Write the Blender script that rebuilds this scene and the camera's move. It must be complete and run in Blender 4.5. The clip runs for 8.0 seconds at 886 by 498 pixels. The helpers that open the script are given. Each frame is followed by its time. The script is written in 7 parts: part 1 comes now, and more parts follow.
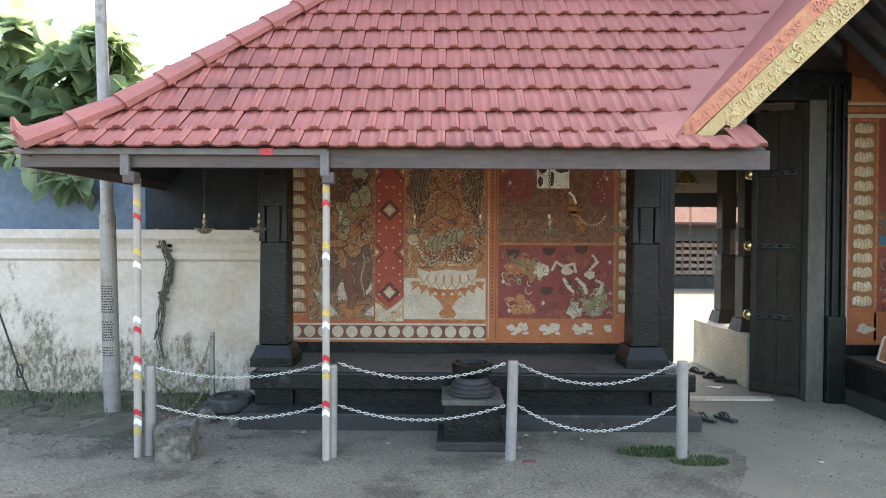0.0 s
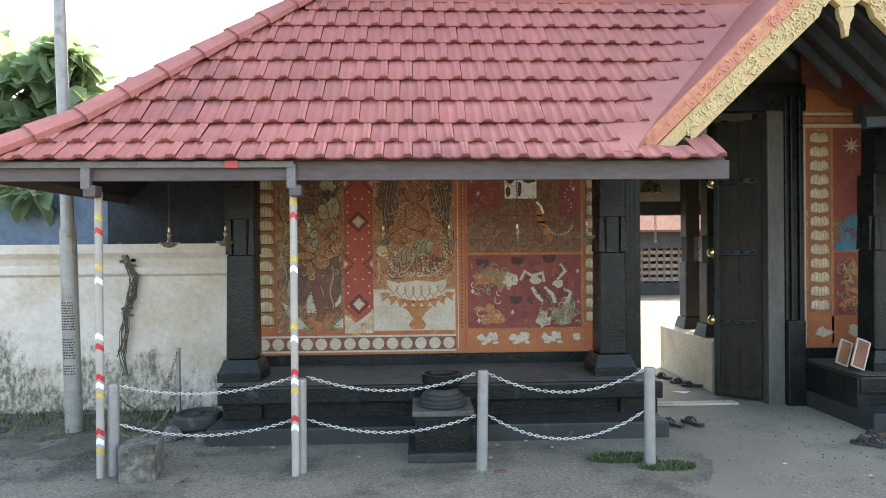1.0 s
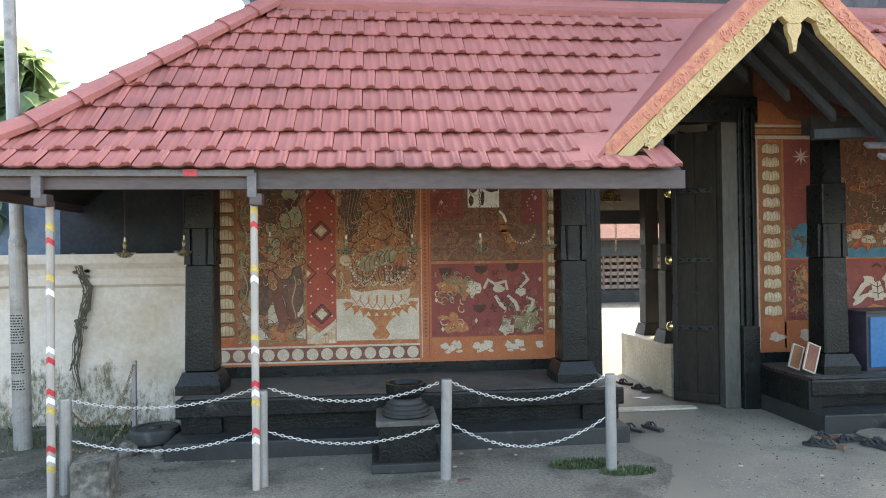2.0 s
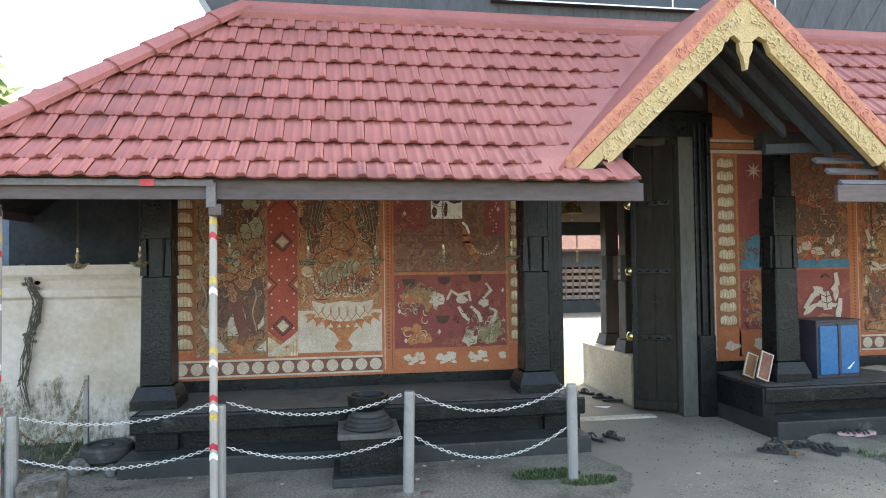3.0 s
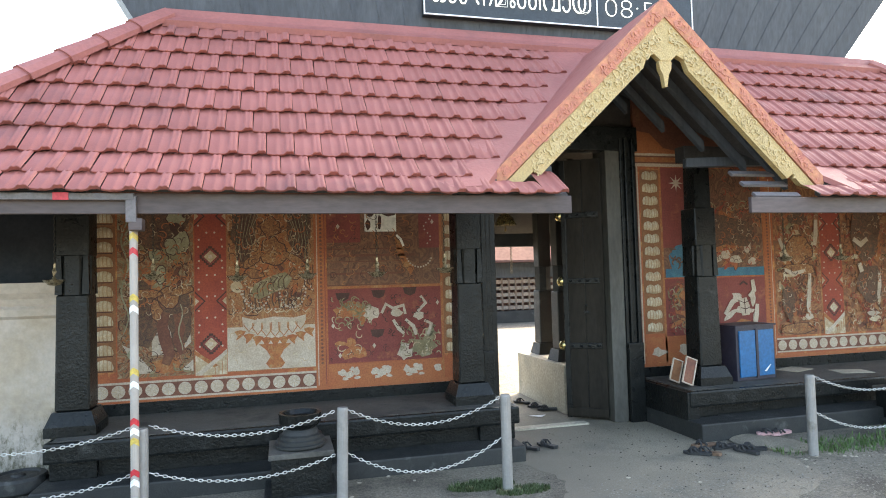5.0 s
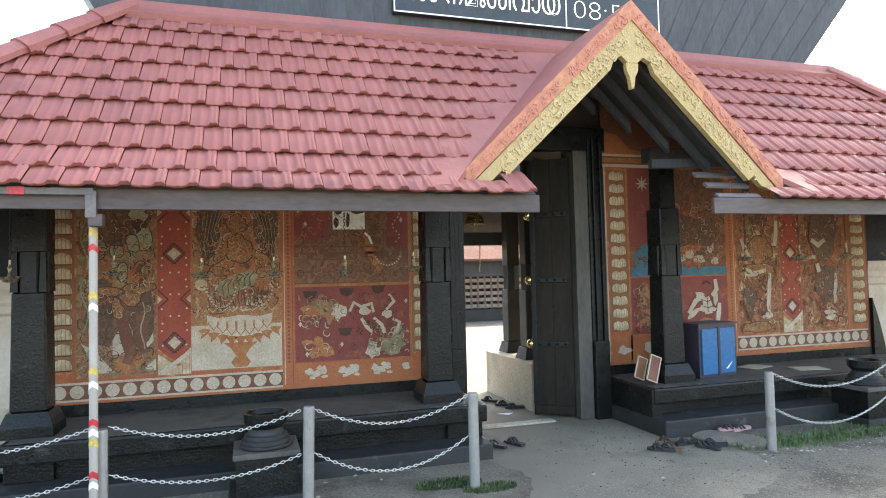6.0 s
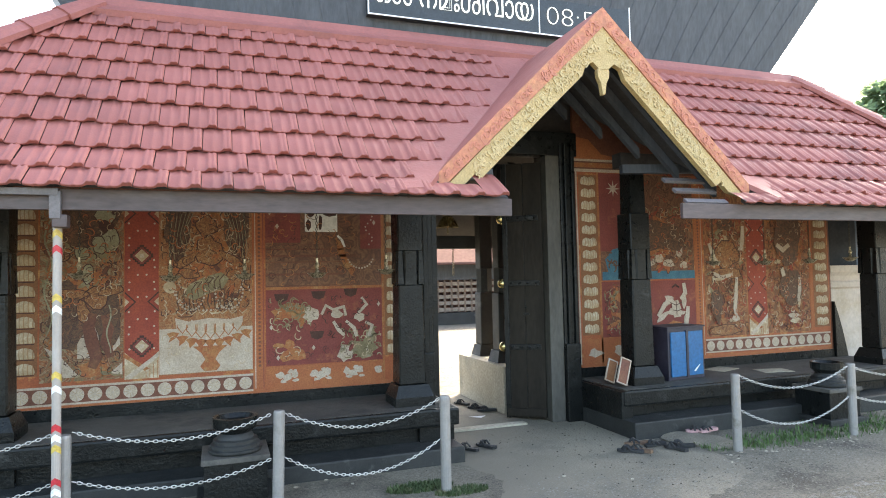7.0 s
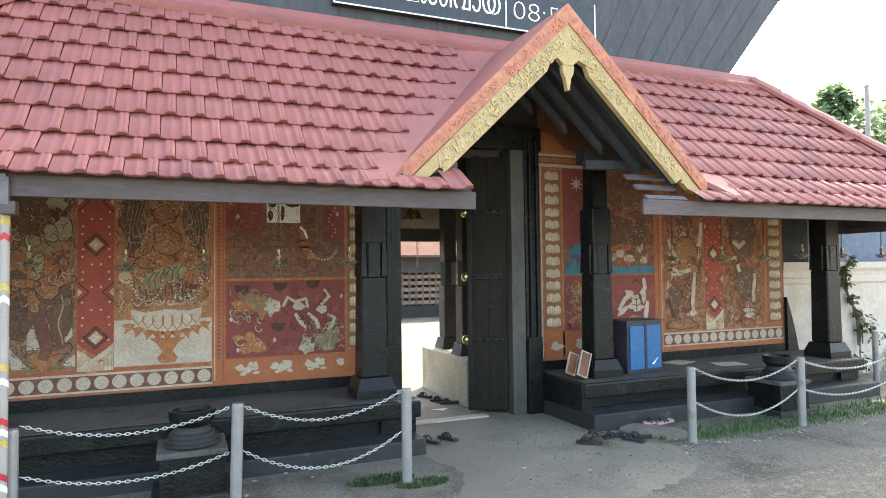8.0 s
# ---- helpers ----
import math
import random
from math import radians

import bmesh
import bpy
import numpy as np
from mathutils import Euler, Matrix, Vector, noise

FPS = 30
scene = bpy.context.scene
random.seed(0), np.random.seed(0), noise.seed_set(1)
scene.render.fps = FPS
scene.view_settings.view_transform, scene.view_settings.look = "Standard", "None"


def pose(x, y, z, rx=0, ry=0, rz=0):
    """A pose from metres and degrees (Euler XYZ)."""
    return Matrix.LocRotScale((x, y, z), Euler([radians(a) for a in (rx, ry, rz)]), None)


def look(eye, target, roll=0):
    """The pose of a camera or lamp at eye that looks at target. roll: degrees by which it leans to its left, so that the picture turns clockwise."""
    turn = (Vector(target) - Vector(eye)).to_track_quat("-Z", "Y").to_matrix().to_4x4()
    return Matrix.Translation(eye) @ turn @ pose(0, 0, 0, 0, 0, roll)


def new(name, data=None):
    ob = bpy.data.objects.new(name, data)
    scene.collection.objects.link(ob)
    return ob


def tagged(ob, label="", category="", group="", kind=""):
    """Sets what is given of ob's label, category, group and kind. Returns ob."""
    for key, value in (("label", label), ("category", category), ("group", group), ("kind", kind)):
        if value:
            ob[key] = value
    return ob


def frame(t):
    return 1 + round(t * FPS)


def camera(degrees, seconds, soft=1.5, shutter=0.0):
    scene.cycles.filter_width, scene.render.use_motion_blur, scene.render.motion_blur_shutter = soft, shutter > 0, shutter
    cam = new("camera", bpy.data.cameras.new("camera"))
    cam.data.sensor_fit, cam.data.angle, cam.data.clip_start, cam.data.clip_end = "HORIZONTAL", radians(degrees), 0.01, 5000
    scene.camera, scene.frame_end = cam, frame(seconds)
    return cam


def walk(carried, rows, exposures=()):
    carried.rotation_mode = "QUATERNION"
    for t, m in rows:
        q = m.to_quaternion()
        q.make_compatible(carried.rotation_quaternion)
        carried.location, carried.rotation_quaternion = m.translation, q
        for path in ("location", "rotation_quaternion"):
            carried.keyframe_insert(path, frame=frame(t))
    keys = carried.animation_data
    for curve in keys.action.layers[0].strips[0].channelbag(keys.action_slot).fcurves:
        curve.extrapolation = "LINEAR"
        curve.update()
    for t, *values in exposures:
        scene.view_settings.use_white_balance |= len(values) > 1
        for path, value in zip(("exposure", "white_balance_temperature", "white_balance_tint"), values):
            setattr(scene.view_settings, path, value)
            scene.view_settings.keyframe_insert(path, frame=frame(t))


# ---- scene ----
cam = camera(69.84, 8.0, 1.0)
ROWS = [
    (0.0, -0.008, 0.146, 1.778, 89.031, -0.271, 0.299),
    (0.5, 0.003, 0.146, 1.782, 89.509, 0.059, -0.838),
    (1.0, 0.010, 0.134, 1.785, 89.944, 0.459, -2.340),
    (1.5, 0.018, 0.130, 1.787, 90.346, 0.750, -4.045),
    (3.0, 0.034, 0.126, 1.792, 91.617, 0.718, -8.752),
    (3.5, 0.050, 0.125, 1.796, 92.319, 1.289, -10.772),
    (4.0, 0.063, 0.122, 1.797, 92.742, 1.539, -11.978),
    (4.5, 0.073, 0.123, 1.800, 92.743, 1.606, -13.038),
    (6.0, 0.093, 0.129, 1.796, 92.393, 1.386, -17.040),
    (6.5, 0.098, 0.122, 1.797, 92.692, 1.316, -18.275),
    (7.0, 0.103, 0.120, 1.794, 92.637, 1.226, -19.388),
    (7.5, 0.117, 0.122, 1.794, 92.237, 1.042, -20.827),
    (8.0, 0.124, 0.122, 1.792, 91.957, 0.669, -22.514),
]
walk(cam, [(t, pose(x, y, z, rx, ry, rz)) for t, x, y, z, rx, ry, rz in ROWS], [(0.0, 3.08, 7350, 7.5), (3.5, 3.14, 7350, 7.5), (8.0, 3.16, 7350, 7.5)])

# ---------------- world, sun, exposure ----------------
SUN_AZ, SUN_EL = 48.0, 44.0      # degrees right of the +y axis, and up
world = bpy.data.worlds.new("world")
scene.world = world
world.use_nodes = True
wn = world.node_tree
sky = wn.nodes.new("ShaderNodeTexSky")
sky.sky_type = "NISHITA"
sky.sun_disc = False
sky.sun_elevation = radians(SUN_EL)
sky.sun_rotation = radians(SUN_AZ)
sky.dust_density = 3.0
sky.air_density = 1.0
wn.nodes["Background"].inputs["Strength"].default_value = 0.15
wn.links.new(sky.outputs[0], wn.nodes["Background"].inputs["Color"])
sun = new("sun", bpy.data.lights.new("sun", "SUN"))
sun.data.energy = 2.2
sun.data.angle = radians(0.6)
sun.data.color = (1.0, 0.94, 0.84)
_d = Vector((math.sin(radians(SUN_AZ)) * math.cos(radians(SUN_EL)), math.cos(radians(SUN_AZ)) * math.cos(radians(SUN_EL)), math.sin(radians(SUN_EL))))
sun.matrix_world = look(_d * 40, (0, 0, 0))

# ---------------- materials ----------------


def mat(name, c1, c2, scale=3.0, rough=0.8, bump=0.25, fine=40.0, c3=None, s3=0.8, t3=0.6, metal=0.0, rnd=0.0, stretch=(1, 1, 1), dist=0.01, spec=0.4, grain=0.28, gritty=False):
    """Two colours mixed by a coarse noise, a third as stains, a fine grain, relief."""
    m = bpy.data.materials.new(name)
    m.use_nodes = True
    nt = m.node_tree
    N, L = nt.nodes, nt.links
    b = N["Principled BSDF"]
    b.inputs["Roughness"].default_value = rough
    b.inputs["Metallic"].default_value = metal
    b.inputs["Specular IOR Level"].default_value = spec
    tc = N.new("ShaderNodeNewGeometry")
    mp = N.new("ShaderNodeMapping")
    mp.inputs["Scale"].default_value = stretch
    L.new(tc.outputs["Position"], mp.inputs[0])

    def nz(s, d=4.0, r=0.6):
        n = N.new("ShaderNodeTexNoise")
        n.inputs["Scale"].default_value = s
        n.inputs["Detail"].default_value = d
        n.inputs["Roughness"].default_value = r
        L.new(mp.outputs[0], n.inputs["Vector"])
        return n.outputs["Fac"]

    def mix(f, a, c, kind="MIX"):
        x = N.new("ShaderNodeMix")
        x.data_type, x.blend_type = "RGBA", kind
        for s, v in ((x.inputs["Factor"], f), (x.inputs["A"], a), (x.inputs["B"], c)):
            if isinstance(v, (int, float)):
                s.default_value = v
            elif isinstance(v, tuple):
                s.default_value = (*v[:3], 1)
            else:
                L.new(v, s)
        return x.outputs["Result"]

    def ramp(v, lo, hi):
        r = N.new("ShaderNodeMapRange")
        r.inputs["From Min"].default_value, r.inputs["From Max"].default_value = lo, hi
        L.new(v, r.inputs["Value"])
        return r.outputs["Result"]

    col = mix(ramp(nz(scale), 0.35, 0.65), c1, c2)
    if c3:
        col = mix(ramp(nz(s3, 6.0, 0.65), t3 - 0.06, t3 + 0.08), col, c3)
    g = nz(fine, 9.0, 0.85) if gritty else nz(fine, 3.0)
    gr = N.new("ShaderNodeMapRange")
    gr.inputs["From Min"].default_value, gr.inputs["From Max"].default_value = 0.25, 0.75
    gr.inputs["To Min"].default_value, gr.inputs["To Max"].default_value = 1 - grain, 1 + grain
    L.new(g, gr.inputs["Value"])
    cc = N.new("ShaderNodeCombineColor")
    for i in range(3):
        L.new(gr.outputs["Result"], cc.inputs[i])
    col = mix(1.0, col, cc.outputs[0], "MULTIPLY")
    if rnd:
        oi = N.new("ShaderNodeObjectInfo")
        rr = N.new("ShaderNodeMapRange")
        rr.inputs["To Min"].default_value, rr.inputs["To Max"].default_value = 1 - rnd, 1 + rnd
        L.new(oi.outputs["Random"], rr.inputs["Value"])
        hv = N.new("ShaderNodeHueSaturation")
        L.new(rr.outputs["Result"], hv.inputs["Value"])
        L.new(col, hv.inputs["Color"])
        col = hv.outputs[0]
    L.new(col, b.inputs["Base Color"])
    rg = N.new("ShaderNodeMapRange")
    rg.inputs["To Min"].default_value, rg.inputs["To Max"].default_value = max(rough - 0.15, 0.05), min(rough + 0.15, 1)
    L.new(nz(scale * 3), rg.inputs["Value"])
    L.new(rg.outputs["Result"], b.inputs["Roughness"])
    if bump:
        bp = N.new("ShaderNodeBump")
        bp.inputs["Strength"].default_value = bump
        bp.inputs["Distance"].default_value = dist
        L.new(g, bp.inputs["Height"])
        L.new(bp.outputs[0], b.inputs["Normal"])
    return m


M_ground = mat("dusty_ground", (0.200, 0.178, 0.136), (0.142, 0.126, 0.096), 0.9, 0.95, 0.9, 38, (0.088, 0.077, 0.058), 1.5, 0.55, dist=0.02, grain=1.1, gritty=True)
M_apron = mat("worn_cement", (0.240, 0.208, 0.152), (0.195, 0.169, 0.124), 1.1, 0.85, 0.5, 60, (0.135, 0.122, 0.095), 1.0, 0.58, dist=0.012, grain=0.8, gritty=True)
_n, _l = M_apron.node_tree.nodes, M_apron.node_tree.links
_bs = _n["Principled BSDF"]
_old = _bs.inputs["Base Color"].links[0].from_socket
_ge, _sx, _nz, _ad, _rg, _mx = _n.new("ShaderNodeNewGeometry"), _n.new("ShaderNodeSeparateXYZ"), _n.new("ShaderNodeTexNoise"), _n.new("ShaderNodeMath"), _n.new("ShaderNodeMapRange"), _n.new("ShaderNodeMix")
_nz.inputs["Scale"].default_value, _nz.inputs["Detail"].default_value, _nz.inputs["Roughness"].default_value = 1.6, 8.0, 0.7
_rg.inputs["From Min"].default_value, _rg.inputs["From Max"].default_value = 2.9, 4.1
_mx.data_type = "RGBA"
_mx.inputs["A"].default_value = (0.152, 0.134, 0.101, 1)      # dust trodden over the edge of the cement
_l.new(_ge.outputs["Position"], _sx.inputs[0]), _l.new(_ge.outputs["Position"], _nz.inputs["Vector"])
_l.new(_sx.outputs["X"], _ad.inputs[0]), _l.new(_nz.outputs["Fac"], _ad.inputs[1]), _l.new(_ad.outputs[0], _rg.inputs["Value"])
_l.new(_rg.outputs["Result"], _mx.inputs["Factor"]), _l.new(_old, _mx.inputs["B"]), _l.new(_mx.outputs["Result"], _bs.inputs["Base Color"])
M_road = mat("gravelly_road", (0.202, 0.181, 0.134), (0.142, 0.126, 0.094), 2.0, 0.9, 1.0, 55, (0.25, 0.24, 0.21), 12.0, 0.56, dist=0.03, grain=1.3, gritty=True)
M_dirt = mat("dark_soil", (0.12, 0.108, 0.08), (0.18, 0.16, 0.12), 4.0, 0.97, 1.0, 50, (0.06, 0.075, 0.035), 2.5, 0.58, dist=0.05, grain=0.9, gritty=True)
M_sand = mat("pale_sand", (0.20, 0.172, 0.132), (0.155, 0.132, 0.10), 2.5, 0.95, 1.0, 9, (0.10, 0.08, 0.058), 3.0, 0.62, dist=0.05, grain=0.8, gritty=True)
M_black = mat("black_stone_paint", (0.006, 0.0068, 0.0066), (0.011, 0.0122, 0.0118), 3.0, 0.30, 0.40, 42, (0.034, 0.035, 0.033), 6.0, 0.66, dist=0.016, spec=0.20, grain=0.5)
M_step = mat("worn_dark_step", (0.015, 0.0165, 0.016), (0.027, 0.028, 0.0265), 2.5, 0.6, 0.5, 30, (0.085, 0.085, 0.078), 4.0, 0.66, grain=0.5, gritty=True)
M_floor = mat("grey_cement_floor", (0.066, 0.061, 0.052), (0.092, 0.086, 0.074), 1.8, 0.7, 0.3, 30, (0.035, 0.035, 0.033), 3.0, 0.60, grain=0.5, gritty=True)
M_tile = mat("red_painted_tile", (0.285, 0.099, 0.084), (0.258, 0.089, 0.075), 1.4, 0.5, 0.08, 90, (0.205, 0.075, 0.067), 0.9, 0.60, rnd=0.06, spec=0.25, grain=0.08)
M_mortar = mat("red_painted_mortar", (0.285, 0.100, 0.086), (0.250, 0.086, 0.074), 2.5, 0.6, 0.3, 30, (0.21, 0.08, 0.07), 2.2, 0.64, dist=0.012, grain=0.12)
M_fascia = mat("brown_fascia_paint", (0.078, 0.056, 0.053), (0.062, 0.046, 0.044), 3.0, 0.55, 0.15, 30, (0.10, 0.078, 0.072), 2.0, 0.66, stretch=(0.25, 1, 1))
M_soffit = mat("dark_soffit_wood", (0.03, 0.027, 0.026), (0.045, 0.04, 0.038), 4.0, 0.7, 0.2, 30)
M_upper = mat("dark_blue_grey_boards", (0.045, 0.052, 0.062), (0.06, 0.068, 0.078), 3.0, 0.6, 0.2, 25, stretch=(1, 1, 0.2))
# near-black tone that carries the deep shade under the eaves
M_eaveshade = mat("blue_black_eave_shade", (0.016, 0.019, 0.024), (0.024, 0.028, 0.034), 3.0, 0.7, 0.2, 25, spec=0.2)
M_gold = mat("ochre_gold_paint", (0.43, 0.315, 0.145), (0.385, 0.275, 0.12), 9.0, 0.55, 0.6, 60, (0.42, 0.24, 0.09), 14.0, 0.66, dist=0.015)
M_barge = mat("orange_red_barge_paint", (0.40, 0.14, 0.09), (0.45, 0.20, 0.10), 8.0, 0.6, 0.6, 24, (0.30, 0.085, 0.07), 4.0, 0.6, dist=0.012)
M_white = mat("stained_whitewash", (0.70, 0.68, 0.62), (0.63, 0.61, 0.55), 1.3, 0.9, 0.3, 18, (0.50, 0.46, 0.38), 1.2, 0.63, dist=0.01)


def mould_wall():
    m = mat("mould_stained_whitewash", (0.53, 0.465, 0.40), (0.47, 0.405, 0.34), 1.3, 0.9, 0.3, 18, (0.43, 0.355, 0.27), 1.3, 0.58, dist=0.01, grain=0.12)
    nt = m.node_tree
    N, L = nt.nodes, nt.links
    b = N["Principled BSDF"]
    old = b.inputs["Base Color"].links[0].from_socket
    tc = N.new("ShaderNodeTexCoord")
    mp = N.new("ShaderNodeMapping")
    mp.inputs["Scale"].default_value = (2.2, 1.0, 1.0)
    L.new(tc.outputs["Object"], mp.inputs[0])
    n1 = N.new("ShaderNodeTexNoise")
    n1.inputs["Scale"].default_value, n1.inputs["Detail"].default_value, n1.inputs["Roughness"].default_value = 2.6, 12.0, 0.82
    L.new(mp.outputs[0], n1.inputs["Vector"])
    sp = N.new("ShaderNodeSeparateXYZ")
    L.new(tc.outputs["Object"], sp.inputs[0])
    mr = N.new("ShaderNodeMapRange")
    mr.inputs["From Min"].default_value, mr.inputs["From Max"].default_value = 0.0, 1.15
    mr.inputs["To Min"].default_value, mr.inputs["To Max"].default_value = 0.30, -0.12
    L.new(sp.outputs["Z"], mr.inputs["Value"])
    ad = N.new("ShaderNodeMath")
    L.new(n1.outputs["Fac"], ad.inputs[0]), L.new(mr.outputs["Result"], ad.inputs[1])
    n3 = N.new("ShaderNodeTexNoise")
    n3.inputs["Scale"].default_value, n3.inputs["Detail"].default_value = 0.9, 3.0
    L.new(tc.outputs["Object"], n3.inputs["Vector"])
    m3 = N.new("ShaderNodeMapRange")
    m3.inputs["From Min"].default_value, m3.inputs["From Max"].default_value = 0.35, 0.65
    m3.inputs["To Min"].default_value, m3.inputs["To Max"].default_value = -0.30, 0.17
    L.new(n3.outputs["Fac"], m3.inputs["Value"])
    ad3 = N.new("ShaderNodeMath")
    L.new(ad.outputs[0], ad3.inputs[0]), L.new(m3.outputs["Result"], ad3.inputs[1])
    side = N.new("ShaderNodeMapRange")
    side.inputs["From Min"].default_value, side.inputs["From Max"].default_value = -3.7, -2.5
    side.inputs["To Min"].default_value, side.inputs["To Max"].default_value = 0.10, -0.11
    L.new(sp.outputs["X"], side.inputs["Value"])
    ad4 = N.new("ShaderNodeMath")
    L.new(ad3.outputs[0], ad4.inputs[0]), L.new(side.outputs["Result"], ad4.inputs[1])
    ad = ad4
    th = N.new("ShaderNodeMapRange")
    th.inputs["From Min"].default_value, th.inputs["From Max"].default_value = 0.58, 0.70
    th.inputs["To Max"].default_value = 0.92
    L.new(ad.outputs[0], th.inputs["Value"])
    x = N.new("ShaderNodeMix")
    x.data_type = "RGBA"
    n5 = N.new("ShaderNodeTexNoise")
    mp5 = N.new("ShaderNodeMapping")
    mp5.inputs["Scale"].default_value = (1.3, 1.0, 0.7)
    L.new(tc.outputs["Object"], mp5.inputs[0])
    n5.inputs["Scale"].default_value, n5.inputs["Detail"].default_value, n5.inputs["Roughness"].default_value = 16.0, 7.0, 0.75
    L.new(mp5.outputs[0], n5.inputs["Vector"])
    m5 = N.new("ShaderNodeMapRange")
    m5.inputs["From Min"].default_value, m5.inputs["From Max"].default_value = 0.42, 0.56
    m5.inputs["To Min"].default_value = 0.30
    L.new(n5.outputs["Fac"], m5.inputs["Value"])
    sp5 = N.new("ShaderNodeMath")
    sp5.operation = "MULTIPLY"
    L.new(th.outputs["Result"], sp5.inputs[0]), L.new(m5.outputs["Result"], sp5.inputs[1])
    L.new(sp5.outputs[0], x.inputs["Factor"]), L.new(old, x.inputs["A"])
    n2 = N.new("ShaderNodeTexNoise")
    n2.inputs["Scale"].default_value = 14.0
    L.new(tc.outputs["Object"], n2.inputs["Vector"])
    y = N.new("ShaderNodeMix")
    y.data_type = "RGBA"
    y.inputs["A"].default_value, y.inputs["B"].default_value = (0.03, 0.03, 0.022, 1), (0.15, 0.135, 0.07, 1)
    L.new(n2.outputs["Fac"], y.inputs["Factor"]), L.new(y.outputs["Result"], x.inputs["B"])
    L.new(x.outputs["Result"], b.inputs["Base Color"])
    return m


M_wall = mould_wall()
M_blue = mat("slate_blue_sheet", (0.085, 0.12, 0.17), (0.07, 0.10, 0.145), 1.5, 0.6, 0.1, 12)
M_pipe = mat("galvanised_pipe", (0.27, 0.257, 0.24), (0.225, 0.213, 0.20), 6.0, 0.5, 0.1, 50, (0.15, 0.135, 0.115), 5.0, 0.62, metal=0.3, grain=0.08)
M_chain = mat("bright_chain_steel", (0.66, 0.64, 0.60), (0.50, 0.485, 0.46), 20.0, 0.35, 0.0, 80, metal=0.25)
M_lampm = mat("oil_lamp_bronze", (0.40, 0.33, 0.22), (0.20, 0.16, 0.10), 15.0, 0.28, 0.1, 60, metal=0.6)
M_door = mat("dark_door_timber", (0.018, 0.015, 0.0115), (0.026, 0.022, 0.017), 4.0, 0.65, 0.4, 30, (0.04, 0.034, 0.026), 2.2, 0.62, stretch=(1, 1, 0.25), spec=0.1)
M_jamb = mat("grey_jamb_timber", (0.075, 0.071, 0.06), (0.055, 0.052, 0.044), 4.0, 0.65, 0.3, 30, stretch=(1, 1, 0.3))
M_brass = mat("polished_brass", (0.55, 0.45, 0.2), (0.45, 0.36, 0.15), 20, 0.25, 0.0, 60, metal=0.9)
M_pale = mat("pale_platform_plaster", (0.45, 0.40, 0.31), (0.36, 0.315, 0.235), 2.0, 0.9, 0.3, 30, (0.28, 0.27, 0.22), 1.5, 0.62)
M_leaf = mat("leaf_green", (0.13, 0.19, 0.09), (0.16, 0.22, 0.115), 2.0, 0.33, 0.1, 12, (0.19, 0.24, 0.15), 3.0, 0.62, spec=0.6)
_n, _l = M_leaf.node_tree.nodes, M_leaf.node_tree.links
_tr, _mx = _n.new("ShaderNodeBsdfTranslucent"), _n.new("ShaderNodeMixShader")
_tr.inputs["Color"].default_value = (0.25, 0.34, 0.19, 1)
_mx.inputs[0].default_value = 0.5
_l.new(_n["Principled BSDF"].outputs[0], _mx.inputs[1]), _l.new(_tr.outputs[0], _mx.inputs[2]), _l.new(_mx.outputs[0], _n["Material Output"].inputs["Surface"])
M_bark = mat("bark", (0.16, 0.13, 0.10), (0.10, 0.08, 0.06), 5.0, 0.9, 0.8, 20)
M_grass = mat("grass_green", (0.038, 0.062, 0.02), (0.06, 0.085, 0.03), 6.0, 0.7, 0.0, 20, (0.14, 0.13, 0.065), 7.0, 0.60)
M_verge = mat("verge_green", (0.05, 0.10, 0.025), (0.085, 0.135, 0.04), 6.0, 0.7, 0.0, 20, (0.15, 0.15, 0.06), 4.0, 0.64)
M_cab = mat("blue_cabinet_paint", (0.005, 0.092, 0.230), (0.007, 0.108, 0.262), 3.0, 0.45, 0.1, 25)
M_cabdark = mat("dark_cabinet_paint", (0.022, 0.02, 0.032), (0.032, 0.028, 0.04), 4.0, 0.5, 0.1, 25)
M_rubber = mat("black_rubber", (0.018, 0.018, 0.018), (0.03, 0.03, 0.03), 12.0, 0.7, 0.2, 60)
M_ochre = mat("mural_ochre_ground", (0.336, 0.098, 0.036), (0.264, 0.07, 0.028), 5.0, 0.7, 0.1, 60, (0.47, 0.24, 0.08), 7.0, 0.60)
M_redpan = mat("mural_red_ground", (0.198, 0.045, 0.035), (0.156, 0.035, 0.028), 3.0, 0.7, 0.1, 60, (0.26, 0.085, 0.045), 6.0, 0.64)
M_brownpan = mat("mural_brown_ground", (0.168, 0.062, 0.035), (0.120, 0.045, 0.028), 3.0, 0.7, 0.1, 50, (0.19, 0.09, 0.045), 5.0, 0.62)
M_border = mat("mural_orange_border", (0.33, 0.115, 0.042), (0.300, 0.088, 0.034), 6.0, 0.7, 0.1, 60)
M_cream = mat("mural_cream", (0.45, 0.375, 0.295), (0.37, 0.295, 0.22), 6.0, 0.75, 0.1, 60)
M_shell = mat("mural_shell_tan", (0.40, 0.30, 0.19), (0.33, 0.23, 0.135), 9.0, 0.7, 0.1, 60, (0.50, 0.43, 0.31), 12.0, 0.55)
M_lineb = mat("mural_dark_line", (0.05, 0.02, 0.015), (0.07, 0.03, 0.02), 9.0, 0.7, 0.0, 60)
M_olive = mat("mural_olive", (0.17, 0.14, 0.075), (0.23, 0.185, 0.10), 9.0, 0.7, 0.1, 60, (0.30, 0.27, 0.18), 9.0, 0.6)
M_amber = mat("mural_amber", (0.315, 0.13, 0.045), (0.288, 0.09, 0.034), 9.0, 0.7, 0.1, 60, (0.34, 0.19, 0.08), 12.0, 0.58)
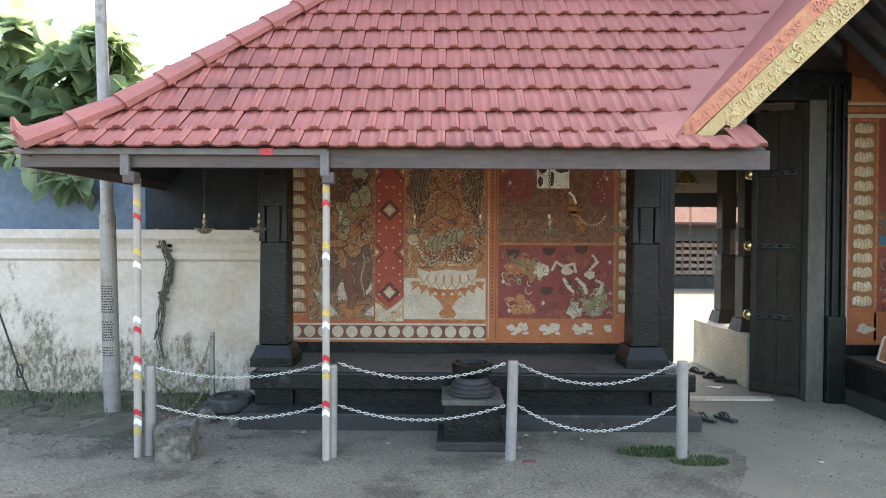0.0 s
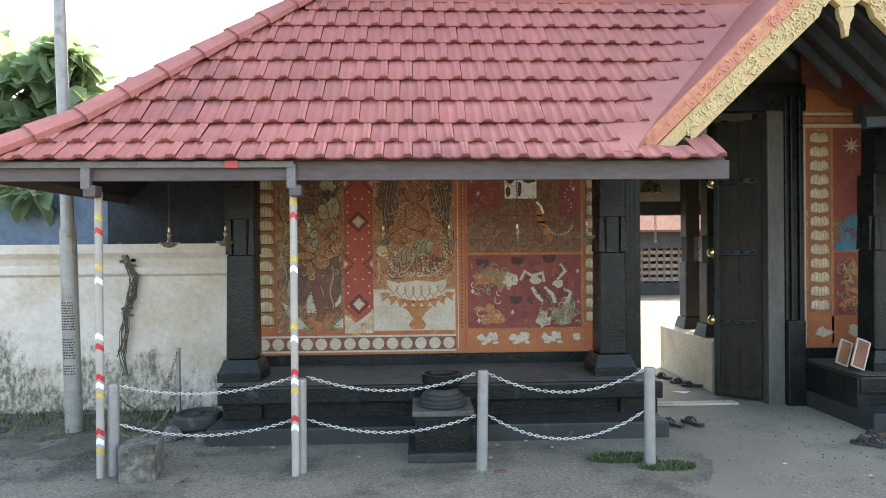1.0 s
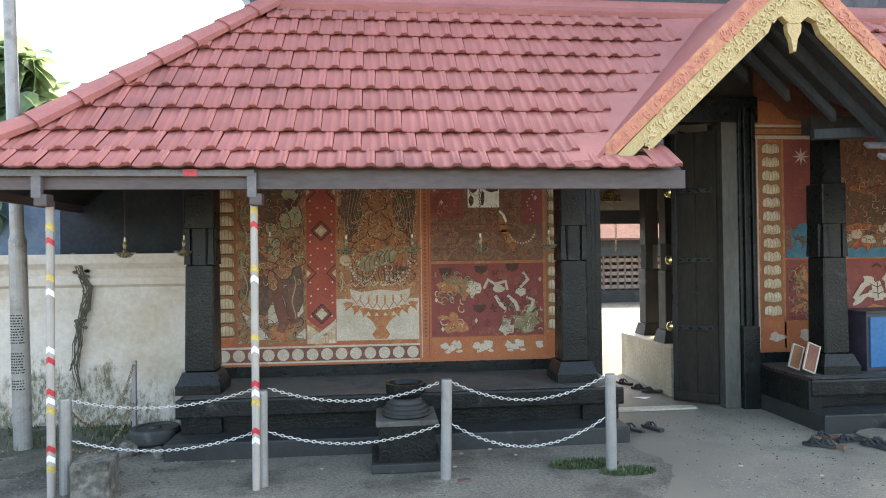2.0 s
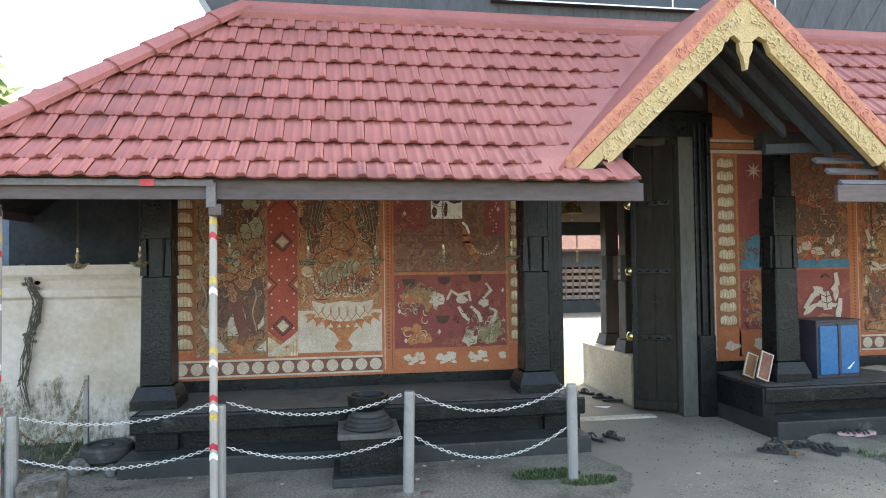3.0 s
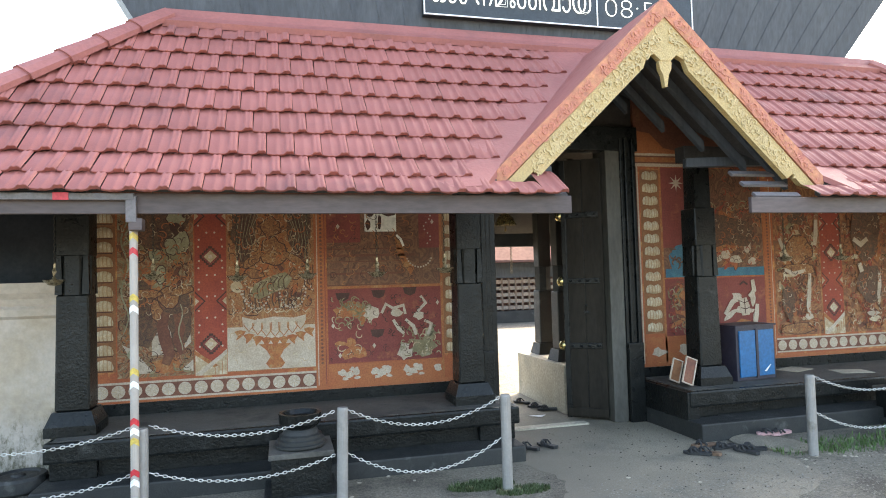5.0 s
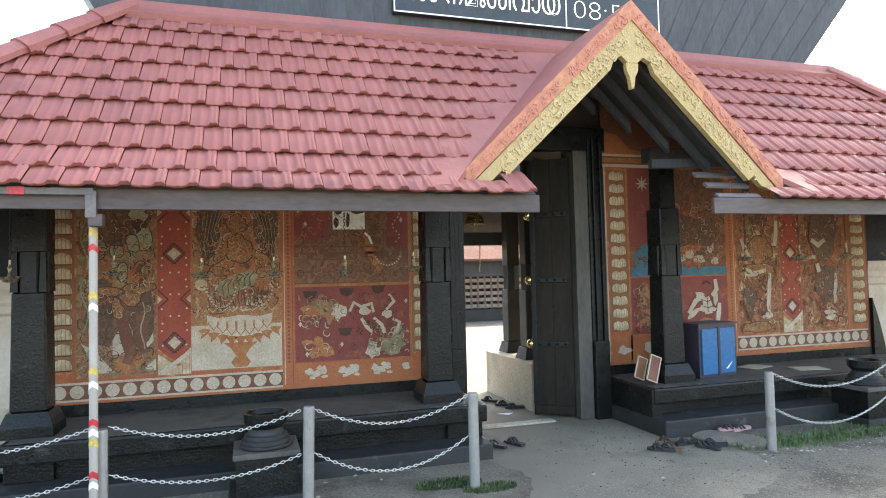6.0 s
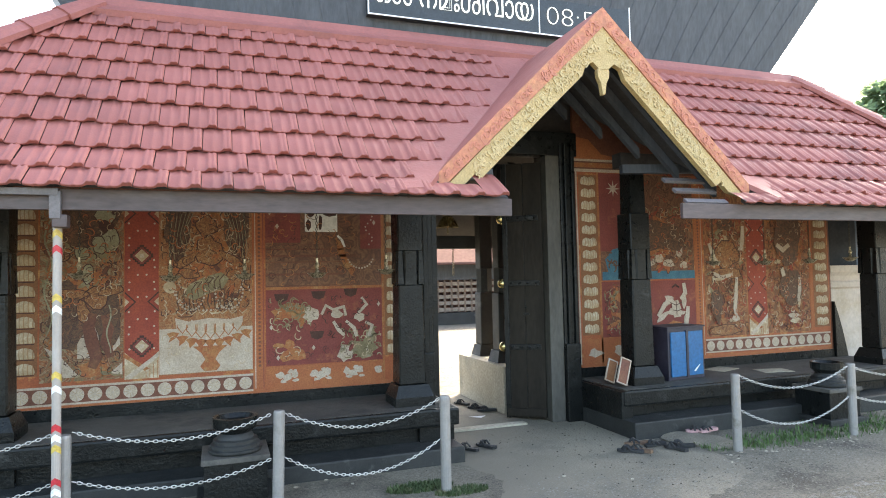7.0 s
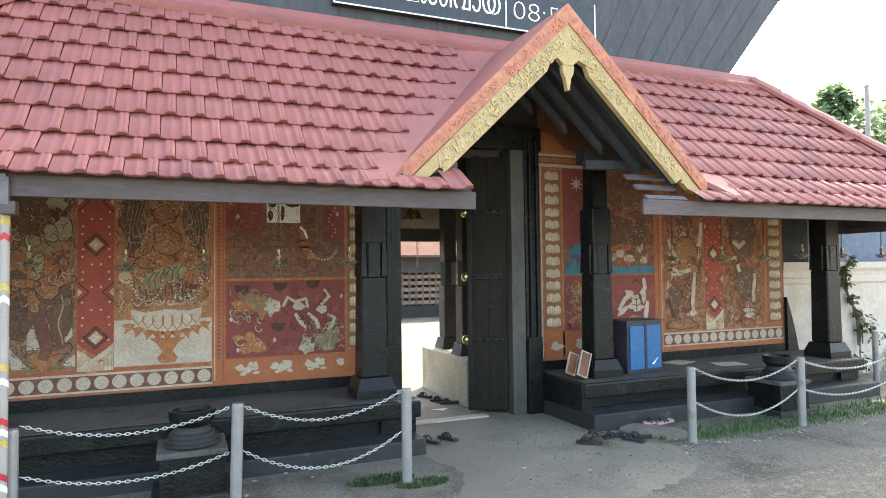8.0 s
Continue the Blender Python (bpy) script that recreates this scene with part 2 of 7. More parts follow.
M_teal = mat("mural_blue", (0.03, 0.11, 0.17), (0.05, 0.15, 0.2), 9.0, 0.7, 0.1, 60)
M_signb = mat("sign_black", (0.02, 0.025, 0.028), (0.03, 0.035, 0.04), 4.0, 0.4, 0.0, 40)
M_signw = mat("sign_white_trim", (0.75, 0.76, 0.76), (0.7, 0.7, 0.7), 4.0, 0.5, 0.0, 40)
M_redst = mat("red_sticker", (0.45, 0.025, 0.035), (0.40, 0.025, 0.035), 8, 0.4, 0.0, 50)
M_yelst = mat("yellow_sticker", (0.52, 0.37, 0.07), (0.46, 0.33, 0.08), 8, 0.4, 0.0, 50)
M_whst = mat("white_sticker", (0.75, 0.75, 0.73), (0.68, 0.68, 0.66), 8, 0.4, 0.0, 50)


def emissive(name, col, power):
    m = bpy.data.materials.new(name)
    m.use_nodes = True
    b = m.node_tree.nodes["Principled BSDF"]
    b.inputs["Base Color"].default_value = (*col, 1)
    b.inputs["Emission Color"].default_value = (*col, 1)
    b.inputs["Emission Strength"].default_value = power
    return m


M_led = emissive("led_text", (0.8, 0.85, 0.85), 0.35)

# ---------------- mesh helpers ----------------


def finish(name, bm, material, parent=None, label="", smooth=False):
    me = bpy.data.meshes.new(name)
    bmesh.ops.recalc_face_normals(bm, faces=bm.faces)
    bm.to_mesh(me)
    bm.free()
    if smooth:
        for p in me.polygons:
            p.use_smooth = True
    me.materials.append(material)
    ob = new(name, me)
    if parent:
        ob.parent = parent
    if label:
        ob["label"] = label
    return ob


part = finish


def structure(name, bm, material, label, category):
    return tagged(finish(name, bm, material), label, category, kind="structure")


def thing(name, x, y, z, label, category, group="", rz=0.0):
    ob = new(name)
    ob.empty_display_size = 0.1
    ob.matrix_world = pose(x, y, z, 0, 0, rz)
    return tagged(ob, label, category, group)


def box(bm, x0, x1, y0, y1, z0, z1, bev=0.0):
    r = bmesh.ops.create_cube(bm, size=1.0)
    vs = r["verts"]
    for v in vs:
        v.co = Vector((x0 + (v.co.x + 0.5) * (x1 - x0), y0 + (v.co.y + 0.5) * (y1 - y0), z0 + (v.co.z + 0.5) * (z1 - z0)))
    if bev:
        es = list({e for v in vs for e in v.link_edges})
        bmesh.ops.bevel(bm, geom=es, offset=bev, segments=2, affect="EDGES", profile=0.6)
    return bm


def B(*a, **k):
    return box(bmesh.new(), *a, **k)


def frustum(bm, cx, cy, z0, z1, w0, d0, w1, d1):
    """A four-sided block that tapers from w0 x d0 at z0 to w1 x d1 at z1."""
    lo = [bm.verts.new((cx + sx * w0 / 2, cy + sy * d0 / 2, z0)) for sx, sy in ((-1, -1), (1, -1), (1, 1), (-1, 1))]
    hi = [bm.verts.new((cx + sx * w1 / 2, cy + sy * d1 / 2, z1)) for sx, sy in ((-1, -1), (1, -1), (1, 1), (-1, 1))]
    bm.faces.new(lo[::-1]), bm.faces.new(hi)
    for i in range(4):
        bm.faces.new((lo[i], lo[(i + 1) % 4], hi[(i + 1) % 4], hi[i]))
    return bm


def lathe(bm, prof, n=16, cx=0.0, cy=0.0):
    """Turns (radius, z) pairs round a vertical axis."""
    rings = []
    for r, z in prof:
        rings.append([bm.verts.new((cx + r * math.cos(2 * math.pi * i / n), cy + r * math.sin(2 * math.pi * i / n), z)) for i in range(n)])
    for a, b in zip(rings, rings[1:]):
        for i in range(n):
            bm.faces.new((a[i], a[(i + 1) % n], b[(i + 1) % n], b[i]))
    bm.faces.new(rings[0][::-1])
    bm.faces.new(rings[-1])
    return bm


def tube(bm, pts, r, n=6, closed=False):
    pts = [Vector(p) for p in pts]
    rings = []
    m = len(pts)
    for i, p in enumerate(pts):
        a = pts[(i - 1) % m] if closed or i else p
        b = pts[(i + 1) % m] if closed or i < m - 1 else p
        d = (b - a).normalized()
        u = d.cross(Vector((0.31, 0.2, 0.93)))
        if u.length < 0.1:
            u = d.cross(Vector((1, 0, 0)))
        u.normalize()
        w = d.cross(u)
        rad = r[i] if isinstance(r, (list, tuple)) else r
        rings.append([bm.verts.new(p + rad * (math.cos(2 * math.pi * k / n) * u + math.sin(2 * math.pi * k / n) * w)) for k in range(n)])
    for i in range(m if closed else m - 1):
        a, b = rings[i], rings[(i + 1) % m]
        for k in range(n):
            bm.faces.new((a[k], a[(k + 1) % n], b[(k + 1) % n], b[k]))
    if not closed:
        bm.faces.new(rings[0][::-1]), bm.faces.new(rings[-1])
    return bm


def prism_y(bm, poly, y0, y1):
    """A plate: outline in x, z, between the depths y0 and y1."""
    a = [bm.verts.new((x, y0, z)) for x, z in poly]
    b = [bm.verts.new((x, y1, z)) for x, z in poly]
    bm.faces.new(a), bm.faces.new(b[::-1])
    n = len(poly)
    for i in range(n):
        bm.faces.new((a[i], b[i], b[(i + 1) % n], a[(i + 1) % n]))
    return bm


def prism_x(bm, poly, x0, x1):
    """A bar: outline in y, z, from x0 to x1."""
    a = [bm.verts.new((x0, y, z)) for y, z in poly]
    b = [bm.verts.new((x1, y, z)) for y, z in poly]
    bm.faces.new(a), bm.faces.new(b[::-1])
    n = len(poly)
    for i in range(n):
        bm.faces.new((a[i], b[i], b[(i + 1) % n], a[(i + 1) % n]))
    return bm


# ---------------- ground ----------------
bm = bmesh.new()
xs = [-400, -60, -20] + [-10 + 0.5 * i for i in range(57)] + [30, 60, 400]
ys = [-400, -60, -20, -8] + [-4 + 0.5 * i for i in range(25)] + [9, 12, 20, 30, 60, 400]
grid = [[bm.verts.new((x, y, -0.0025 + 0.0005 * noise.noise(Vector((x * 0.9, y * 0.9, 0))) if abs(x) < 25 and -5 < y < 8.5 else -0.003)) for y in ys] for x in xs]
for i in range(len(xs) - 1):
    for j in range(len(ys) - 1):
        bm.faces.new((grid[i][j], grid[i + 1][j], grid[i + 1][j + 1], grid[i][j + 1]))
structure("ground", bm, M_ground, "dusty grey trodden ground in front of the gatehouse", "ground")


def sheet(pts, z, sub=0):
    b = bmesh.new()
    b.faces.new([b.verts.new((x, y, z)) for x, y in pts])
    return b


def ragged(pts, amount, seed, step=0.12):
    """The outline pts with its edges broken up like worn ground."""
    out = []
    for (x0, y0), (x1, y1) in zip(pts, pts[1:] + pts[:1]):
        n = max(1, min(80, int(math.hypot(x1 - x0, y1 - y0) / step)))
        for k in range(n):
            x, y = x0 + (x1 - x0) * k / n, y0 + (y1 - y0) * k / n
            v = noise.noise_vector(Vector((x * 2.1, y * 2.1, seed))) + 0.5 * noise.noise_vector(Vector((x * 8, y * 8, seed)))
            out.append((x + v.x * amount, y + v.y * amount))
    return out


structure("pavement", sheet(ragged([(2.2, 6.0), (2.4, 5.3), (2.1, 4.6), (2.4, 4.1), (3.6, 4.2), (4.6, 4.7), (4.75, 5.4), (4.4, 6.1), (4.4, 9.4), (2.2, 9.4)], 0.12, 2, 0.06), 0.0), M_apron, "worn grey cement apron leading into the gateway", "pavement")
# pale plaster here stands for the line of sunlight along the threshold
structure("threshold", B(2.42, 3.62, 7.13, 7.26, -0.02, 0.022, 0.008), M_pale, "threshold strip across the gateway, coloured pale for the sunlit line there", "threshold")
structure("courtyard", sheet([(-3, 9.4), (12, 9.4), (40, 60), (-20, 60)], 0.004), M_sand, "sunlit pale sand of the temple courtyard", "courtyard")
structure("road", sheet([(-40, 3.6)] + ragged([(-12, 3.6), (-2.5, 3.9), (1.5, 3.65), (3.4, 4.0), (4.6, 4.75), (6.5, 4.98)], 0.18, 5)[:120] + [(12, 5.05), (40, 5.2), (60, -3), (-40, -3)], 0.003), M_road, "coarse grey gravelly tarred road with loose chips", "road")

# ---------------- plinths ----------------
WALL_Y = 7.25


def plinth(name, x0, x1, label, top, plain_end=False):
    t = thing(name, (x0 + x1) / 2, 6.6, 0, label, "plinth", "plinths of the gatehouse")
    h = (x1 - x0) / 2
    o = -6.6
    part("lower_step", B(-h - 0.03, h - 0.03, 5.98 + o, 7.3 + o, -0.05, top, 0.018), M_step, t, "worn dark grey step")
    part("middle_course", B(-h + 0.06, h - 0.06, 6.34 + o, 7.29 + o, top - 0.004, 0.33), M_black, t)
    part("corner_block", B(-h + 0.03, -h + 0.4, 6.28 + o, 6.6 + o, top, 0.332, 0.008), M_black, t)
    part("corner_block", B(h - 0.4, h - 0.03, 6.28 + o, 6.6 + o, top, 0.332, 0.008), M_black, t)
    part("top_slab", B(-h, h, 6.2 + o, 7.28 + o, 0.31, 0.487, 0.024), M_black, t, "thick black stone slab with rounded edge")
    part("platform_floor", B(-h + 0.05, h - 0.03, 6.25 + o, 7.27 + o, 0.45, 0.491), M_floor, t, "grey cement floor")
    if plain_end:
        part("end_wall", B(-h - 0.028, -h + 0.12, 6.215 + o, 7.26 + o, -0.05, 0.478, 0.02), M_black, t, "plain black plastered end")
    return t


plinth("plinth", -1.89, 2.39, "black painted stone plinth with a step in front of the mural", 0.152)
plinth("plinth", 4.36, 9.12, "black painted stone plinth with a step beside the gateway", 0.185, True)

# ---------------- columns ----------------


def column(x, y, label):
    t = thing("stone_column", x, y, 0.489, label, "column", "black columns of the gatehouse")
    b = bmesh.new()
    frustum(b, 0, 0, 0, 0.09, 0.42, 0.42, 0.42, 0.42)
    frustum(b, 0, 0, 0.09, 0.21, 0.41, 0.41, 0.32, 0.32)
    part("base", b, M_black, t, "flared black stone base")
    b = bmesh.new()
    frustum(b, 0, 0, 0.21, 1.25, 0.285, 0.285, 0.265, 0.265)
    bmesh.ops.bevel(b, geom=b.edges[:], offset=0.015, segments=1, affect="EDGES")
    part("lower_shaft", b, M_black, t)
    b = bmesh.new()
    lathe(b, [(0.152, 1.245), (0.152, 1.60)], 8)
    bmesh.ops.rotate(b, verts=b.verts, cent=(0, 0, 0), matrix=Matrix.Rotation(math.pi / 8, 3, "Z"))
    part("octagonal_band", b, M_black, t)
    b = bmesh.new()
    frustum(b, 0, 0, 1.595, 2.04, 0.275, 0.275, 0.275, 0.275)
    bmesh.ops.bevel(b, geom=b.edges[:], offset=0.012, segments=1, affect="EDGES")
    part("upper_block", b, M_black, t)
    part("neck", frustum(bmesh.new(), 0, 0, 2.035, 2.60, 0.21, 0.21, 0.20, 0.20), M_black, t)
    for sx in (-1, 1):
        for sy in (-1, 1):
            part("corner_leaf", frustum(bmesh.new(), sx * 0.11, sy * 0.11, 1.25, 1.6, 0.06, 0.06, 0.04, 0.04), M_black, t)
    return t


column(-1.74, 6.62, "square black stone column at the outer corner of the plinth")
column(1.99, 6.62, "square black carved stone column beside the gateway opening")
column(4.86, 6.62, "square black stone column on the plinth beside the blue cabinet")
column(8.78, 6.52, "square black stone column at the outer end of the plinth")

for a, c in ((-1.9, 2.2), (4.65, 8.85)):
    structure("eave_beam", B(a, c, 6.53, 6.71, 3.08, 3.26, 0.01), M_soffit, "dark timber beam carried on the columns", "beam")

# ---------------- mural walls ----------------
structure("wall_left", prism_y(bmesh.new(), [(-1.80, 0.4), (2.42, 0.4), (2.42, 4.4), (-1.0, 4.4), (-1.80, 3.6)], WALL_Y, WALL_Y + 0.3), M_brownpan, "masonry wall that carries the painted mural", "wall")
structure("wall_right", prism_y(bmesh.new(), [(4.44, 0.4), (8.83, 0.4), (8.83, 3.6), (8.0, 4.4), (4.44, 4.4)], WALL_Y, WALL_Y + 0.3), M_brownpan, "masonry wall that carries the painted mural", "wall")
structure("baseboard", B(-1.79, 2.4, WALL_Y - 0.02, WALL_Y, 0.47, 0.61), M_black, "black skirting under the mural", "skirting")
structure("baseboard", B(4.45, 8.82, WALL_Y - 0.02, WALL_Y, 0.47, 0.61), M_black, "black skirting under the mural", "skirting")

# ---------------- roof ----------------
P0, P1, P2 = (5.03, 2.47), (5.48, 2.83), (7.06, 4.52)
A1 = math.atan2(P1[1] - P0[1], P1[0] - P0[0])
A2 = math.atan2(P2[1] - P1[1], P2[0] - P1[0])


def slope_point(s):
    """Depth, height and pitch at the distance s up the main slope."""
    if s < 0.576:
        return P0[0] + s * math.cos(A1), P0[1] + s * math.sin(A1), A1
    s -= 0.576
    return P1[0] + s * math.cos(A2), P1[1] + s * math.sin(A2), A2


HIP_L0, HIP_L1, HIP_R0, HIP_R1 = -3.30, -1.06, 10.35, 8.1   # hips at the eave and at the top
GX, GZ, GK = 3.61, 4.38, 0.975   # ridge of the porch gable: its x, height, and slope


def tile_mesh(width=0.224, length=0.40):
    """An interlocking clay tile: a flat pan with a low rib and a raised double roll along one side."""
    prof = [(0.0, 0.0), (0.012, -0.003), (0.06, -0.003), (0.072, 0.004), (0.086, 0.004), (0.098, -0.003), (0.128, -0.003), (0.142, 0.003), (0.152, 0.018), (0.164, 0.023), (0.174, 0.018), (0.184, 0.018), (0.194, 0.024), (0.209, 0.021), (0.219, 0.004)]
    b = bmesh.new()
    k = width / 0.224
    n = len(prof)

    def nose(x):
        return -0.010 + 0.011 * math.cos(2 * math.pi * (x - 0.185) / 0.224)
    lo = [b.verts.new((x * k, nose(x) + 0.006, z + 0.036)) for x, z in prof]
    ed = [b.verts.new((x * k, nose(x), z + 0.029)) for x, z in prof]
    ml = [b.verts.new((x * k, length * 0.72, z * 0.9 + 0.006)) for x, z in prof]
    hi = [b.verts.new((x * k, length, z * 0.3 - 0.008)) for x, z in prof]
    un = [b.verts.new((x * k, nose(x) + 0.008, 0.35 * z + 0.011)) for x, z in prof]
    for i in range(n - 1):
        b.faces.new((ed[i], ed[i + 1], lo[i + 1], lo[i]))
        b.faces.new((lo[i], lo[i + 1], ml[i + 1], ml[i]))
        b.faces.new((ml[i], ml[i + 1], hi[i + 1], hi[i]))
        b.faces.new((un[i], un[i + 1], ed[i + 1], ed[i]))
    me = bpy.data.meshes.new("roof_tile")
    b.to_mesh(me)
    b.free()
    me.materials.append(M_tile)
    for p in me.polygons:
        p.use_smooth = p.normal.z > 0.4
    return me


TILE = tile_mesh()
SHORT_TILE = tile_mesh(0.224, 0.23)
ROWS_S = [0.0, 0.25] + [0.25 + 0.33 * i for i in range(1, 8)]


def slope_deck(bm, x0a, x1a, x0b, x1b, lift=-0.03, thick=0.03):
    """The boards under the tiles, from the eave (a) to the top (b), with the kink."""
    k = (P1[0] - P0[0]) / (P2[0] - P0[0])
    stations = [((P0[0] + 0.09, P0[1] + 0.072), x0a, x1a), (P1, x0a + (x0b - x0a) * k, x1a + (x1b - x1a) * k), (P2, x0b, x1b)]
    rows = []
    for (y, z), a, c in stations:
        rows.append([bm.verts.new((a, y, z + lift)), bm.verts.new((c, y, z + lift)), bm.verts.new((c, y, z + lift - thick)), bm.verts.new((a, y, z + lift - thick))])
    for r, s in zip(rows, rows[1:]):
        for i in range(4):
            bm.faces.new((r[i], r[(i + 1) % 4], s[(i + 1) % 4], s[i]))
    bm.faces.new(rows[0][::-1]), bm.faces.new(rows[-1])
    return bm


def in_porch(x, y, z):
    return z < GZ - (abs(x - GX) - 0.20) * GK


def lay_tiles(roof, xa, xb, hip_side, cap=300):
    rnd = random.Random(7)
    n = 0
    for r, s in enumerate(ROWS_S):
        y, z, a = slope_point(s)
        ym, zm, _ = slope_point(s + 0.16)
        off = (r % 2) * 0.112
        i = 0
        while xa - 0.3 + off + i * 0.224 < xb + 0.3:
            x = xa - 0.3 + off + i * 0.224
            i += 1
            mid = x + 0.112
            k = (ym - P0[0]) / (P2[0] - P0[0])
            if hip_side < 0 and mid < HIP_L0 + (HIP_L1 - HIP_L0) * k - 0.06:
                continue
            if hip_side > 0 and mid > HIP_R0 + (HIP_R1 - HIP_R0) * k + 0.06:
                continue
            if mid < xa or mid > xb:
                continue
            if in_porch(mid, ym, zm) and not (r == 0 and (abs(mid - GX) > 1.45 or abs(mid - GX - (-1.2)) < 0.12)):
                continue
            if n >= cap:
                continue
            n += 1
            foot = r == 0 and 1.36 < abs(mid - GX) < 1.86
            t = new("roof_tile", SHORT_TILE if foot else TILE)
            t.parent = roof
            j = rnd.uniform
            t.matrix_local = Matrix.Translation((x, y + j(-0.004, 0.004), z + j(-0.003, 0.003))) @ Matrix.Rotation(a, 4, "X") @ Matrix.Rotation(radians(j(-0.5, 0.5)), 4, "Z")


deck = structure("roof_left", slope_deck(bmesh.new(), HIP_L0, 1.72, HIP_L1, 3.6), M_soffit, "red tiled lean-to roof slope with a hip end", "roof")
deck2 = structure("roof_right", slope_deck(bmesh.new(), 5.5, HIP_R0, 3.62, HIP_R1), M_soffit, "red tiled lean-to roof slope with a hip end", "roof")


def hip_end(name, sgn, xe, xt):
    """The sloping end of the roof beyond the hip."""
    b = bmesh.new()
    v = [b.verts.new(p) for p in ((xe, P0[0], P0[1] - 0.02), (xe, 10.5, P0[1] - 0.02), (xt, 9.0, P2[1] - 0.02), (xt, P2[0], P2[1] - 0.02))]
    b.faces.new(v)
    bmesh.ops.solidify(b, geom=b.faces[:], thickness=0.03)
    structure(name, b, M_tile, "red tiled hip end of the roof", "roof")
    b = bmesh.new()
    v = [b.verts.new(p) for p in ((xe - sgn * 0.02, P0[0] + 0.08, P0[1] - 0.07), (xe - sgn * 0.02, 10.5, P0[1] - 0.07), (xt, 9.0, P2[1] - 0.09), (xt, P2[0], P2[1] - 0.09))]
    b.faces.new(v)
    bmesh.ops.solidify(b, geom=b.faces[:], thickness=0.02)
    structure("soffit_" + name, b, M_soffit, "dark boarded underside of the hip end", "ceiling")


hip_end("roof_end_left", -1, HIP_L0, HIP_L1)
hip_end("roof_end_right", 1, HIP_R0, HIP_R1)


def hip_ridge(x0, x1):
    t = thing("hip_ridge", x0, P0[0], P0[1], "row of overlapping red hip ridge tiles", "ridge tiles")
    k = (P1[0] - P0[0]) / (P2[0] - P0[0])
    a, m, c = Vector((0, -0.02, 0.07)), Vector(((x1 - x0) * k, P1[0] - P0[0], P1[1] - P0[1] + 0.09)), Vector((x1 - x0, P2[0] - P0[0], P2[1] - P0[1] + 0.10))
    n = 9
    L1 = (m - a).length
    L = L1 + (c - m).length
    for i in range(n):
        def at(s):
            return a + (m - a) * (s / L1) if s < L1 else m + (c - m) * ((s - L1) / (L - L1))
        p, q = at(L * i / n - 0.02 if i else 0), at(L * (i + 1) / n)
        b = bmesh.new()
        d = (q - p).normalized()
        sd = d.cross(Vector((0, 0, 1))).normalized()
        uu = sd.cross(d)
        rings = []
        for o, k2 in ((p, 1.0), (p + d * 0.05, 0.97), (q + d * 0.03, 0.80)):
            rings.append([b.verts.new(o + sd * (0.15 * k2 * w) + uu * (h * k2 - 0.05)) for w, h in ((-1, 0), (-0.62, 0.06), (-0.25, 0.10), (0.25, 0.10), (0.62, 0.06), (1, 0), (0.9, -0.05), (-0.9, -0.05))])
        for r0, r1 in zip(rings, rings[1:]):
            for m2 in range(8):
                b.faces.new((r0[m2], r0[(m2 + 1) % 8], r1[(m2 + 1) % 8], r1[m2]))
        b.faces.new(rings[0][::-1]), b.faces.new(rings[-1])
        part("ridge_tile", b, M_mortar, t)
    g = 1 if x1 > x0 else -1
    part("upturned_tip", tube(bmesh.new(), [(0.12 * g, 0.12, 0.11), (0.03 * g, 0.02, 0.09), (-0.01 * g, -0.02, 0.13), (-0.03 * g, -0.04, 0.22)], [0.06, 0.07, 0.05, 0.012], 8), M_mortar, t)
    return t


hip_ridge(HIP_L0, HIP_L1)
hip_ridge(HIP_R0, HIP_R1)
structure("eave_stub_left", prism_x(bmesh.new(), [(5.16, 2.45), (5.16, 2.49), (5.26, 2.555), (5.26, 2.515)], 1.6, 2.5), M_soffit, "dark boards at the eave end beside the porch", "roof")
structure("eave_stub_right", prism_x(bmesh.new(), [(5.16, 2.45), (5.16, 2.49), (5.26, 2.555), (5.26, 2.515)], 5.2, 5.7), M_soffit, "dark boards at the eave end beside the porch", "roof")
for sgn in (-1, 1):
    b = bmesh.new()
    rows_ = []
    for i in range(12):
        y, z, a = slope_point(0.05 + 2.90 * i / 11)
        xv = GX + sgn * max(0.0, GZ - z) / GK
        w = 0.42 + 0.01 * i
        rows_.append([b.verts.new((xv - sgn * 0.05, y, z + 0.05)), b.verts.new((xv + sgn * w, y, z + 0.014)), b.verts.new((xv + sgn * w, y, z - 0.01)), b.verts.new((xv - sgn * 0.05, y, z - 0.01))])
    for r0, r1 in zip(rows_, rows_[1:]):
        for k in range(4):
            b.faces.new((r0[k], r0[(k + 1) % 4], r1[(k + 1) % 4], r1[k]))
    b.faces.new(rows_[0]), b.faces.new(rows_[-1])
    structure("valley_mortar_" + ("left" if sgn < 0 else "right"), b, M_mortar, "red painted mortar filling the roof valley", "valley mortar")
structure("inner_slope", prism_x(bmesh.new(), [(7.3, 4.5), (9.9, 2.34), (9.9, 2.40), (7.3, 4.56)], 1.0, 6.5), M_soffit, "dark underside of the roof slope towards the courtyard", "ceiling")
structure("ridge_flashing", prism_x(bmesh.new(), [(6.95, 4.43), (7.10, 4.50), (7.16, 4.68), (7.08, 4.67), (7.03, 4.57), (6.93, 4.49)], -1.05, 8.1), M_mortar, "red painted mortar band above the top tile course", "ridge flashing")

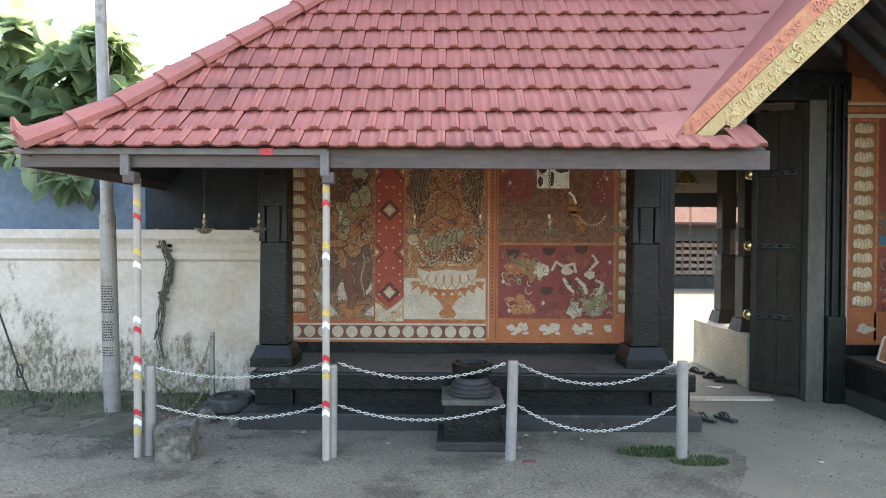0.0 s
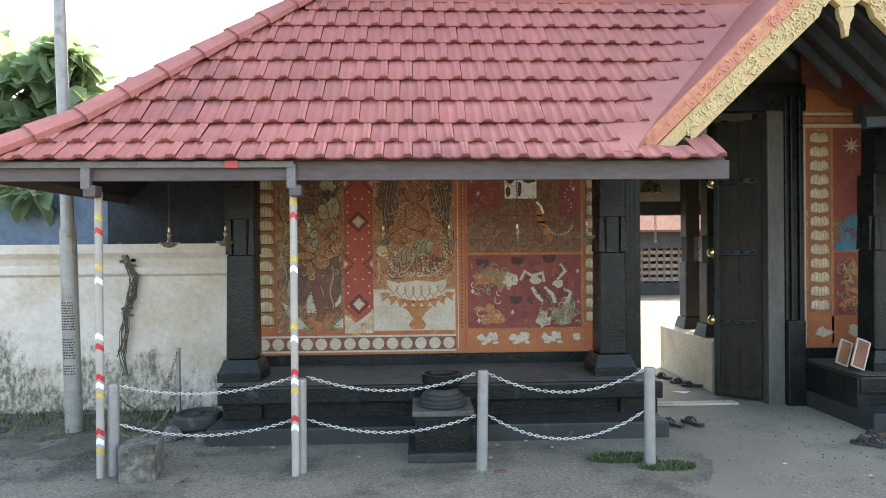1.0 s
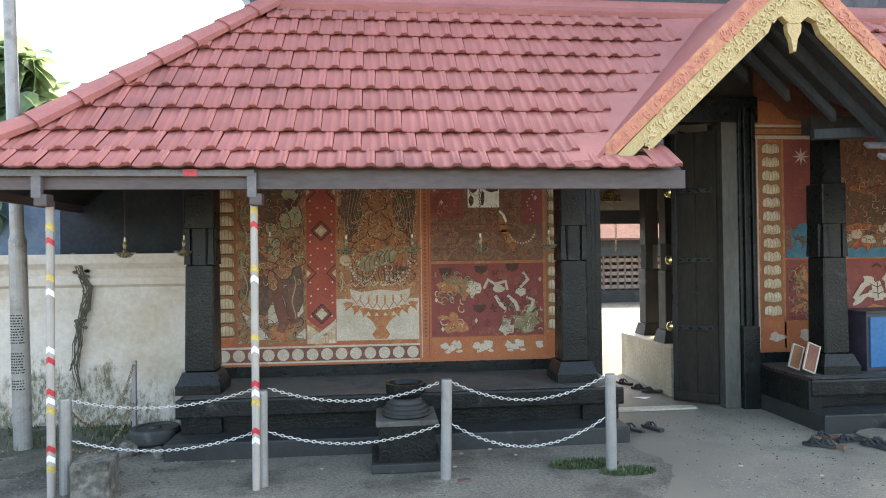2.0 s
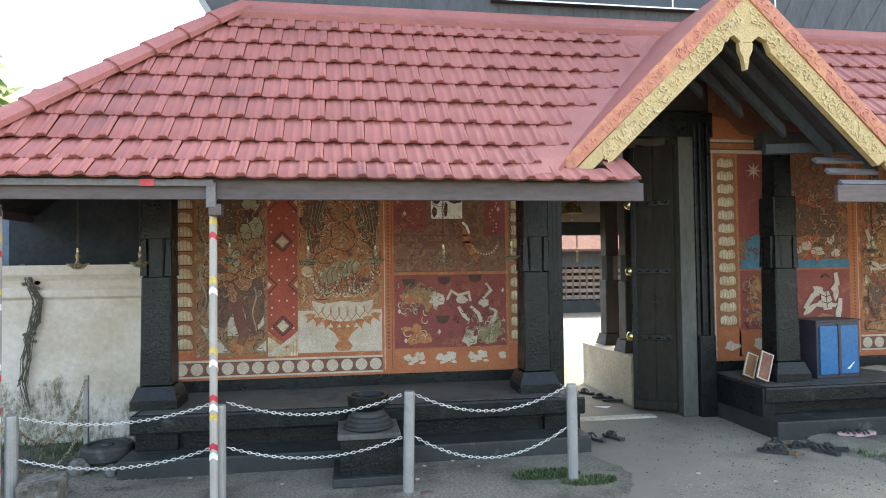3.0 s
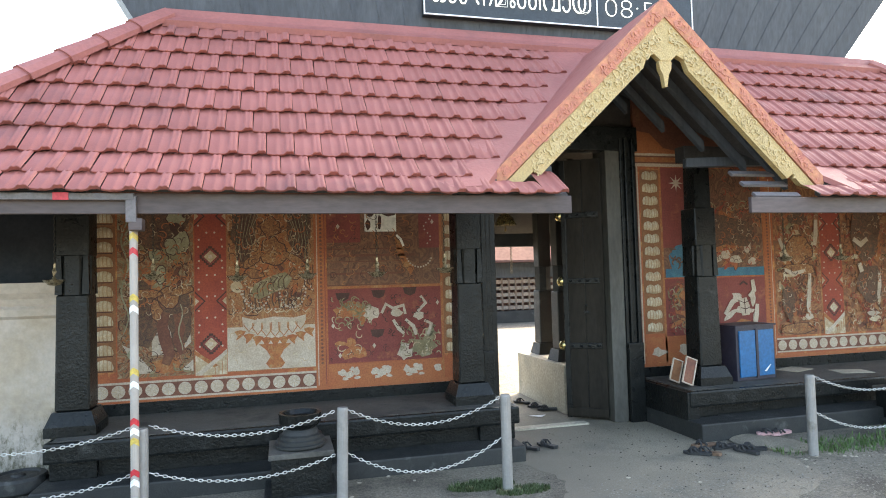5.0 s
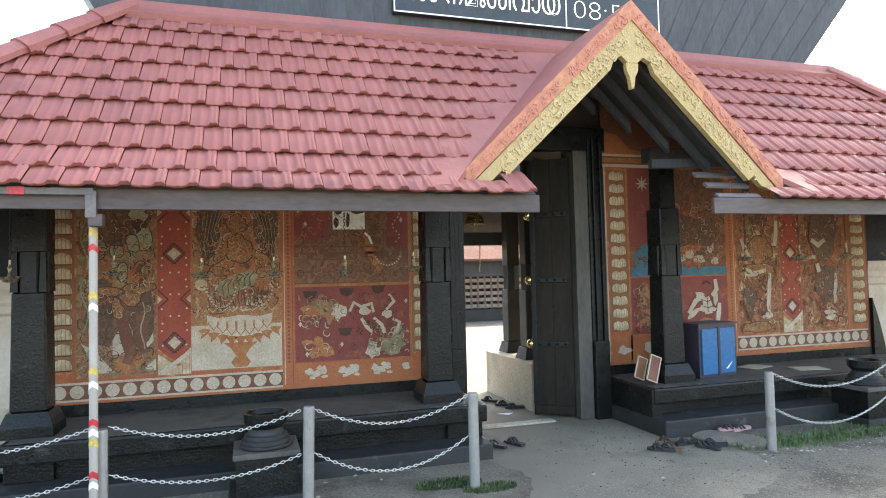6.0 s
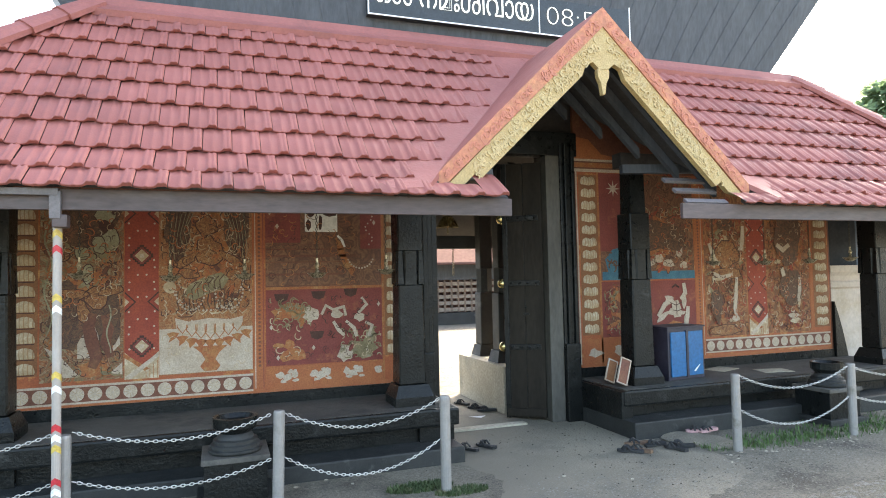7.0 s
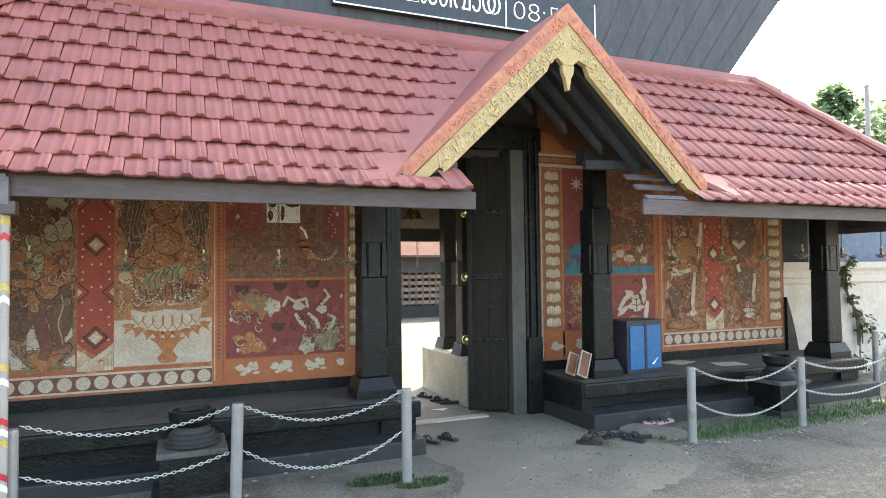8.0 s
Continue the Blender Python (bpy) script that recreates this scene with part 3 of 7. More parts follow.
# fascia boards at the eave
for nm, a, c in (("fascia_left", -3.36, 2.52), ("fascia_right", 4.35, 10.4)):
    structure(nm, B(a, c, 5.13, 5.17, 2.325, 2.475, 0.004), M_fascia, "brown painted timber fascia board under the tiles", "fascia")
structure("fascia_end_left", B(-3.36, -3.32, 5.17, 9.0, 2.325, 2.475, 0.004), M_fascia, "brown painted fascia board at the hip end", "fascia")
structure("fascia_end_right", B(10.36, 10.4, 5.17, 9.0, 2.325, 2.475, 0.004), M_fascia, "brown painted fascia board at the hip end", "fascia")
# ---------------- upper storey ----------------
t = bmesh.new()
lo = [(-1.35, 7.18, 4.55), (7.62, 7.18, 4.55), (7.62, 10.5, 4.55), (-1.35, 10.5, 4.55)]
hi = [(-2.55, 6.75, 6.6), (9.05, 6.75, 6.6), (9.05, 11, 6.6), (-2.55, 11, 6.6)]
a = [t.verts.new(p) for p in lo]
b_ = [t.verts.new(p) for p in hi]
t.faces.new(a[::-1]), t.faces.new(b_)
for i in range(4):
    t.faces.new((a[i], a[(i + 1) % 4], b_[(i + 1) % 4], b_[i]))
uw = structure("upper_wall", t, M_upper, "dark blue-grey boarded upper storey that flares outwards", "wall")
for i in range(1, 31):
    k = i / 31
    p, q = Vector((-1.35 + 8.97 * k, 7.18, 4.55)), Vector((-2.55 + 11.6 * k, 6.75, 6.6))
    b = bmesh.new()
    v = [b.verts.new(c) for c in (p + Vector((-0.008, -0.006, 0)), p + Vector((0.008, -0.006, 0)), q + Vector((0.008, -0.006, 0)), q + Vector((-0.008, -0.006, 0)))]
    f = b.faces.new(v)
    r = bmesh.ops.extrude_face_region(b, geom=[f])
    for w in r["geom"]:
        if isinstance(w, bmesh.types.BMVert):
            w.co.y += 0.05
    part("cover_batten", b, M_upper, uw)

# out of view; its overhang is added to keep sun patches off road and hip
ur = bmesh.new()
ev = [ur.verts.new(p) for p in ((-2.45, 6.8, 6.62), (10.2, 6.8, 6.62), (10.2, 11.0, 6.62), (-2.45, 11.0, 6.62))]
tp = [ur.verts.new(p) for p in ((-1.2, 9.2, 8.6), (7.8, 9.2, 8.6))]
for f in ((ev[3], ev[2], ev[1], ev[0]), (ev[0], ev[1], tp[1], tp[0]), (ev[1], ev[2], tp[1]), (ev[2], ev[3], tp[0], tp[1]), (ev[3], ev[0], tp[0])):
    ur.faces.new(f)
structure("upper_roof", ur, M_tile, "unseen red tiled hipped roof over the upper storey, added to block sun", "roof")
# hidden slab, added to plug the gap where sun reached the road
structure("upper_floor", B(-1.0, 7.95, 7.1, 10.4, 4.30, 4.40), M_soffit, "unseen dark slab added to close a gap that let sun through", "floor")

# ---------------- porch gable ----------------
gy0 = 5.32
for sgn in (-1, 1):
    side = "left" if sgn < 0 else "right"
    for nm, drop, half, m, lab in (("porch_roof_", 0.0, 1.80, M_mortar, "red plastered side of the porch gable roof"), ("porch_soffit_", 0.09, 1.70, M_soffit, "dark boarded underside of the porch roof")):
        b = bmesh.new()
        zl = GZ - drop - half * GK
        yb = P0[0] + (zl - P0[1]) + 0.12
        v = [b.verts.new(p) for p in ((GX, gy0, GZ - drop), (GX + sgn * half, gy0, zl), (GX + sgn * half, max(yb, gy0 + 0.05), zl), (GX, 7.1, GZ - drop))]
        f = b.faces.new(v)
        r = bmesh.ops.extrude_face_region(b, geom=[f])
        for w in r["geom"]:
            if isinstance(w, bmesh.types.BMVert):
                w.co.z -= 0.05
        structure(nm + side, b, m, lab, "roof" if drop == 0 else "ceiling")
    for k in range(6):
        y = 5.55 + 0.3 * k
        b = bmesh.new()
        zt = GZ - 0.15
        reach = 1.55 if y < 5.75 else max(0.3, 1.55 - (y - 5.6) * 0.95)
        for dx0, dx1 in ((0.02, reach),):
            p = [(GX + sgn * dx0, zt - dx0 * GK), (GX + sgn * dx1, zt - dx1 * GK), (GX + sgn * dx1, zt - dx1 * GK - 0.11), (GX + sgn * dx0, zt - dx0 * GK - 0.11)]
            prism_y(b, p, y, y + 0.06)
        tagged(finish("rafter", b, M_upper), "dark grey timber rafter under the porch roof", "rafter", "porch rafters")
structure("porch_back_wall", B(2.42, 4.44, 7.3, 7.4, 3.6, 4.62), M_soffit, "dark wall above the gateway lintel", "wall")
bt = thing("bargeboard", GX, gy0, 2.5, "orange-red and gold painted gable bargeboard", "bargeboard")
zz = GZ - 2.5
for sgn in (-1, 1):
    b = prism_y(bmesh.new(), [(0, zz), (sgn * 1.74, zz - 1.74 * GK), (sgn * 1.70, zz - 1.70 * GK - 0.13), (sgn * 1.62, zz - 1.62 * GK - 0.17), (0, zz - 0.19)], -0.05, 0.02)
    part("outer_board", b, M_barge, bt, "orange-red scrolled outer board")
    zi = zz - 0.185
    b = prism_y(bmesh.new(), [(0, zi), (sgn * 1.62, zi - 1.62 * GK), (sgn * 1.60, zi - 1.60 * GK - 0.05), (sgn * 1.46, zi - 1.46 * GK - 0.15), (sgn * 1.36, zi - 1.36 * GK - 0.15), (sgn * 1.30, zi - 1.30 * GK - 0.25), (sgn * 0.24, zi - 0.24 * GK - 0.27), (sgn * 0.2, zi - 0.40), (sgn * 0.12, zi - 0.36), (sgn * 0.05, zi - 0.42), (0, zi - 0.42)], -0.035, 0.03)
    part("inner_board", b, M_gold, bt, "gold painted inner board with curled foot")
b = prism_y(bmesh.new(), [(-0.04, zz - 0.56), (0.04, zz - 0.56), (0.066, zz - 0.62), (0.06, zz - 0.68), (0.03, zz - 0.74), (0.012, zz - 0.85), (-0.012, zz - 0.85), (-0.03, zz - 0.74), (-0.06, zz - 0.68), (-0.066, zz - 0.62)], -0.03, 0.025)
part("pendant", b, M_gold, bt, "gold teardrop pendant")

# ---------------- boundary walls ----------------


def boundary(name, x0, x1, label):
    prof = [(7.3, -0.05), (7.3, 1.5), (7.27, 1.53), (7.27, 1.6), (7.3, 1.63), (7.28, 1.70), (7.24, 1.76), (7.24, 1.86), (7.6, 1.86), (7.6, -0.05)]
    structure(name, prism_x(bmesh.new(), prof, x0, x1), M_wall, label, "wall")


boundary("wall_boundary_left", -14.0, -1.82, "whitewashed boundary wall with moulded coping, mould stained")
boundary("wall_boundary_right", 8.834, 24.0, "whitewashed boundary wall with moulded coping")
# the eave's deep shade, put in as a dark sheet
structure("dark_screen", B(-3.56, -1.82, 7.62, 7.67, 1.8, 3.6), M_eaveshade, "blue-black sheet standing in for the deep shade under the eave", "boarding")
structure("blue_sheet_left", B(-14, -3.56, 7.62, 7.66, 1.8, 2.6), M_blue, "slate-blue sheeting fixed above the boundary wall", "sheeting")
# same dark sheet for the eave shade at the far end
structure("dark_screen_right", B(8.84, 9.72, 7.50, 7.56, 1.855, 3.4), M_eaveshade, "blue-black sheet standing in for the deep shade under the eave", "boarding")
structure("blue_sheet_right", B(8.9, 24, 7.62, 7.66, 1.8, 2.6), M_blue, "pale blue sheeting above the boundary wall", "sheeting")

# ---------------- door, frame, passage ----------------
fr = thing("door_frame", 3.4, 7.15, 0, "tall black moulded timber door frame of the gateway", "door frame")
for sgn, x0 in ((1, 0.54), (-1, -0.98)):
    part("jamb", B(x0, x0 + (0.19 if sgn > 0 else 0.07), -0.06, 0.14, 0, 3.3, 0.01), M_jamb if sgn > 0 else M_black, fr, "weathered grey jamb" if sgn > 0 else "")
    e = x0 + 0.19 if sgn > 0 else x0
    step = 0.048 if sgn > 0 else 0.06
    for i in range(4):
        a = e + sgn * i * step
        c = e + sgn * (i + 1) * step
        part("moulding", B(min(a, c), max(a, c), -0.08 - 0.03 * (i % 2), 0.12, 0, 3.45, 0.012), M_black, fr)
    a, c = e, e + sgn * (step * 4 + 0.008)
    part("moulding_foot", B(min(a, c), max(a, c), -0.125, 0.1, 0, 0.95, 0.01), M_black, fr)
part("lintel", B(-1.16, 0.99, -0.06, 0.14, 3.3, 3.6, 0.01), M_black, fr)
structure("passage_wall_right", B(4.1, 4.42, 7.3, 7.7, 0, 3.6), M_jamb, "dim plastered passage wall", "wall")
structure("passage_wall_left", B(2.0, 2.3, 7.56, 9.3, 0, 3.2), M_jamb, "dim plastered passage wall", "wall")
structure("porch_ceiling", B(2.0, 4.9, 7.3, 8.3, 3.6, 3.65), M_soffit, "dark timber passage ceiling", "ceiling")
dl = thing("door_leaf", 3.94, 7.22, 0.03, "heavy dark timber door leaf standing open", "door", rz=146)
part("plank", B(0, 0.232, -0.03, 0.03, 0, 3.2, 0.008), M_door, dl)
part("plank", B(0.24, 0.46, -0.03, 0.03, 0, 3.2, 0.008), M_door, dl)
part("core_board", B(0.02, 0.45, -0.015, 0.015, 0.01, 3.19), M_black, dl)
part("stile", B(0.44, 0.505, -0.05, 0.05, 0, 3.2, 0.01), M_black, dl, "black worn meeting stile")

structure("seat_platform", B(3.6, 5.4, 7.75, 9.4, -0.02, 0.62, 0.015), M_pale, "low pale plastered platform inside the gateway", "platform")

# ---------------- chain posts ----------------


def chain_post(x, y, h, lean, label):
    t = thing("chain_post", x, y, 0, label, "post", "chain posts")
    b = lathe(bmesh.new(), [(0.044, -0.02), (0.044, h - 0.02), (0.04, h - 0.004), (0.02, h)], 14)
    bmesh.ops.rotate(b, verts=b.verts, cent=(0, 0, 0), matrix=Matrix.Rotation(radians(lean), 3, "Y"))
    part("pipe", b, M_pipe, t)
    return t


POSTS = [(-2.42, 5.30, 0.72, 0), (-0.93, 5.27, 0.74, 0), (0.52, 5.25, 0.787, 1.2), (1.90, 5.25, 0.79, 0), (5.015, 5.25, 0.755, 0), (6.615, 5.25, 0.76, 0)]
for x, y, h, l in POSTS:
    chain_post(x, y, h + 0.012, l, "grey galvanised pipe post set in the ground")


def pedestal(x, y, label):
    t = thing("stone_lamp_base", x, y, 0, label, "pedestal", "black stone pedestals")
    part("foot", B(-0.3, 0.3, -0.27, 0.3, 0, 0.075, 0.01), M_step, t)
    part("block", B(-0.24, 0.24, -0.22, 0.25, 0.07, 0.38, 0.008), M_black, t)
    part("cap", B(-0.26, 0.26, -0.24, 0.27, 0.375, 0.42, 0.006), M_floor, t, "grey stone cap slab")
    part("neck", lathe(bmesh.new(), [(0.2, 0.42), (0.215, 0.435), (0.215, 0.452), (0.195, 0.46), (0.195, 0.485), (0.175, 0.495), (0.175, 0.52), (0.15, 0.53), (0.14, 0.555), (0.12, 0.58)], 24), M_step, t)
    part("bowl", lathe(bmesh.new(), [(0.13, 0.575), (0.175, 0.62), (0.18, 0.70), (0.15, 0.7), (0.13, 0.66), (0.02, 0.65)], 20), M_black, t)
    return t


pedestal(0.22, 5.68, "black stone lamp pedestal with a bowl on top")
pedestal(6.95, 5.82, "black stone lamp pedestal with a bowl on top")

# ---------------- murals ----------------


def mural_mat(name, cols, scale, warp=2.5):
    """A busy painted surface: bands of pigment along a warped noise."""
    m = bpy.data.materials.new(name)
    m.use_nodes = True
    nt = m.node_tree
    N, L = nt.nodes, nt.links
    b = N["Principled BSDF"]
    b.inputs["Roughness"].default_value = 0.7
    tc = N.new("ShaderNodeTexCoord")
    n = N.new("ShaderNodeTexNoise")
    n.inputs["Scale"].default_value, n.inputs["Detail"].default_value, n.inputs["Distortion"].default_value = scale, 2.5, warp
    L.new(tc.outputs["Object"], n.inputs["Vector"])
    r = N.new("ShaderNodeValToRGB")
    els = r.color_ramp.elements
    k = len(cols)
    els[0].position, els[0].color = 0.28, (*cols[0], 1)
    els[1].position, els[1].color = 0.72, (*cols[-1], 1)
    for i in range(1, k - 1):
        e = els.new(0.28 + 0.44 * i / (k - 1))
        e.color = (*cols[i], 1)
    L.new(n.outputs["Fac"], r.inputs[0])
    f = N.new("ShaderNodeTexNoise")
    f.inputs["Scale"].default_value = 70
    L.new(tc.outputs["Object"], f.inputs["Vector"])
    x = N.new("ShaderNodeMix")
    x.data_type, x.blend_type = "RGBA", "OVERLAY"
    x.inputs["Factor"].default_value = 0.45
    L.new(r.outputs[0], x.inputs["A"]), L.new(f.outputs["Fac"], x.inputs["B"])
    L.new(x.outputs["Result"], b.inputs["Base Color"])
    return m


O1, O2, O3 = (0.265, 0.095, 0.035), (0.185, 0.065, 0.028), (0.30, 0.145, 0.062)
OL, CR, RD = (0.165, 0.125, 0.065), (0.50, 0.42, 0.30), (0.20, 0.045, 0.03)
M_figA = mural_mat("mural_dense_figures", [O2, (0.16, 0.06, 0.03), O1, OL, O2, (0.25, 0.19, 0.11), O1, (0.12, 0.05, 0.027), O3], 5.5)
M_figB = mural_mat("mural_ochre_figures", [O1, O3, (0.24, 0.09, 0.03), O1, (0.33, 0.18, 0.08), O2, O3, (0.20, 0.08, 0.03), O1], 6.0, 3.0)
M_figC = mural_mat("mural_green_figures", [RD, (0.30, 0.10, 0.04), (0.13, 0.07, 0.035), O2, (0.24, 0.10, 0.04), (0.30, 0.15, 0.06), RD, (0.34, 0.12, 0.05)], 6.0, 2.0)
M_figD = mural_mat("mural_faded_figures", [(0.12, 0.05, 0.03), (0.17, 0.075, 0.04), (0.10, 0.042, 0.026), (0.20, 0.10, 0.05), (0.13, 0.055, 0.032), (0.17, 0.08, 0.04)], 4.0, 2.0)


def blob(bm, cx, cz, rx, rz, rnd, n=11, rough=0.22, turn=0.0):
    """An uneven patch of paint, in x and z."""
    pts = []
    for i in range(n):
        a = 2 * math.pi * i / n
        k = 1 + rnd.uniform(-rough, rough)
        x, z = rx * k * math.cos(a), rz * k * math.sin(a)
        pts.append((cx + x * math.cos(turn) - z * math.sin(turn), cz + x * math.sin(turn) + z * math.cos(turn)))
    return pts


class Mural:
    """Paint on the wall, layer on layer, in x and z from the mural's own corner."""

    def __init__(self, x, z, label):
        self.t = thing("mural", x, WALL_Y, z, label, "mural", "painted murals")
        self.x, self.z = x, z

    def plate(self, name, pts, material, layer, label=""):
        b = prism_y(bmesh.new(), [(px - self.x, pz - self.z) for px, pz in pts], -0.0011 * layer, -0.0005 if layer == 1 else -0.0011 * (layer - 1) + 0.001)
        return part(name, b, material, self.t, label)

    def plates(self, name, polys, material, layer, label="", outline=False):
        for i, pts in enumerate(polys):
            if outline:
                cx, cz = sum(p[0] for p in pts) / len(pts), sum(p[1] for p in pts) / len(pts)
                big = [(cx + (px - cx) * 1.04 + math.copysign(0.005, px - cx), cz + (pz - cz) * 1.04 + math.copysign(0.005, pz - cz)) for px, pz in pts]
                self.plate(name + "_outline", big, M_lineb, layer + 0.05 * i + 0.02)
            self.plate(name, pts, material, layer + 0.05 * i + 0.045, label)

    def figure(self, cx, z0, z1, hw, n, seed, mats, layer):
        """A loose cluster of brush patches, thicker round its middle line."""
        rd = random.Random(seed)
        for i in range(n):
            k = rd.random()
            z = z0 + (z1 - z0) * k
            x = cx + rd.gauss(0, 0.45) * hw * (0.5 + math.sin(math.pi * k) * 0.6)
            x = min(max(x, cx - hw), cx + hw)
            s_ = rd.uniform(0.4, 1.0)
            pts = blob(None, x, z, 0.03 * s_, 0.11 * s_, rd, 9, 0.3, rd.uniform(-1.4, 1.4))
            self.plates("brush_patch", [pts], rd.choice(mats), layer + 0.06 * i, outline=i % 5 == 0)

    def fine(self, name, polys, material, layer, label=""):
        """Strokes too fine to pick apart, as one part."""
        b = bmesh.new()
        for pts in polys:
            prism_y(b, [(px - self.x, pz - self.z) for px, pz in pts], -0.0011 * layer, -0.0011 * (layer - 1) + 0.001)
        return tagged(part(name, b, material, self.t, label), kind="stuff")

    def rect(self, name, x0, x1, z0, z1, material, layer, label=""):
        return self.plate(name, [(x0, z0), (x1, z0), (x1, z1), (x0, z1)], material, layer, label)


def circle(cx, cz, r, n=14):
    return [(cx + r * math.cos(2 * math.pi * i / n), cz + r * math.sin(2 * math.pi * i / n)) for i in range(n)]


def stroke(pts, w):
    """A painted line of width w along pts."""
    left, right = [], []
    for i, p in enumerate(pts):
        a, c = pts[max(i - 1, 0)], pts[min(i + 1, len(pts) - 1)]
        d = Vector((c[0] - a[0], c[1] - a[1]))
        d = d.normalized() if d.length else Vector((1, 0))
        k = w * (0.5 + 0.5 * math.sin(math.pi * (i + 0.5) / len(pts))) / 2
        left.append((p[0] - d.y * k, p[1] + d.x * k))
        right.append((p[0] + d.y * k, p[1] - d.x * k))
    return left + right[::-1]


def curls(rnd, n, x0, x1, z0, z1, size, w):
    out = []
    for _ in range(n):
        cx, cz, a, r = rnd.uniform(x0, x1), rnd.uniform(z0, z1), rnd.uniform(0, 6.3), rnd.uniform(0.5, 1) * size
        turn = rnd.choice((-1, 1)) * rnd.uniform(2.0, 4.2)
        pts = []
        for i in range(9):
            t = i / 8
            rr = r * (1 - 0.7 * t)
            pts.append((min(max(cx + rr * math.cos(a + turn * t), x0), x1), min(max(cz + rr * math.sin(a + turn * t), z0), z1)))
        out.append(stroke(pts, w))
    return out


M_boss = mat("mural_ribbed_shell", (0.46, 0.37, 0.25), (0.38, 0.28, 0.17), 9.0, 0.7, 0.1, 60, (0.50, 0.43, 0.31), 12.0, 0.55)
_n, _l = M_boss.node_tree.nodes, M_boss.node_tree.links
_old = _n["Principled BSDF"].inputs["Base Color"].links[0].from_socket
_tc, _wv, _rg, _mx = _n.new("ShaderNodeTexCoord"), _n.new("ShaderNodeTexWave"), _n.new("ShaderNodeMapRange"), _n.new("ShaderNodeMix")
_wv.inputs["Scale"].default_value, _wv.inputs["Distortion"].default_value, _wv.inputs["Detail"].default_value = 8.5, 0.6, 1.0
_rg.inputs["From Min"].default_value, _rg.inputs["From Max"].default_value = 0.02, 0.26
_mx.data_type = "RGBA"
_mx.inputs["A"].default_value = (0.31, 0.19, 0.10, 1)         # painted ribs
_l.new(_tc.outputs["Object"], _wv.inputs["Vector"]), _l.new(_wv.outputs["Fac"], _rg.inputs["Value"]), _l.new(_rg.outputs["Result"], _mx.inputs["Factor"])
_l.new(_old, _mx.inputs["B"]), _l.new(_mx.outputs["Result"], _n["Principled BSDF"].inputs["Base Color"])


def shell_strip(mu, x0, x1, z0, z1, n, bell):
    """A column of painted conch-like bosses."""
    mu.rect("strip_ground", x0, x1, z0, z1, M_strip, 2, "dim orange strip")
    w, h = (x1 - x0), (z1 - z0) / n
    for i in range(n):
        zc = z0 + (i + 0.5) * h
        xc = (x0 + x1) / 2
        b = bmesh.new()
        us = (-1, -0.8, -0.5, -0.2, 0, 0.2, 0.5, 0.8, 1)
        rings = []
        for v in (0.0, 0.25, 0.5, 0.75, 1.0):
            row = []
            for u in us:
                if bell:
                    hw = 0.44 if v < 0.2 else 0.47 - 0.10 * v * v
                    zb, zt = -0.36, 0.36 - 0.16 * u * u
                else:
                    hw = 0.34 + 0.12 * math.sin(math.pi * (0.25 + 0.6 * v))
                    zb, zt = -0.38 + 0.10 * abs(u), 0.24 + 0.14 * math.sin(math.pi * min(1, abs(u) * 0.95))
                bulge = math.sqrt(max(0, 1 - u * u)) * math.sin(math.pi * (0.12 + 0.76 * v))
                row.append(b.verts.new((xc - mu.x + hw * w * 0.88 * u, -0.006 - 0.035 * bulge, zc - mu.z + (zb + (zt - zb) * v) * h)))
            rings.append(row)
        for a, c in zip(rings, rings[1:]):
            for k in range(len(us) - 1):
                b.faces.new((a[k], a[k + 1], c[k + 1], c[k]))
        part("painted_boss", b, M_boss, mu.t, smooth=True)
        if bell:
            mu.plate("boss_shadow_line", [(xc - 0.38 * w, zc - 0.40 * h), (xc + 0.38 * w, zc - 0.40 * h), (xc + 0.36 * w, zc - 0.46 * h), (xc - 0.36 * w, zc - 0.46 * h)], M_lineb, 3)


def circle_strip(mu, x0, x1, z0, z1):
    mu.rect("strip_ground", x0, x1, z0, z1, M_brownpan, 2, "brown strip with pale roundels")
    mu.rect("line", x0, x1, z1, z1 + 0.022, M_cream, 2)
    mu.rect("line", x0, x1, z0 - 0.02, z0, M_cream, 2)
    h = z1 - z0
    n = max(1, round((x1 - x0) / (h * 1.12)))
    for i in range(n):
        cx = x0 + (i + 0.5) * (x1 - x0) / n
        d = mu.plate("roundel", circle(cx, (z0 + z1) / 2, h * 0.45), M_cream, 3)
        sp = [stroke([(cx + 0.1 * h * math.cos(a), (z0 + z1) / 2 + 0.1 * h * math.sin(a)), (cx + 0.4 * h * math.cos(a), (z0 + z1) / 2 + 0.4 * h * math.sin(a))], 0.007) for a in [k * math.pi / 4 for k in range(8)]]
        mu.fine("petal_line", sp, M_shell, 4)


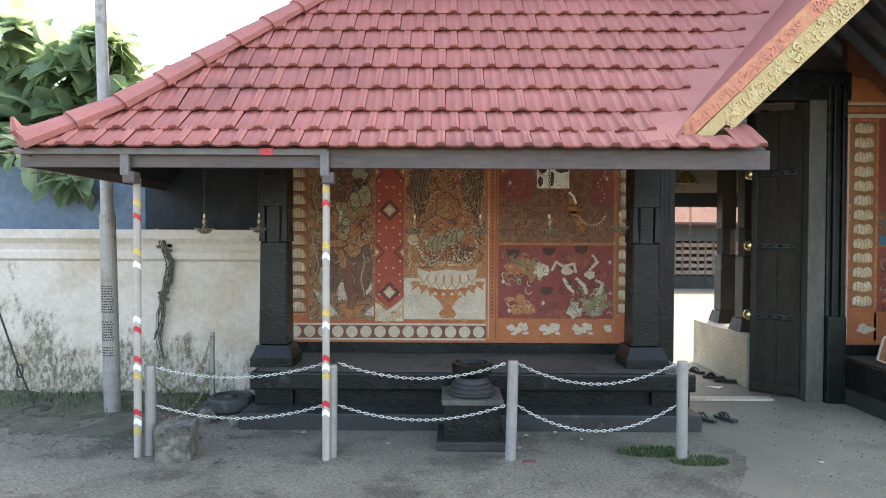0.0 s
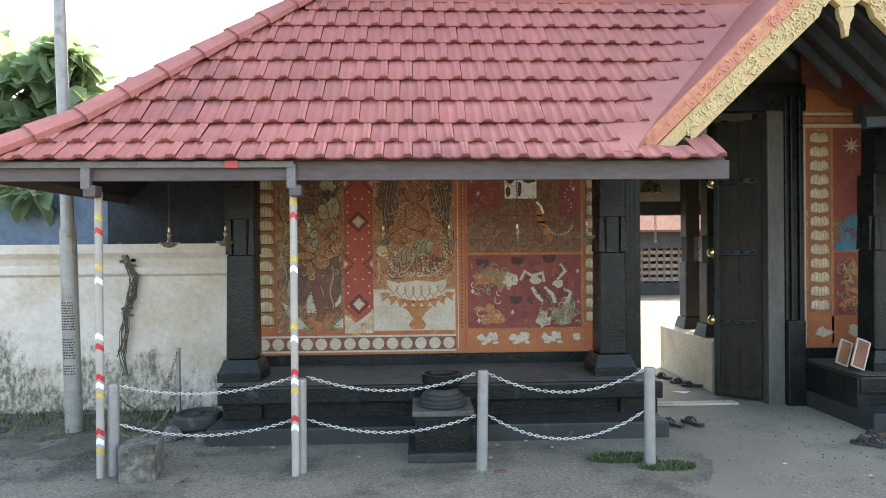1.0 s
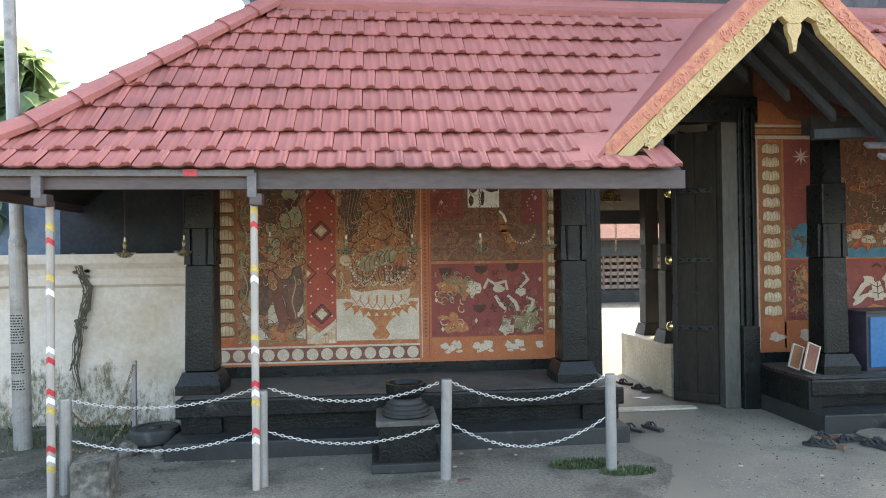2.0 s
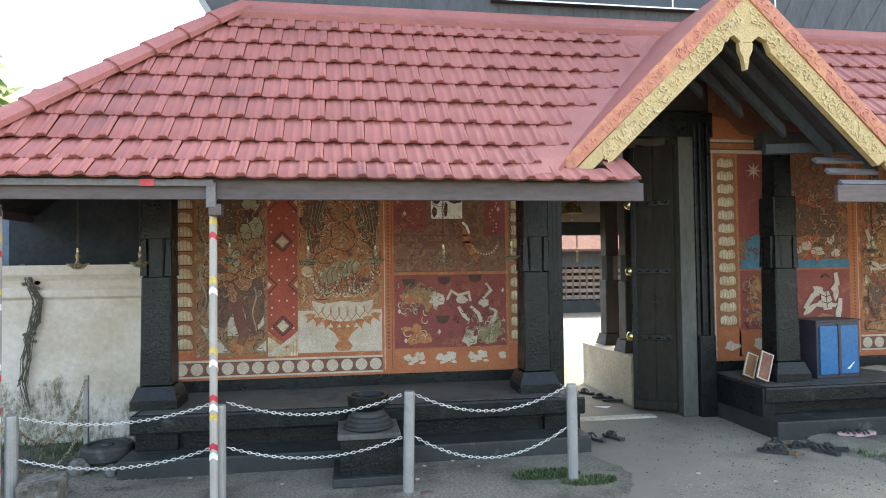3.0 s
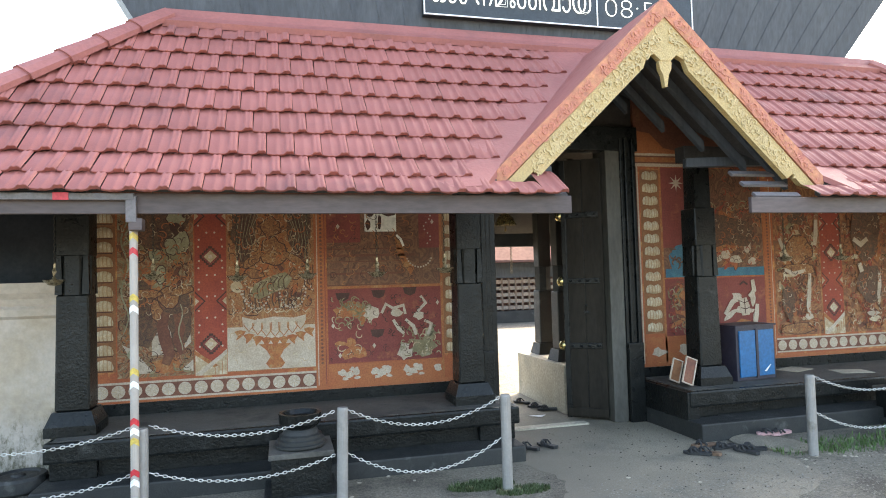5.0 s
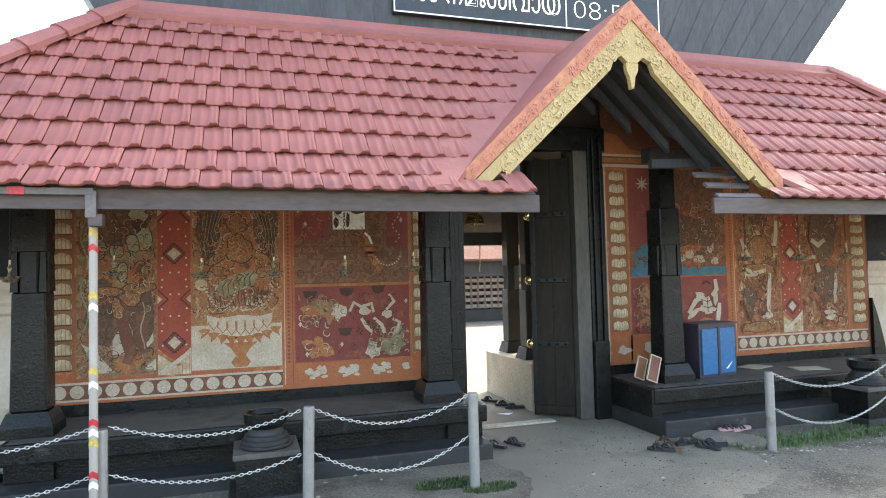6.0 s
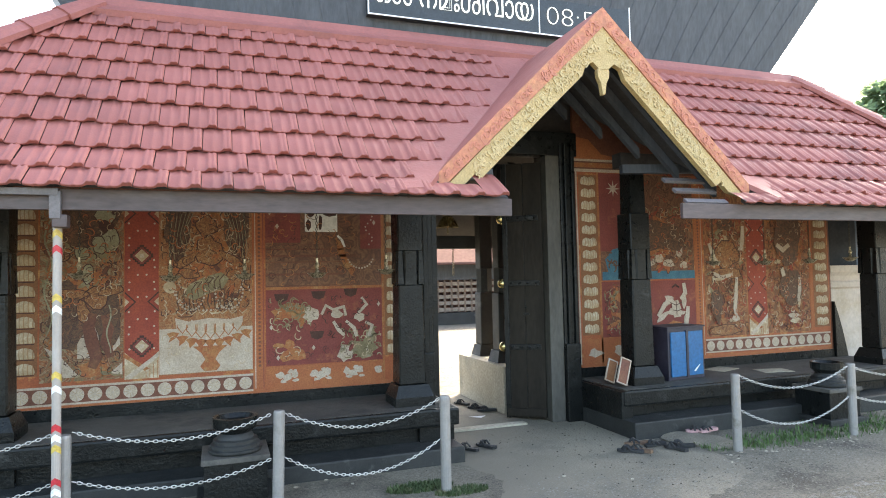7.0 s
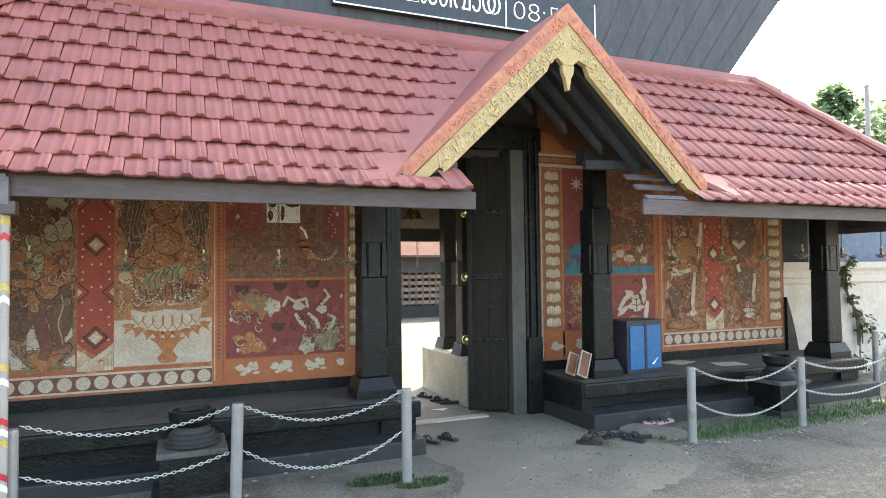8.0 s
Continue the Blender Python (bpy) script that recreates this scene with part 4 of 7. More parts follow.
def diamond_strip(mu, x0, x1, z0, z1, zs, zh):
    mu.rect("strip_ground", x0, x1, z0, z1, M_redpan2, 2, "red strip with stepped diamonds")
    xc, w = (x0 + x1) / 2, (x1 - x0)
    for i, zc in enumerate(zs):
        r = w * 0.34

        def stepped(rr, dx=0.0, side=0):
            pts = []
            n = 5
            for q in range(4):
                for k in range(n):
                    a = k / n
                    p = (rr * (1 - a), rr * a)
                    p2 = (rr * (1 - a), rr * (a + 1 / n))
                    for px, pz in (p, p2):
                        for _ in range(q):
                            px, pz = -pz, px
                        pts.append((xc + dx + px, zc + pz * 1.02))
            if side:
                pts = [(min(px, x1), pz) if side > 0 else (max(px, x0), pz) for px, pz in pts]
            return pts
        if i % 2 == 0:
            mu.plate("diamond", stepped(r), M_lineb, 3, "dark stepped diamond outline")
            mu.plate("diamond", stepped(r * 0.78), M_redpan, 4)
            mu.plate("diamond_heart", [(xc - r * 0.62, zc), (xc, zc - r * 0.62), (xc + r * 0.62, zc), (xc, zc + r * 0.62)], M_shell, 5)
            mu.rect("diamond_core", xc - 0.02, xc + 0.02, zc - 0.02, zc + 0.02, M_cream, 6)
        else:
            for sd in (-1, 1):
                e = x0 if sd < 0 else x1
                mu.plate("half_diamond", [(e, zc + r), (e - sd * r, zc), (e, zc - r)], M_lineb, 3)
                mu.plate("half_diamond", [(e, zc + r * 0.82), (e - sd * r * 0.82, zc), (e, zc - r * 0.82)], M_redpan2, 4)
                mu.plate("half_heart", [(e, zc + r * 0.4), (e - sd * r * 0.4, zc), (e, zc - r * 0.4)], M_shell, 5)
    dots = []
    z = z0 + 0.3
    k = 0
    while z < z1:
        for dx in ((-0.36, 0.36), (-0.12, 0.14), (-0.38, 0.38))[k % 3]:
            dots.append(circle(xc + dx * w, z, 0.011, 6))
        z += 0.075
        k += 1
    mu.fine("white_dot", dots, M_cream, 3)
    mu.plate("corner_field", [(x0, z0), (x1, z0), (x1, z0 + zh), (xc, z0 + zh * 0.45), (x0, z0 + zh)], M_shell, 7)
    mu.plate("corner_band", [(x0, z0 + zh * 0.96), (x0, z0 + zh * 0.8), (xc + 0.03, z0 + zh * 0.28), (xc + 0.07, z0 + zh * 0.36)], M_amber, 8)
    mu.plate("corner_band", [(x1, z0 + zh * 0.96), (x1, z0 + zh * 0.8), (x0 + 0.06, z0), (x0, z0 + 0.02)], M_cream, 9)
    mu.fine("corner_line", [stroke([(xc + 0.04 + i * 0.035, z0 + 0.005), (xc + 0.04 + i * 0.035, z0 + 0.02 + zh * (0.2 + 0.13 * i))], 0.006) for i in range(4)], M_amber, 8)


M_redpan2 = mat("mural_bright_red", (0.28, 0.055, 0.03), (0.23, 0.042, 0.026), 5.0, 0.7, 0.1, 60, (0.34, 0.10, 0.04), 6.0, 0.64)

M_strip = mat("mural_strip_ground", (0.23, 0.10, 0.042), (0.19, 0.08, 0.035), 6.0, 0.7, 0.1, 60)

# --- the mural left of the gateway
mu = Mural(-1.78, 0.61, "weathered ochre and red wall painting with lotus, roundels and borders")
ZT = 2.75
mu.rect("base_line", -1.78, 2.38, 0.61, 0.655, M_border, 1)
mu.rect("ground_coat", -1.78, 2.38, 0.655, ZT, M_ochre, 1, "ochre ground coat")
rnd = random.Random(3)
shell_strip(mu, -1.775, -1.56, 0.93, 2.73, 12, True)
mu.rect("panel", -1.545, -0.81, 0.86, ZT, M_figA, 2, "dense dim ochre figures")
mu.rect("panel", -0.48, 0.435, 0.86, ZT, M_figB, 2, "ochre painted panel with lotus seat")
circle_strip(mu, -1.775, 0.44, 0.655, 0.80)
diamond_strip(mu, -0.80, -0.485, 0.845, ZT, [1.17, 1.62, 2.09, 2.52], 0.27)
# pale patches and dim forms of the outer panel
mu.plates("pale_patch", [blob(None, -1.07, 2.42, 0.09, 0.09, rnd), blob(None, -1.15, 2.18, 0.12, 0.14, rnd), blob(None, -1.0, 2.16, 0.1, 0.12, rnd), blob(None, -1.28, 2.23, 0.06, 0.06, rnd)], M_olive, 3, "olive and cream form")
mu.plates("dark_patch", [blob(None, -1.05, 2.30, 0.07, 0.11, rnd), blob(None, -1.2, 1.62, 0.1, 0.07, rnd), blob(None, -1.0, 1.35, 0.08, 0.22, rnd, turn=0.3)], M_brownpan, 5)
mu.plates("cream_patch", [[(-1.22, 1.42), (-1.0, 1.45), (-1.02, 1.28), (-1.10, 1.08), (-1.22, 1.08)], [(-0.98, 1.40), (-0.86, 1.44), (-0.84, 1.2), (-0.92, 1.12)], [(-1.5, 1.20), (-1.4, 1.15), (-1.2, 0.90), (-1.34, 0.90)], [(-0.93, 0.92), (-0.82, 1.02), (-0.82, 0.9)]], M_cream, 6, "bare cream patches")
mu.plates("dim_form", [blob(None, -1.12, 1.82, 0.2, 0.13, rnd), blob(None, -1.08, 0.98, 0.15, 0.08, rnd), blob(None, -0.93, 1.62, 0.09, 0.2, rnd)], M_amber, 4, "amber form")
mu.fine("curling_line", curls(rnd, 34, -1.53, -0.83, 0.9, 2.7, 0.10, 0.016), M_olive, 7)
mu.fine("dark_curl", curls(rnd, 30, -1.53, -0.83, 0.9, 2.7, 0.10, 0.012), M_lineb, 8)
mu.figure(-1.18, 1.5, 2.6, 0.3, 46, 33, [M_amber, M_olive, M_brownpan, M_border, M_brownpan, M_strip], 9)
mu.figure(-0.02, 1.62, 2.7, 0.38, 56, 34, [M_amber, M_border, M_brownpan, M_strip, M_border], 9)
# large plain forms of the two figure panels
M_dkbrown = mural_mat("mural_umber", [(0.06, 0.03, 0.02), (0.11, 0.05, 0.028), (0.045, 0.024, 0.018), (0.13, 0.07, 0.035), (0.08, 0.035, 0.022), (0.19, 0.085, 0.04), (0.07, 0.03, 0.02)], 11.0, 2.5)
M_warm = mural_mat("mural_warm_ochre", [(0.20, 0.08, 0.03), (0.29, 0.13, 0.05), (0.12, 0.05, 0.025), (0.25, 0.10, 0.036), (0.32, 0.17, 0.07), (0.17, 0.07, 0.03), (0.27, 0.12, 0.04)], 13.0, 2.5)
M_sage = mat("mural_sage", (0.27, 0.25, 0.16), (0.21, 0.19, 0.115), 9.0, 0.7, 0.1, 60, (0.33, 0.31, 0.22), 14.0, 0.6)
r4 = random.Random(8)
mu.plates("umber_field", [blob(None, -1.14, 2.42, 0.30, 0.26, r4, 15, 0.18), blob(None, -1.30, 1.50, 0.16, 0.34, r4, 15, 0.2), blob(None, -0.96, 1.48, 0.12, 0.30, r4, 13, 0.25)], M_dkbrown, 13, "umber shaded field")
mu.plates("sage_form", [blob(None, -0.97, 2.52, 0.10, 0.09, r4), blob(None, -0.92, 2.24, 0.085, 0.13, r4), blob(None, -1.03, 2.20, 0.06, 0.09, r4), blob(None, -1.18, 2.12, 0.07, 0.07, r4), blob(None, -1.13, 1.92, 0.05, 0.10, r4)], M_sage, 14, "pale sage form", outline=True)
mu.plates("umber_spot", [blob(None, -0.97, 2.40, 0.06, 0.07, r4, rough=0.35), blob(None, -0.90, 2.54, 0.02, 0.03, r4)], M_lineb, 15)
mu.plates("ochre_limb", [blob(None, -1.06, 1.68, 0.10, 0.12, r4), blob(None, -1.24, 1.72, 0.13, 0.045, r4, turn=-0.15), blob(None, -0.92, 1.74, 0.11, 0.045, r4, turn=0.25), blob(None, -1.16, 1.52, 0.05, 0.12, r4, turn=0.2)], M_warm, 14.5, "amber form", outline=True)
mu.plates("umber_stem", [stroke([(-1.08, 1.52), (-1.12, 1.38), (-1.09, 1.24), (-1.05, 1.08), (-1.09, 0.98)], 0.12), stroke([(-0.98, 1.50), (-0.94, 1.36), (-0.97, 1.22), (-0.92, 1.08)], 0.10)], M_brownpan, 16, "brown winding stem")
mu.fine("winding_line", [stroke([(-1.47 + 0.035 * math.sin(i * 0.9), 2.66 - 0.075 * i) for i in range(19)], 0.018), stroke([(-1.40 + 0.06 * math.cos(i * 0.7), 2.5 - 0.04 * i) for i in range(12)], 0.014), stroke([(-0.94 + 0.02 * math.sin(i), 1.6 - 0.06 * i) for i in range(9)], 0.014), stroke([(-1.40, 1.45), (-1.42, 1.32), (-1.37, 1.2), (-1.44, 1.1), (-1.36, 0.98)], 0.04)], M_sage, 17, "pale winding border line")
mu.plates("umber_field", [blob(None, -0.30, 2.36, 0.13, 0.30, r4, 15, 0.22), blob(None, 0.27, 2.40, 0.13, 0.28, r4, 15, 0.22)], M_dkbrown, 12.6, "umber shaded field")
mu.plates("amber_form", [blob(None, -0.02, 2.40, 0.10, 0.10, r4, 13, 0.2), blob(None, 0.0, 2.13, 0.12, 0.14, r4, 13, 0.25), blob(None, -0.22, 2.04, 0.12, 0.04, r4, turn=0.6), blob(None, 0.22, 2.05, 0.12, 0.04, r4, turn=-0.6), blob(None, -0.20, 1.90, 0.10, 0.05, r4, turn=-0.3), blob(None, 0.24, 1.88, 0.09, 0.05, r4, turn=0.4)], M_warm, 13, "ochre form", outline=True)
mu.plate("striped_roll", [(-0.24, 1.66), (-0.20, 1.78), (-0.05, 1.86), (0.12, 1.91), (0.20, 1.84), (0.14, 1.74), (-0.02, 1.68), (-0.15, 1.62)], M_olive, 14, "olive striped roll")
mu.fine("roll_stripe", [stroke([(-0.16 + 0.055 * i, 1.64 + 0.017 * i), (-0.17 + 0.055 * i, 1.73 + 0.02 * i), (-0.12 + 0.055 * i, 1.80 + 0.018 * i)], 0.012) for i in range(6)], M_dkbrown, 15)
mu.plates("pale_disc", [blob(None, -0.38, 1.76, 0.06, 0.06, r4, 12, 0.08)], M_shell, 14, "pale tan disc")
mu.fine("dark_strand", [stroke([(sd * (0.16 + 0.03 * k) - 0.01, 2.62 - 0.02 * k), (sd * (0.24 + 0.02 * k), 2.45 - 0.05 * k), (sd * (0.19 + 0.035 * k), 2.28 - 0.05 * k), (sd * (0.27 + 0.02 * k), 2.12 - 0.04 * k)], 0.010) for k in range(6) for sd in (-1, 1)], M_lineb, 14)
mu.fine("pale_strand", [stroke([(sd * (0.13 + 0.045 * k), 2.58 - 0.02 * k), (sd * (0.21 + 0.035 * k), 2.40 - 0.05 * k), (sd * (0.17 + 0.04 * k), 2.24 - 0.05 * k)], 0.006) for k in range(6) for sd in (-1, 1)], M_sage, 15)
mu.fine("bead_loop", [circle(cx + 0.14 * math.cos(a), 1.72 + 0.20 * math.sin(a), 0.012, 6) for cx in (-0.18, 0.20) for a in [math.pi + i * math.pi / 16 for i in range(17)]], M_cream, 15, "loops of pale beads")
mu.fine("hanging_strand", [stroke([(-0.30 + 0.05 * i, 1.72), (-0.31 + 0.05 * i + 0.02 * math.sin(i), 1.60), (-0.29 + 0.05 * i, 1.52)], 0.015) for i in range(13)], M_dkbrown, 12)
mu.fine("fold_line", [stroke([(-0.44 + 0.03 * math.sin(k), 1.42 + 0.05 * k), (-0.41, 1.45 + 0.05 * k), (-0.43, 1.48 + 0.05 * k)], 0.014) for k in range(4)] + [stroke([(-0.30 + 0.1 * k, 1.50), (-0.27 + 0.1 * k, 1.47), (-0.22 + 0.1 * k, 1.51)], 0.012) for k in range(7)], M_shell, 13)
for m_, w_, ly in ((M_lineb, 0.007, 18), (M_shell, 0.006, 18.6), (M_border, 0.011, 19.2)):
    mu.fine("fine_line", curls(r4, 60, -1.50, -0.84, 1.45, 2.7, 0.06, w_) + curls(r4, 70, -0.45, 0.42, 1.5, 2.7, 0.06, w_), m_, ly)
# lotus panel
mu.plate("pale_field", [(-0.48, 0.87), (0.435, 0.87), (0.435, 1.33), (0.33, 1.33), (0.29, 1.38), (-0.28, 1.38), (-0.32, 1.33), (-0.48, 1.33)], M_cream, 3, "bare cream field round the lotus")
mu.plate("lotus", [(-0.33, 1.44), (-0.32, 1.34), (-0.26, 1.25), (-0.14, 1.19), (0.02, 1.17), (0.17, 1.19), (0.28, 1.25), (0.33, 1.34), (0.34, 1.44), (0.2, 1.41), (0.0, 1.43), (-0.2, 1.40)], M_cream, 4, "white lotus cup")
for k in range(7):
    cx = -0.26 + 0.09 * k
    q_ = 0.9 * (cx - 0.01) ** 2
    mu.plate("lotus_petal", [(cx - 0.052, 1.27 + q_), (cx, 1.215 + q_), (cx + 0.052, 1.27 + q_), (cx + 0.045, 1.36), (cx, 1.42), (cx - 0.045, 1.36)], M_cream, 5, "pale lotus petal")
    mu.plate("petal_line", stroke([(cx - 0.052, 1.37), (cx - 0.05, 1.28 + q_), (cx, 1.215 + q_), (cx + 0.05, 1.28 + q_), (cx + 0.052, 1.37)], 0.012), M_amber, 6)
for k in range(9):
    cx = -0.35 + 0.09 * k
    zt_ = 1.15 + 0.7 * (cx - 0.01) ** 2
    mu.plate("sepal", [(cx - 0.06, zt_ + 0.045), (cx, zt_ + 0.06), (cx + 0.06, zt_ + 0.045), (cx + 0.03, zt_ + 0.0), (cx + 0.12 * cx, zt_ - 0.05), (cx - 0.03, zt_ + 0.0)], M_amber, 6, "amber sepal")
mu.plate("lotus_stalk", [(-0.16, 1.14), (0.18, 1.14), (0.10, 1.07), (0.06, 1.0), (0.11, 0.93), (0.07, 0.88), (-0.05, 0.88), (-0.09, 0.93), (-0.04, 1.0), (-0.08, 1.07)], M_amber, 5, "amber leaf under the lotus")
mu.fine("faint_scroll", curls(rnd, 14, -0.45, -0.2, 0.9, 1.3, 0.05, 0.006) + curls(rnd, 12, 0.2, 0.42, 0.9, 1.3, 0.05, 0.006), M_shell, 7)
wr = [circle(-0.02 + 0.36 * math.cos(a), 1.85 + 0.34 * math.sin(a), 0.013, 6) for a in [math.pi + i * math.pi / 30 for i in range(31)]]
mu.fine("bead_garland", wr, M_cream, 4, "garland of pale beads")
mu.plates("dim_form", [blob(None, -0.03, 1.82, 0.16, 0.09, rnd, turn=-0.3), blob(None, 0.0, 2.1, 0.12, 0.16, rnd), blob(None, -0.05, 2.42, 0.11, 0.11, rnd), blob(None, 0.22, 2.2, 0.07, 0.16, rnd)], M_amber, 4, "amber form")
mu.plates("dark_form", [[(-0.36, 2.05), (-0.3, 2.0), (-0.22, 2.15), (-0.2, 2.3), (-0.3, 2.32), (-0.38, 2.2)], [(0.30, 2.05), (0.25, 2.02), (0.17, 2.12), (0.16, 2.3), (0.3, 2.34), (0.36, 2.2)], blob(None, -0.04, 2.66, 0.2, 0.05, rnd), blob(None, 0.02, 1.66, 0.28, 0.035, rnd)], M_brownpan, 5, "brown form")
mu.fine("curling_line", curls(rnd, 40, -0.46, 0.42, 1.48, 2.7, 0.10, 0.016), M_shell, 6)
mu.fine("dark_curl", curls(rnd, 36, -0.46, 0.42, 1.45, 2.7, 0.10, 0.011), M_lineb, 7)
r2 = random.Random(77)
for m_, w_ in ((M_lineb, 0.007), (M_amber, 0.010)):
    mu.fine("fine_line", curls(r2, 90, -1.53, -0.83, 0.9, 2.7, 0.06, w_) + curls(r2, 90, -0.46, 0.42, 1.48, 2.7, 0.06, w_) + curls(r2, 70, 0.60, 1.55, 1.75, 2.7, 0.06, w_ * 0.8), m_, 11)
mu.fine("fine_line", curls(r2, 40, 0.60, 1.84, 0.90, 1.65, 0.05, 0.006), M_lineb, 8)
# divider
mu.rect("divider", 0.445, 0.565, 0.66, ZT, M_border, 3, "orange divider with running ornament")
mu.rect("divider_line", 0.462, 0.47, 0.66, ZT, M_cream, 4)
mu.rect("divider_line", 0.545, 0.553, 0.66, ZT, M_redpan, 4)
mu.fine("divider_ornament", [circle(0.508, 0.9 + 0.042 * i, 0.015, 6) for i in range(43)], M_brownpan, 4)
# red panel
mu.rect("lower_border", 0.57, 1.86, 0.655, 0.875, M_border, 2, "orange border with worn pale patches")
for i in range(4):
    cx = 0.80 + i * 0.36
    pp = [blob(None, cx + dx_, 0.765 + dz_, rx_, rz_, rnd, rough=0.3) for dx_, dz_, rx_, rz_ in ((-0.075, 0.015, 0.045, 0.045), (0.0, -0.01, 0.05, 0.04), (0.075, 0.025, 0.04, 0.05), (0.03, 0.05, 0.03, 0.025), (-0.05, -0.05, 0.035, 0.018), (0.085, -0.045, 0.035, 0.016))]
    if i == 3:
        pp = pp[:1]
    mu.plates("pale_patch", pp, M_cream, 3)
mu.rect("red_panel", 0.575, 1.86, 0.885, 1.71, M_redpan, 2, "dark red panel")
mu.rect("upper_panel", 0.575, 1.86, 1.72, ZT, M_figD, 2, "faded brown panel")
mu.rect("red_corner", 0.575, 0.95, 2.22, ZT, M_redpan, 3)
mu.rect("red_corner", 1.62, 1.86, 2.15, ZT, M_redpan, 3)
for z in (1.74, 1.86, 1.92, 2.0, 2.06, 2.14, 2.2):
    mu.rect("painted_ledge", 0.58, 1.50 + 0.10 * math.sin(z * 40), z, z + 0.016 + 0.012 * math.sin(z * 25), M_brownpan, 4)
mu.rect("painted_ledge", 0.575, 1.86, 1.705, 1.735, M_amber, 5)
mu.rect("white_cloth", 1.0, 1.36, 2.34, 2.66, M_white, 5, "white painted cloth")
mu.fine("cloth_pattern", [blob(None, 1.04, 2.42, 0.03, 0.06, rnd), blob(None, 1.06, 2.56, 0.05, 0.05, rnd), blob(None, 1.17, 2.45, 0.02, 0.09, rnd), blob(None, 1.28, 2.55, 0.07, 0.04, rnd)], M_lineb, 6)
mu.plate("pale_arc", stroke([(1.36, 2.30), (1.41, 2.25), (1.44, 2.17)], 0.03), M_white, 5)
mu.plate("dim_form", [(1.34, 2.28), (1.42, 2.2), (1.46, 2.05), (1.56, 1.92), (1.52, 1.84), (1.42, 1.98), (1.36, 2.12)], M_amber, 4)
mu.fine("bead_garland", [circle(1.62 + 0.15 * math.cos(a), 2.08 + 0.15 * math.sin(a), 0.011, 6) for a in [3.5 + i * 0.22 for i in range(12)]] + [circle(1.72 + 0.04 * math.sin(i), 2.2 + i * 0.04, 0.01, 6) for i in range(10)], M_cream, 5)
mu.plates("pale_stroke", [stroke([(1.17, 1.42), (1.22, 1.52), (1.30, 1.47)], 0.04), stroke([(1.30, 1.47), (1.42, 1.50), (1.44, 1.40)], 0.04), stroke([(1.30, 1.34), (1.36, 1.24), (1.42, 1.18)], 0.042), stroke([(1.44, 1.34), (1.53, 1.26), (1.56, 1.16)], 0.042), stroke([(1.58, 1.42), (1.68, 1.52), (1.62, 1.60)], 0.04), stroke([(1.66, 1.32), (1.74, 1.28), (1.70, 1.16)], 0.042), blob(None, 1.34, 1.42, 0.07, 0.045, rnd), blob(None, 1.60, 1.38, 0.06, 0.05, rnd)], M_cream, 14, "pale cream stroke")
mu.fine("dark_line", curls(rnd, 26, 1.18, 1.74, 1.16, 1.62, 0.04, 0.010), M_lineb, 15.5)
mu.fine("ochre_scroll", curls(rnd, 40, 0.62, 1.05, 1.25, 1.62, 0.06, 0.012) + curls(rnd, 46, 1.38, 1.84, 0.93, 1.26, 0.06, 0.012), M_olive, 14)
mu.plates("cream_burst", [blob(None, 1.05, 1.42, 0.08, 0.08, rnd, rough=0.45), blob(None, 1.42, 0.99, 0.06, 0.11, rnd, rough=0.45), blob(None, 1.47, 0.96, 0.04, 0.06, rnd, rough=0.4)], M_cream, 5)
mu.plates("dark_bowl", [[(cx - 0.08, cz + 0.04), (cx + 0.08, cz + 0.04), (cx + 0.06, cz - 0.03), (cx, cz - 0.055), (cx - 0.06, cz - 0.03)] for cx, cz in ((0.74, 1.62), (1.14, 1.64), (1.5, 1.66), (1.12, 1.20))], M_lineb, 4, "dark red painted bowls")
mu.plates("ochre_form", [blob(None, 0.78, 1.45, 0.16, 0.1, rnd, rough=0.4), blob(None, 0.95, 1.43, 0.06, 0.11, rnd, rough=0.4), blob(None, 0.82, 1.1, 0.05, 0.06, rnd), blob(None, 0.86, 1.0, 0.13, 0.08, rnd, rough=0.4), blob(None, 0.7, 1.1, 0.06, 0.03, rnd)], M_amber, 3, "ochre form")
mu.plates("olive_form", [blob(None, 1.65, 1.02, 0.16, 0.1, rnd, rough=0.3), blob(None, 1.72, 1.15, 0.07, 0.09, rnd, rough=0.3)], M_olive, 3, "olive form")
mu.fine("curling_line", curls(rnd, 16, 1.5, 1.84, 0.92, 1.25, 0.07, 0.014) + curls(rnd, 12, 0.62, 1.0, 0.95, 1.55, 0.06, 0.012), M_shell, 6)
mu.fine("white_speck", [[(x - 0.02, z), (x, z - 0.03), (x + 0.02, z), (x, z + 0.03)] for x, z in ((0.63, 1.3), (0.70, 0.97), (1.08, 1.06), (1.82, 1.52), (0.62, 2.55), (0.82, 2.6), (0.7, 2.4), (1.78, 2.45))], M_cream, 5)
mu.rect("border_line", 1.865, 1.885, 0.66, ZT, M_amber, 3)
shell_strip(mu, 1.89, 2.10, 0.93, 2.73, 12, False)

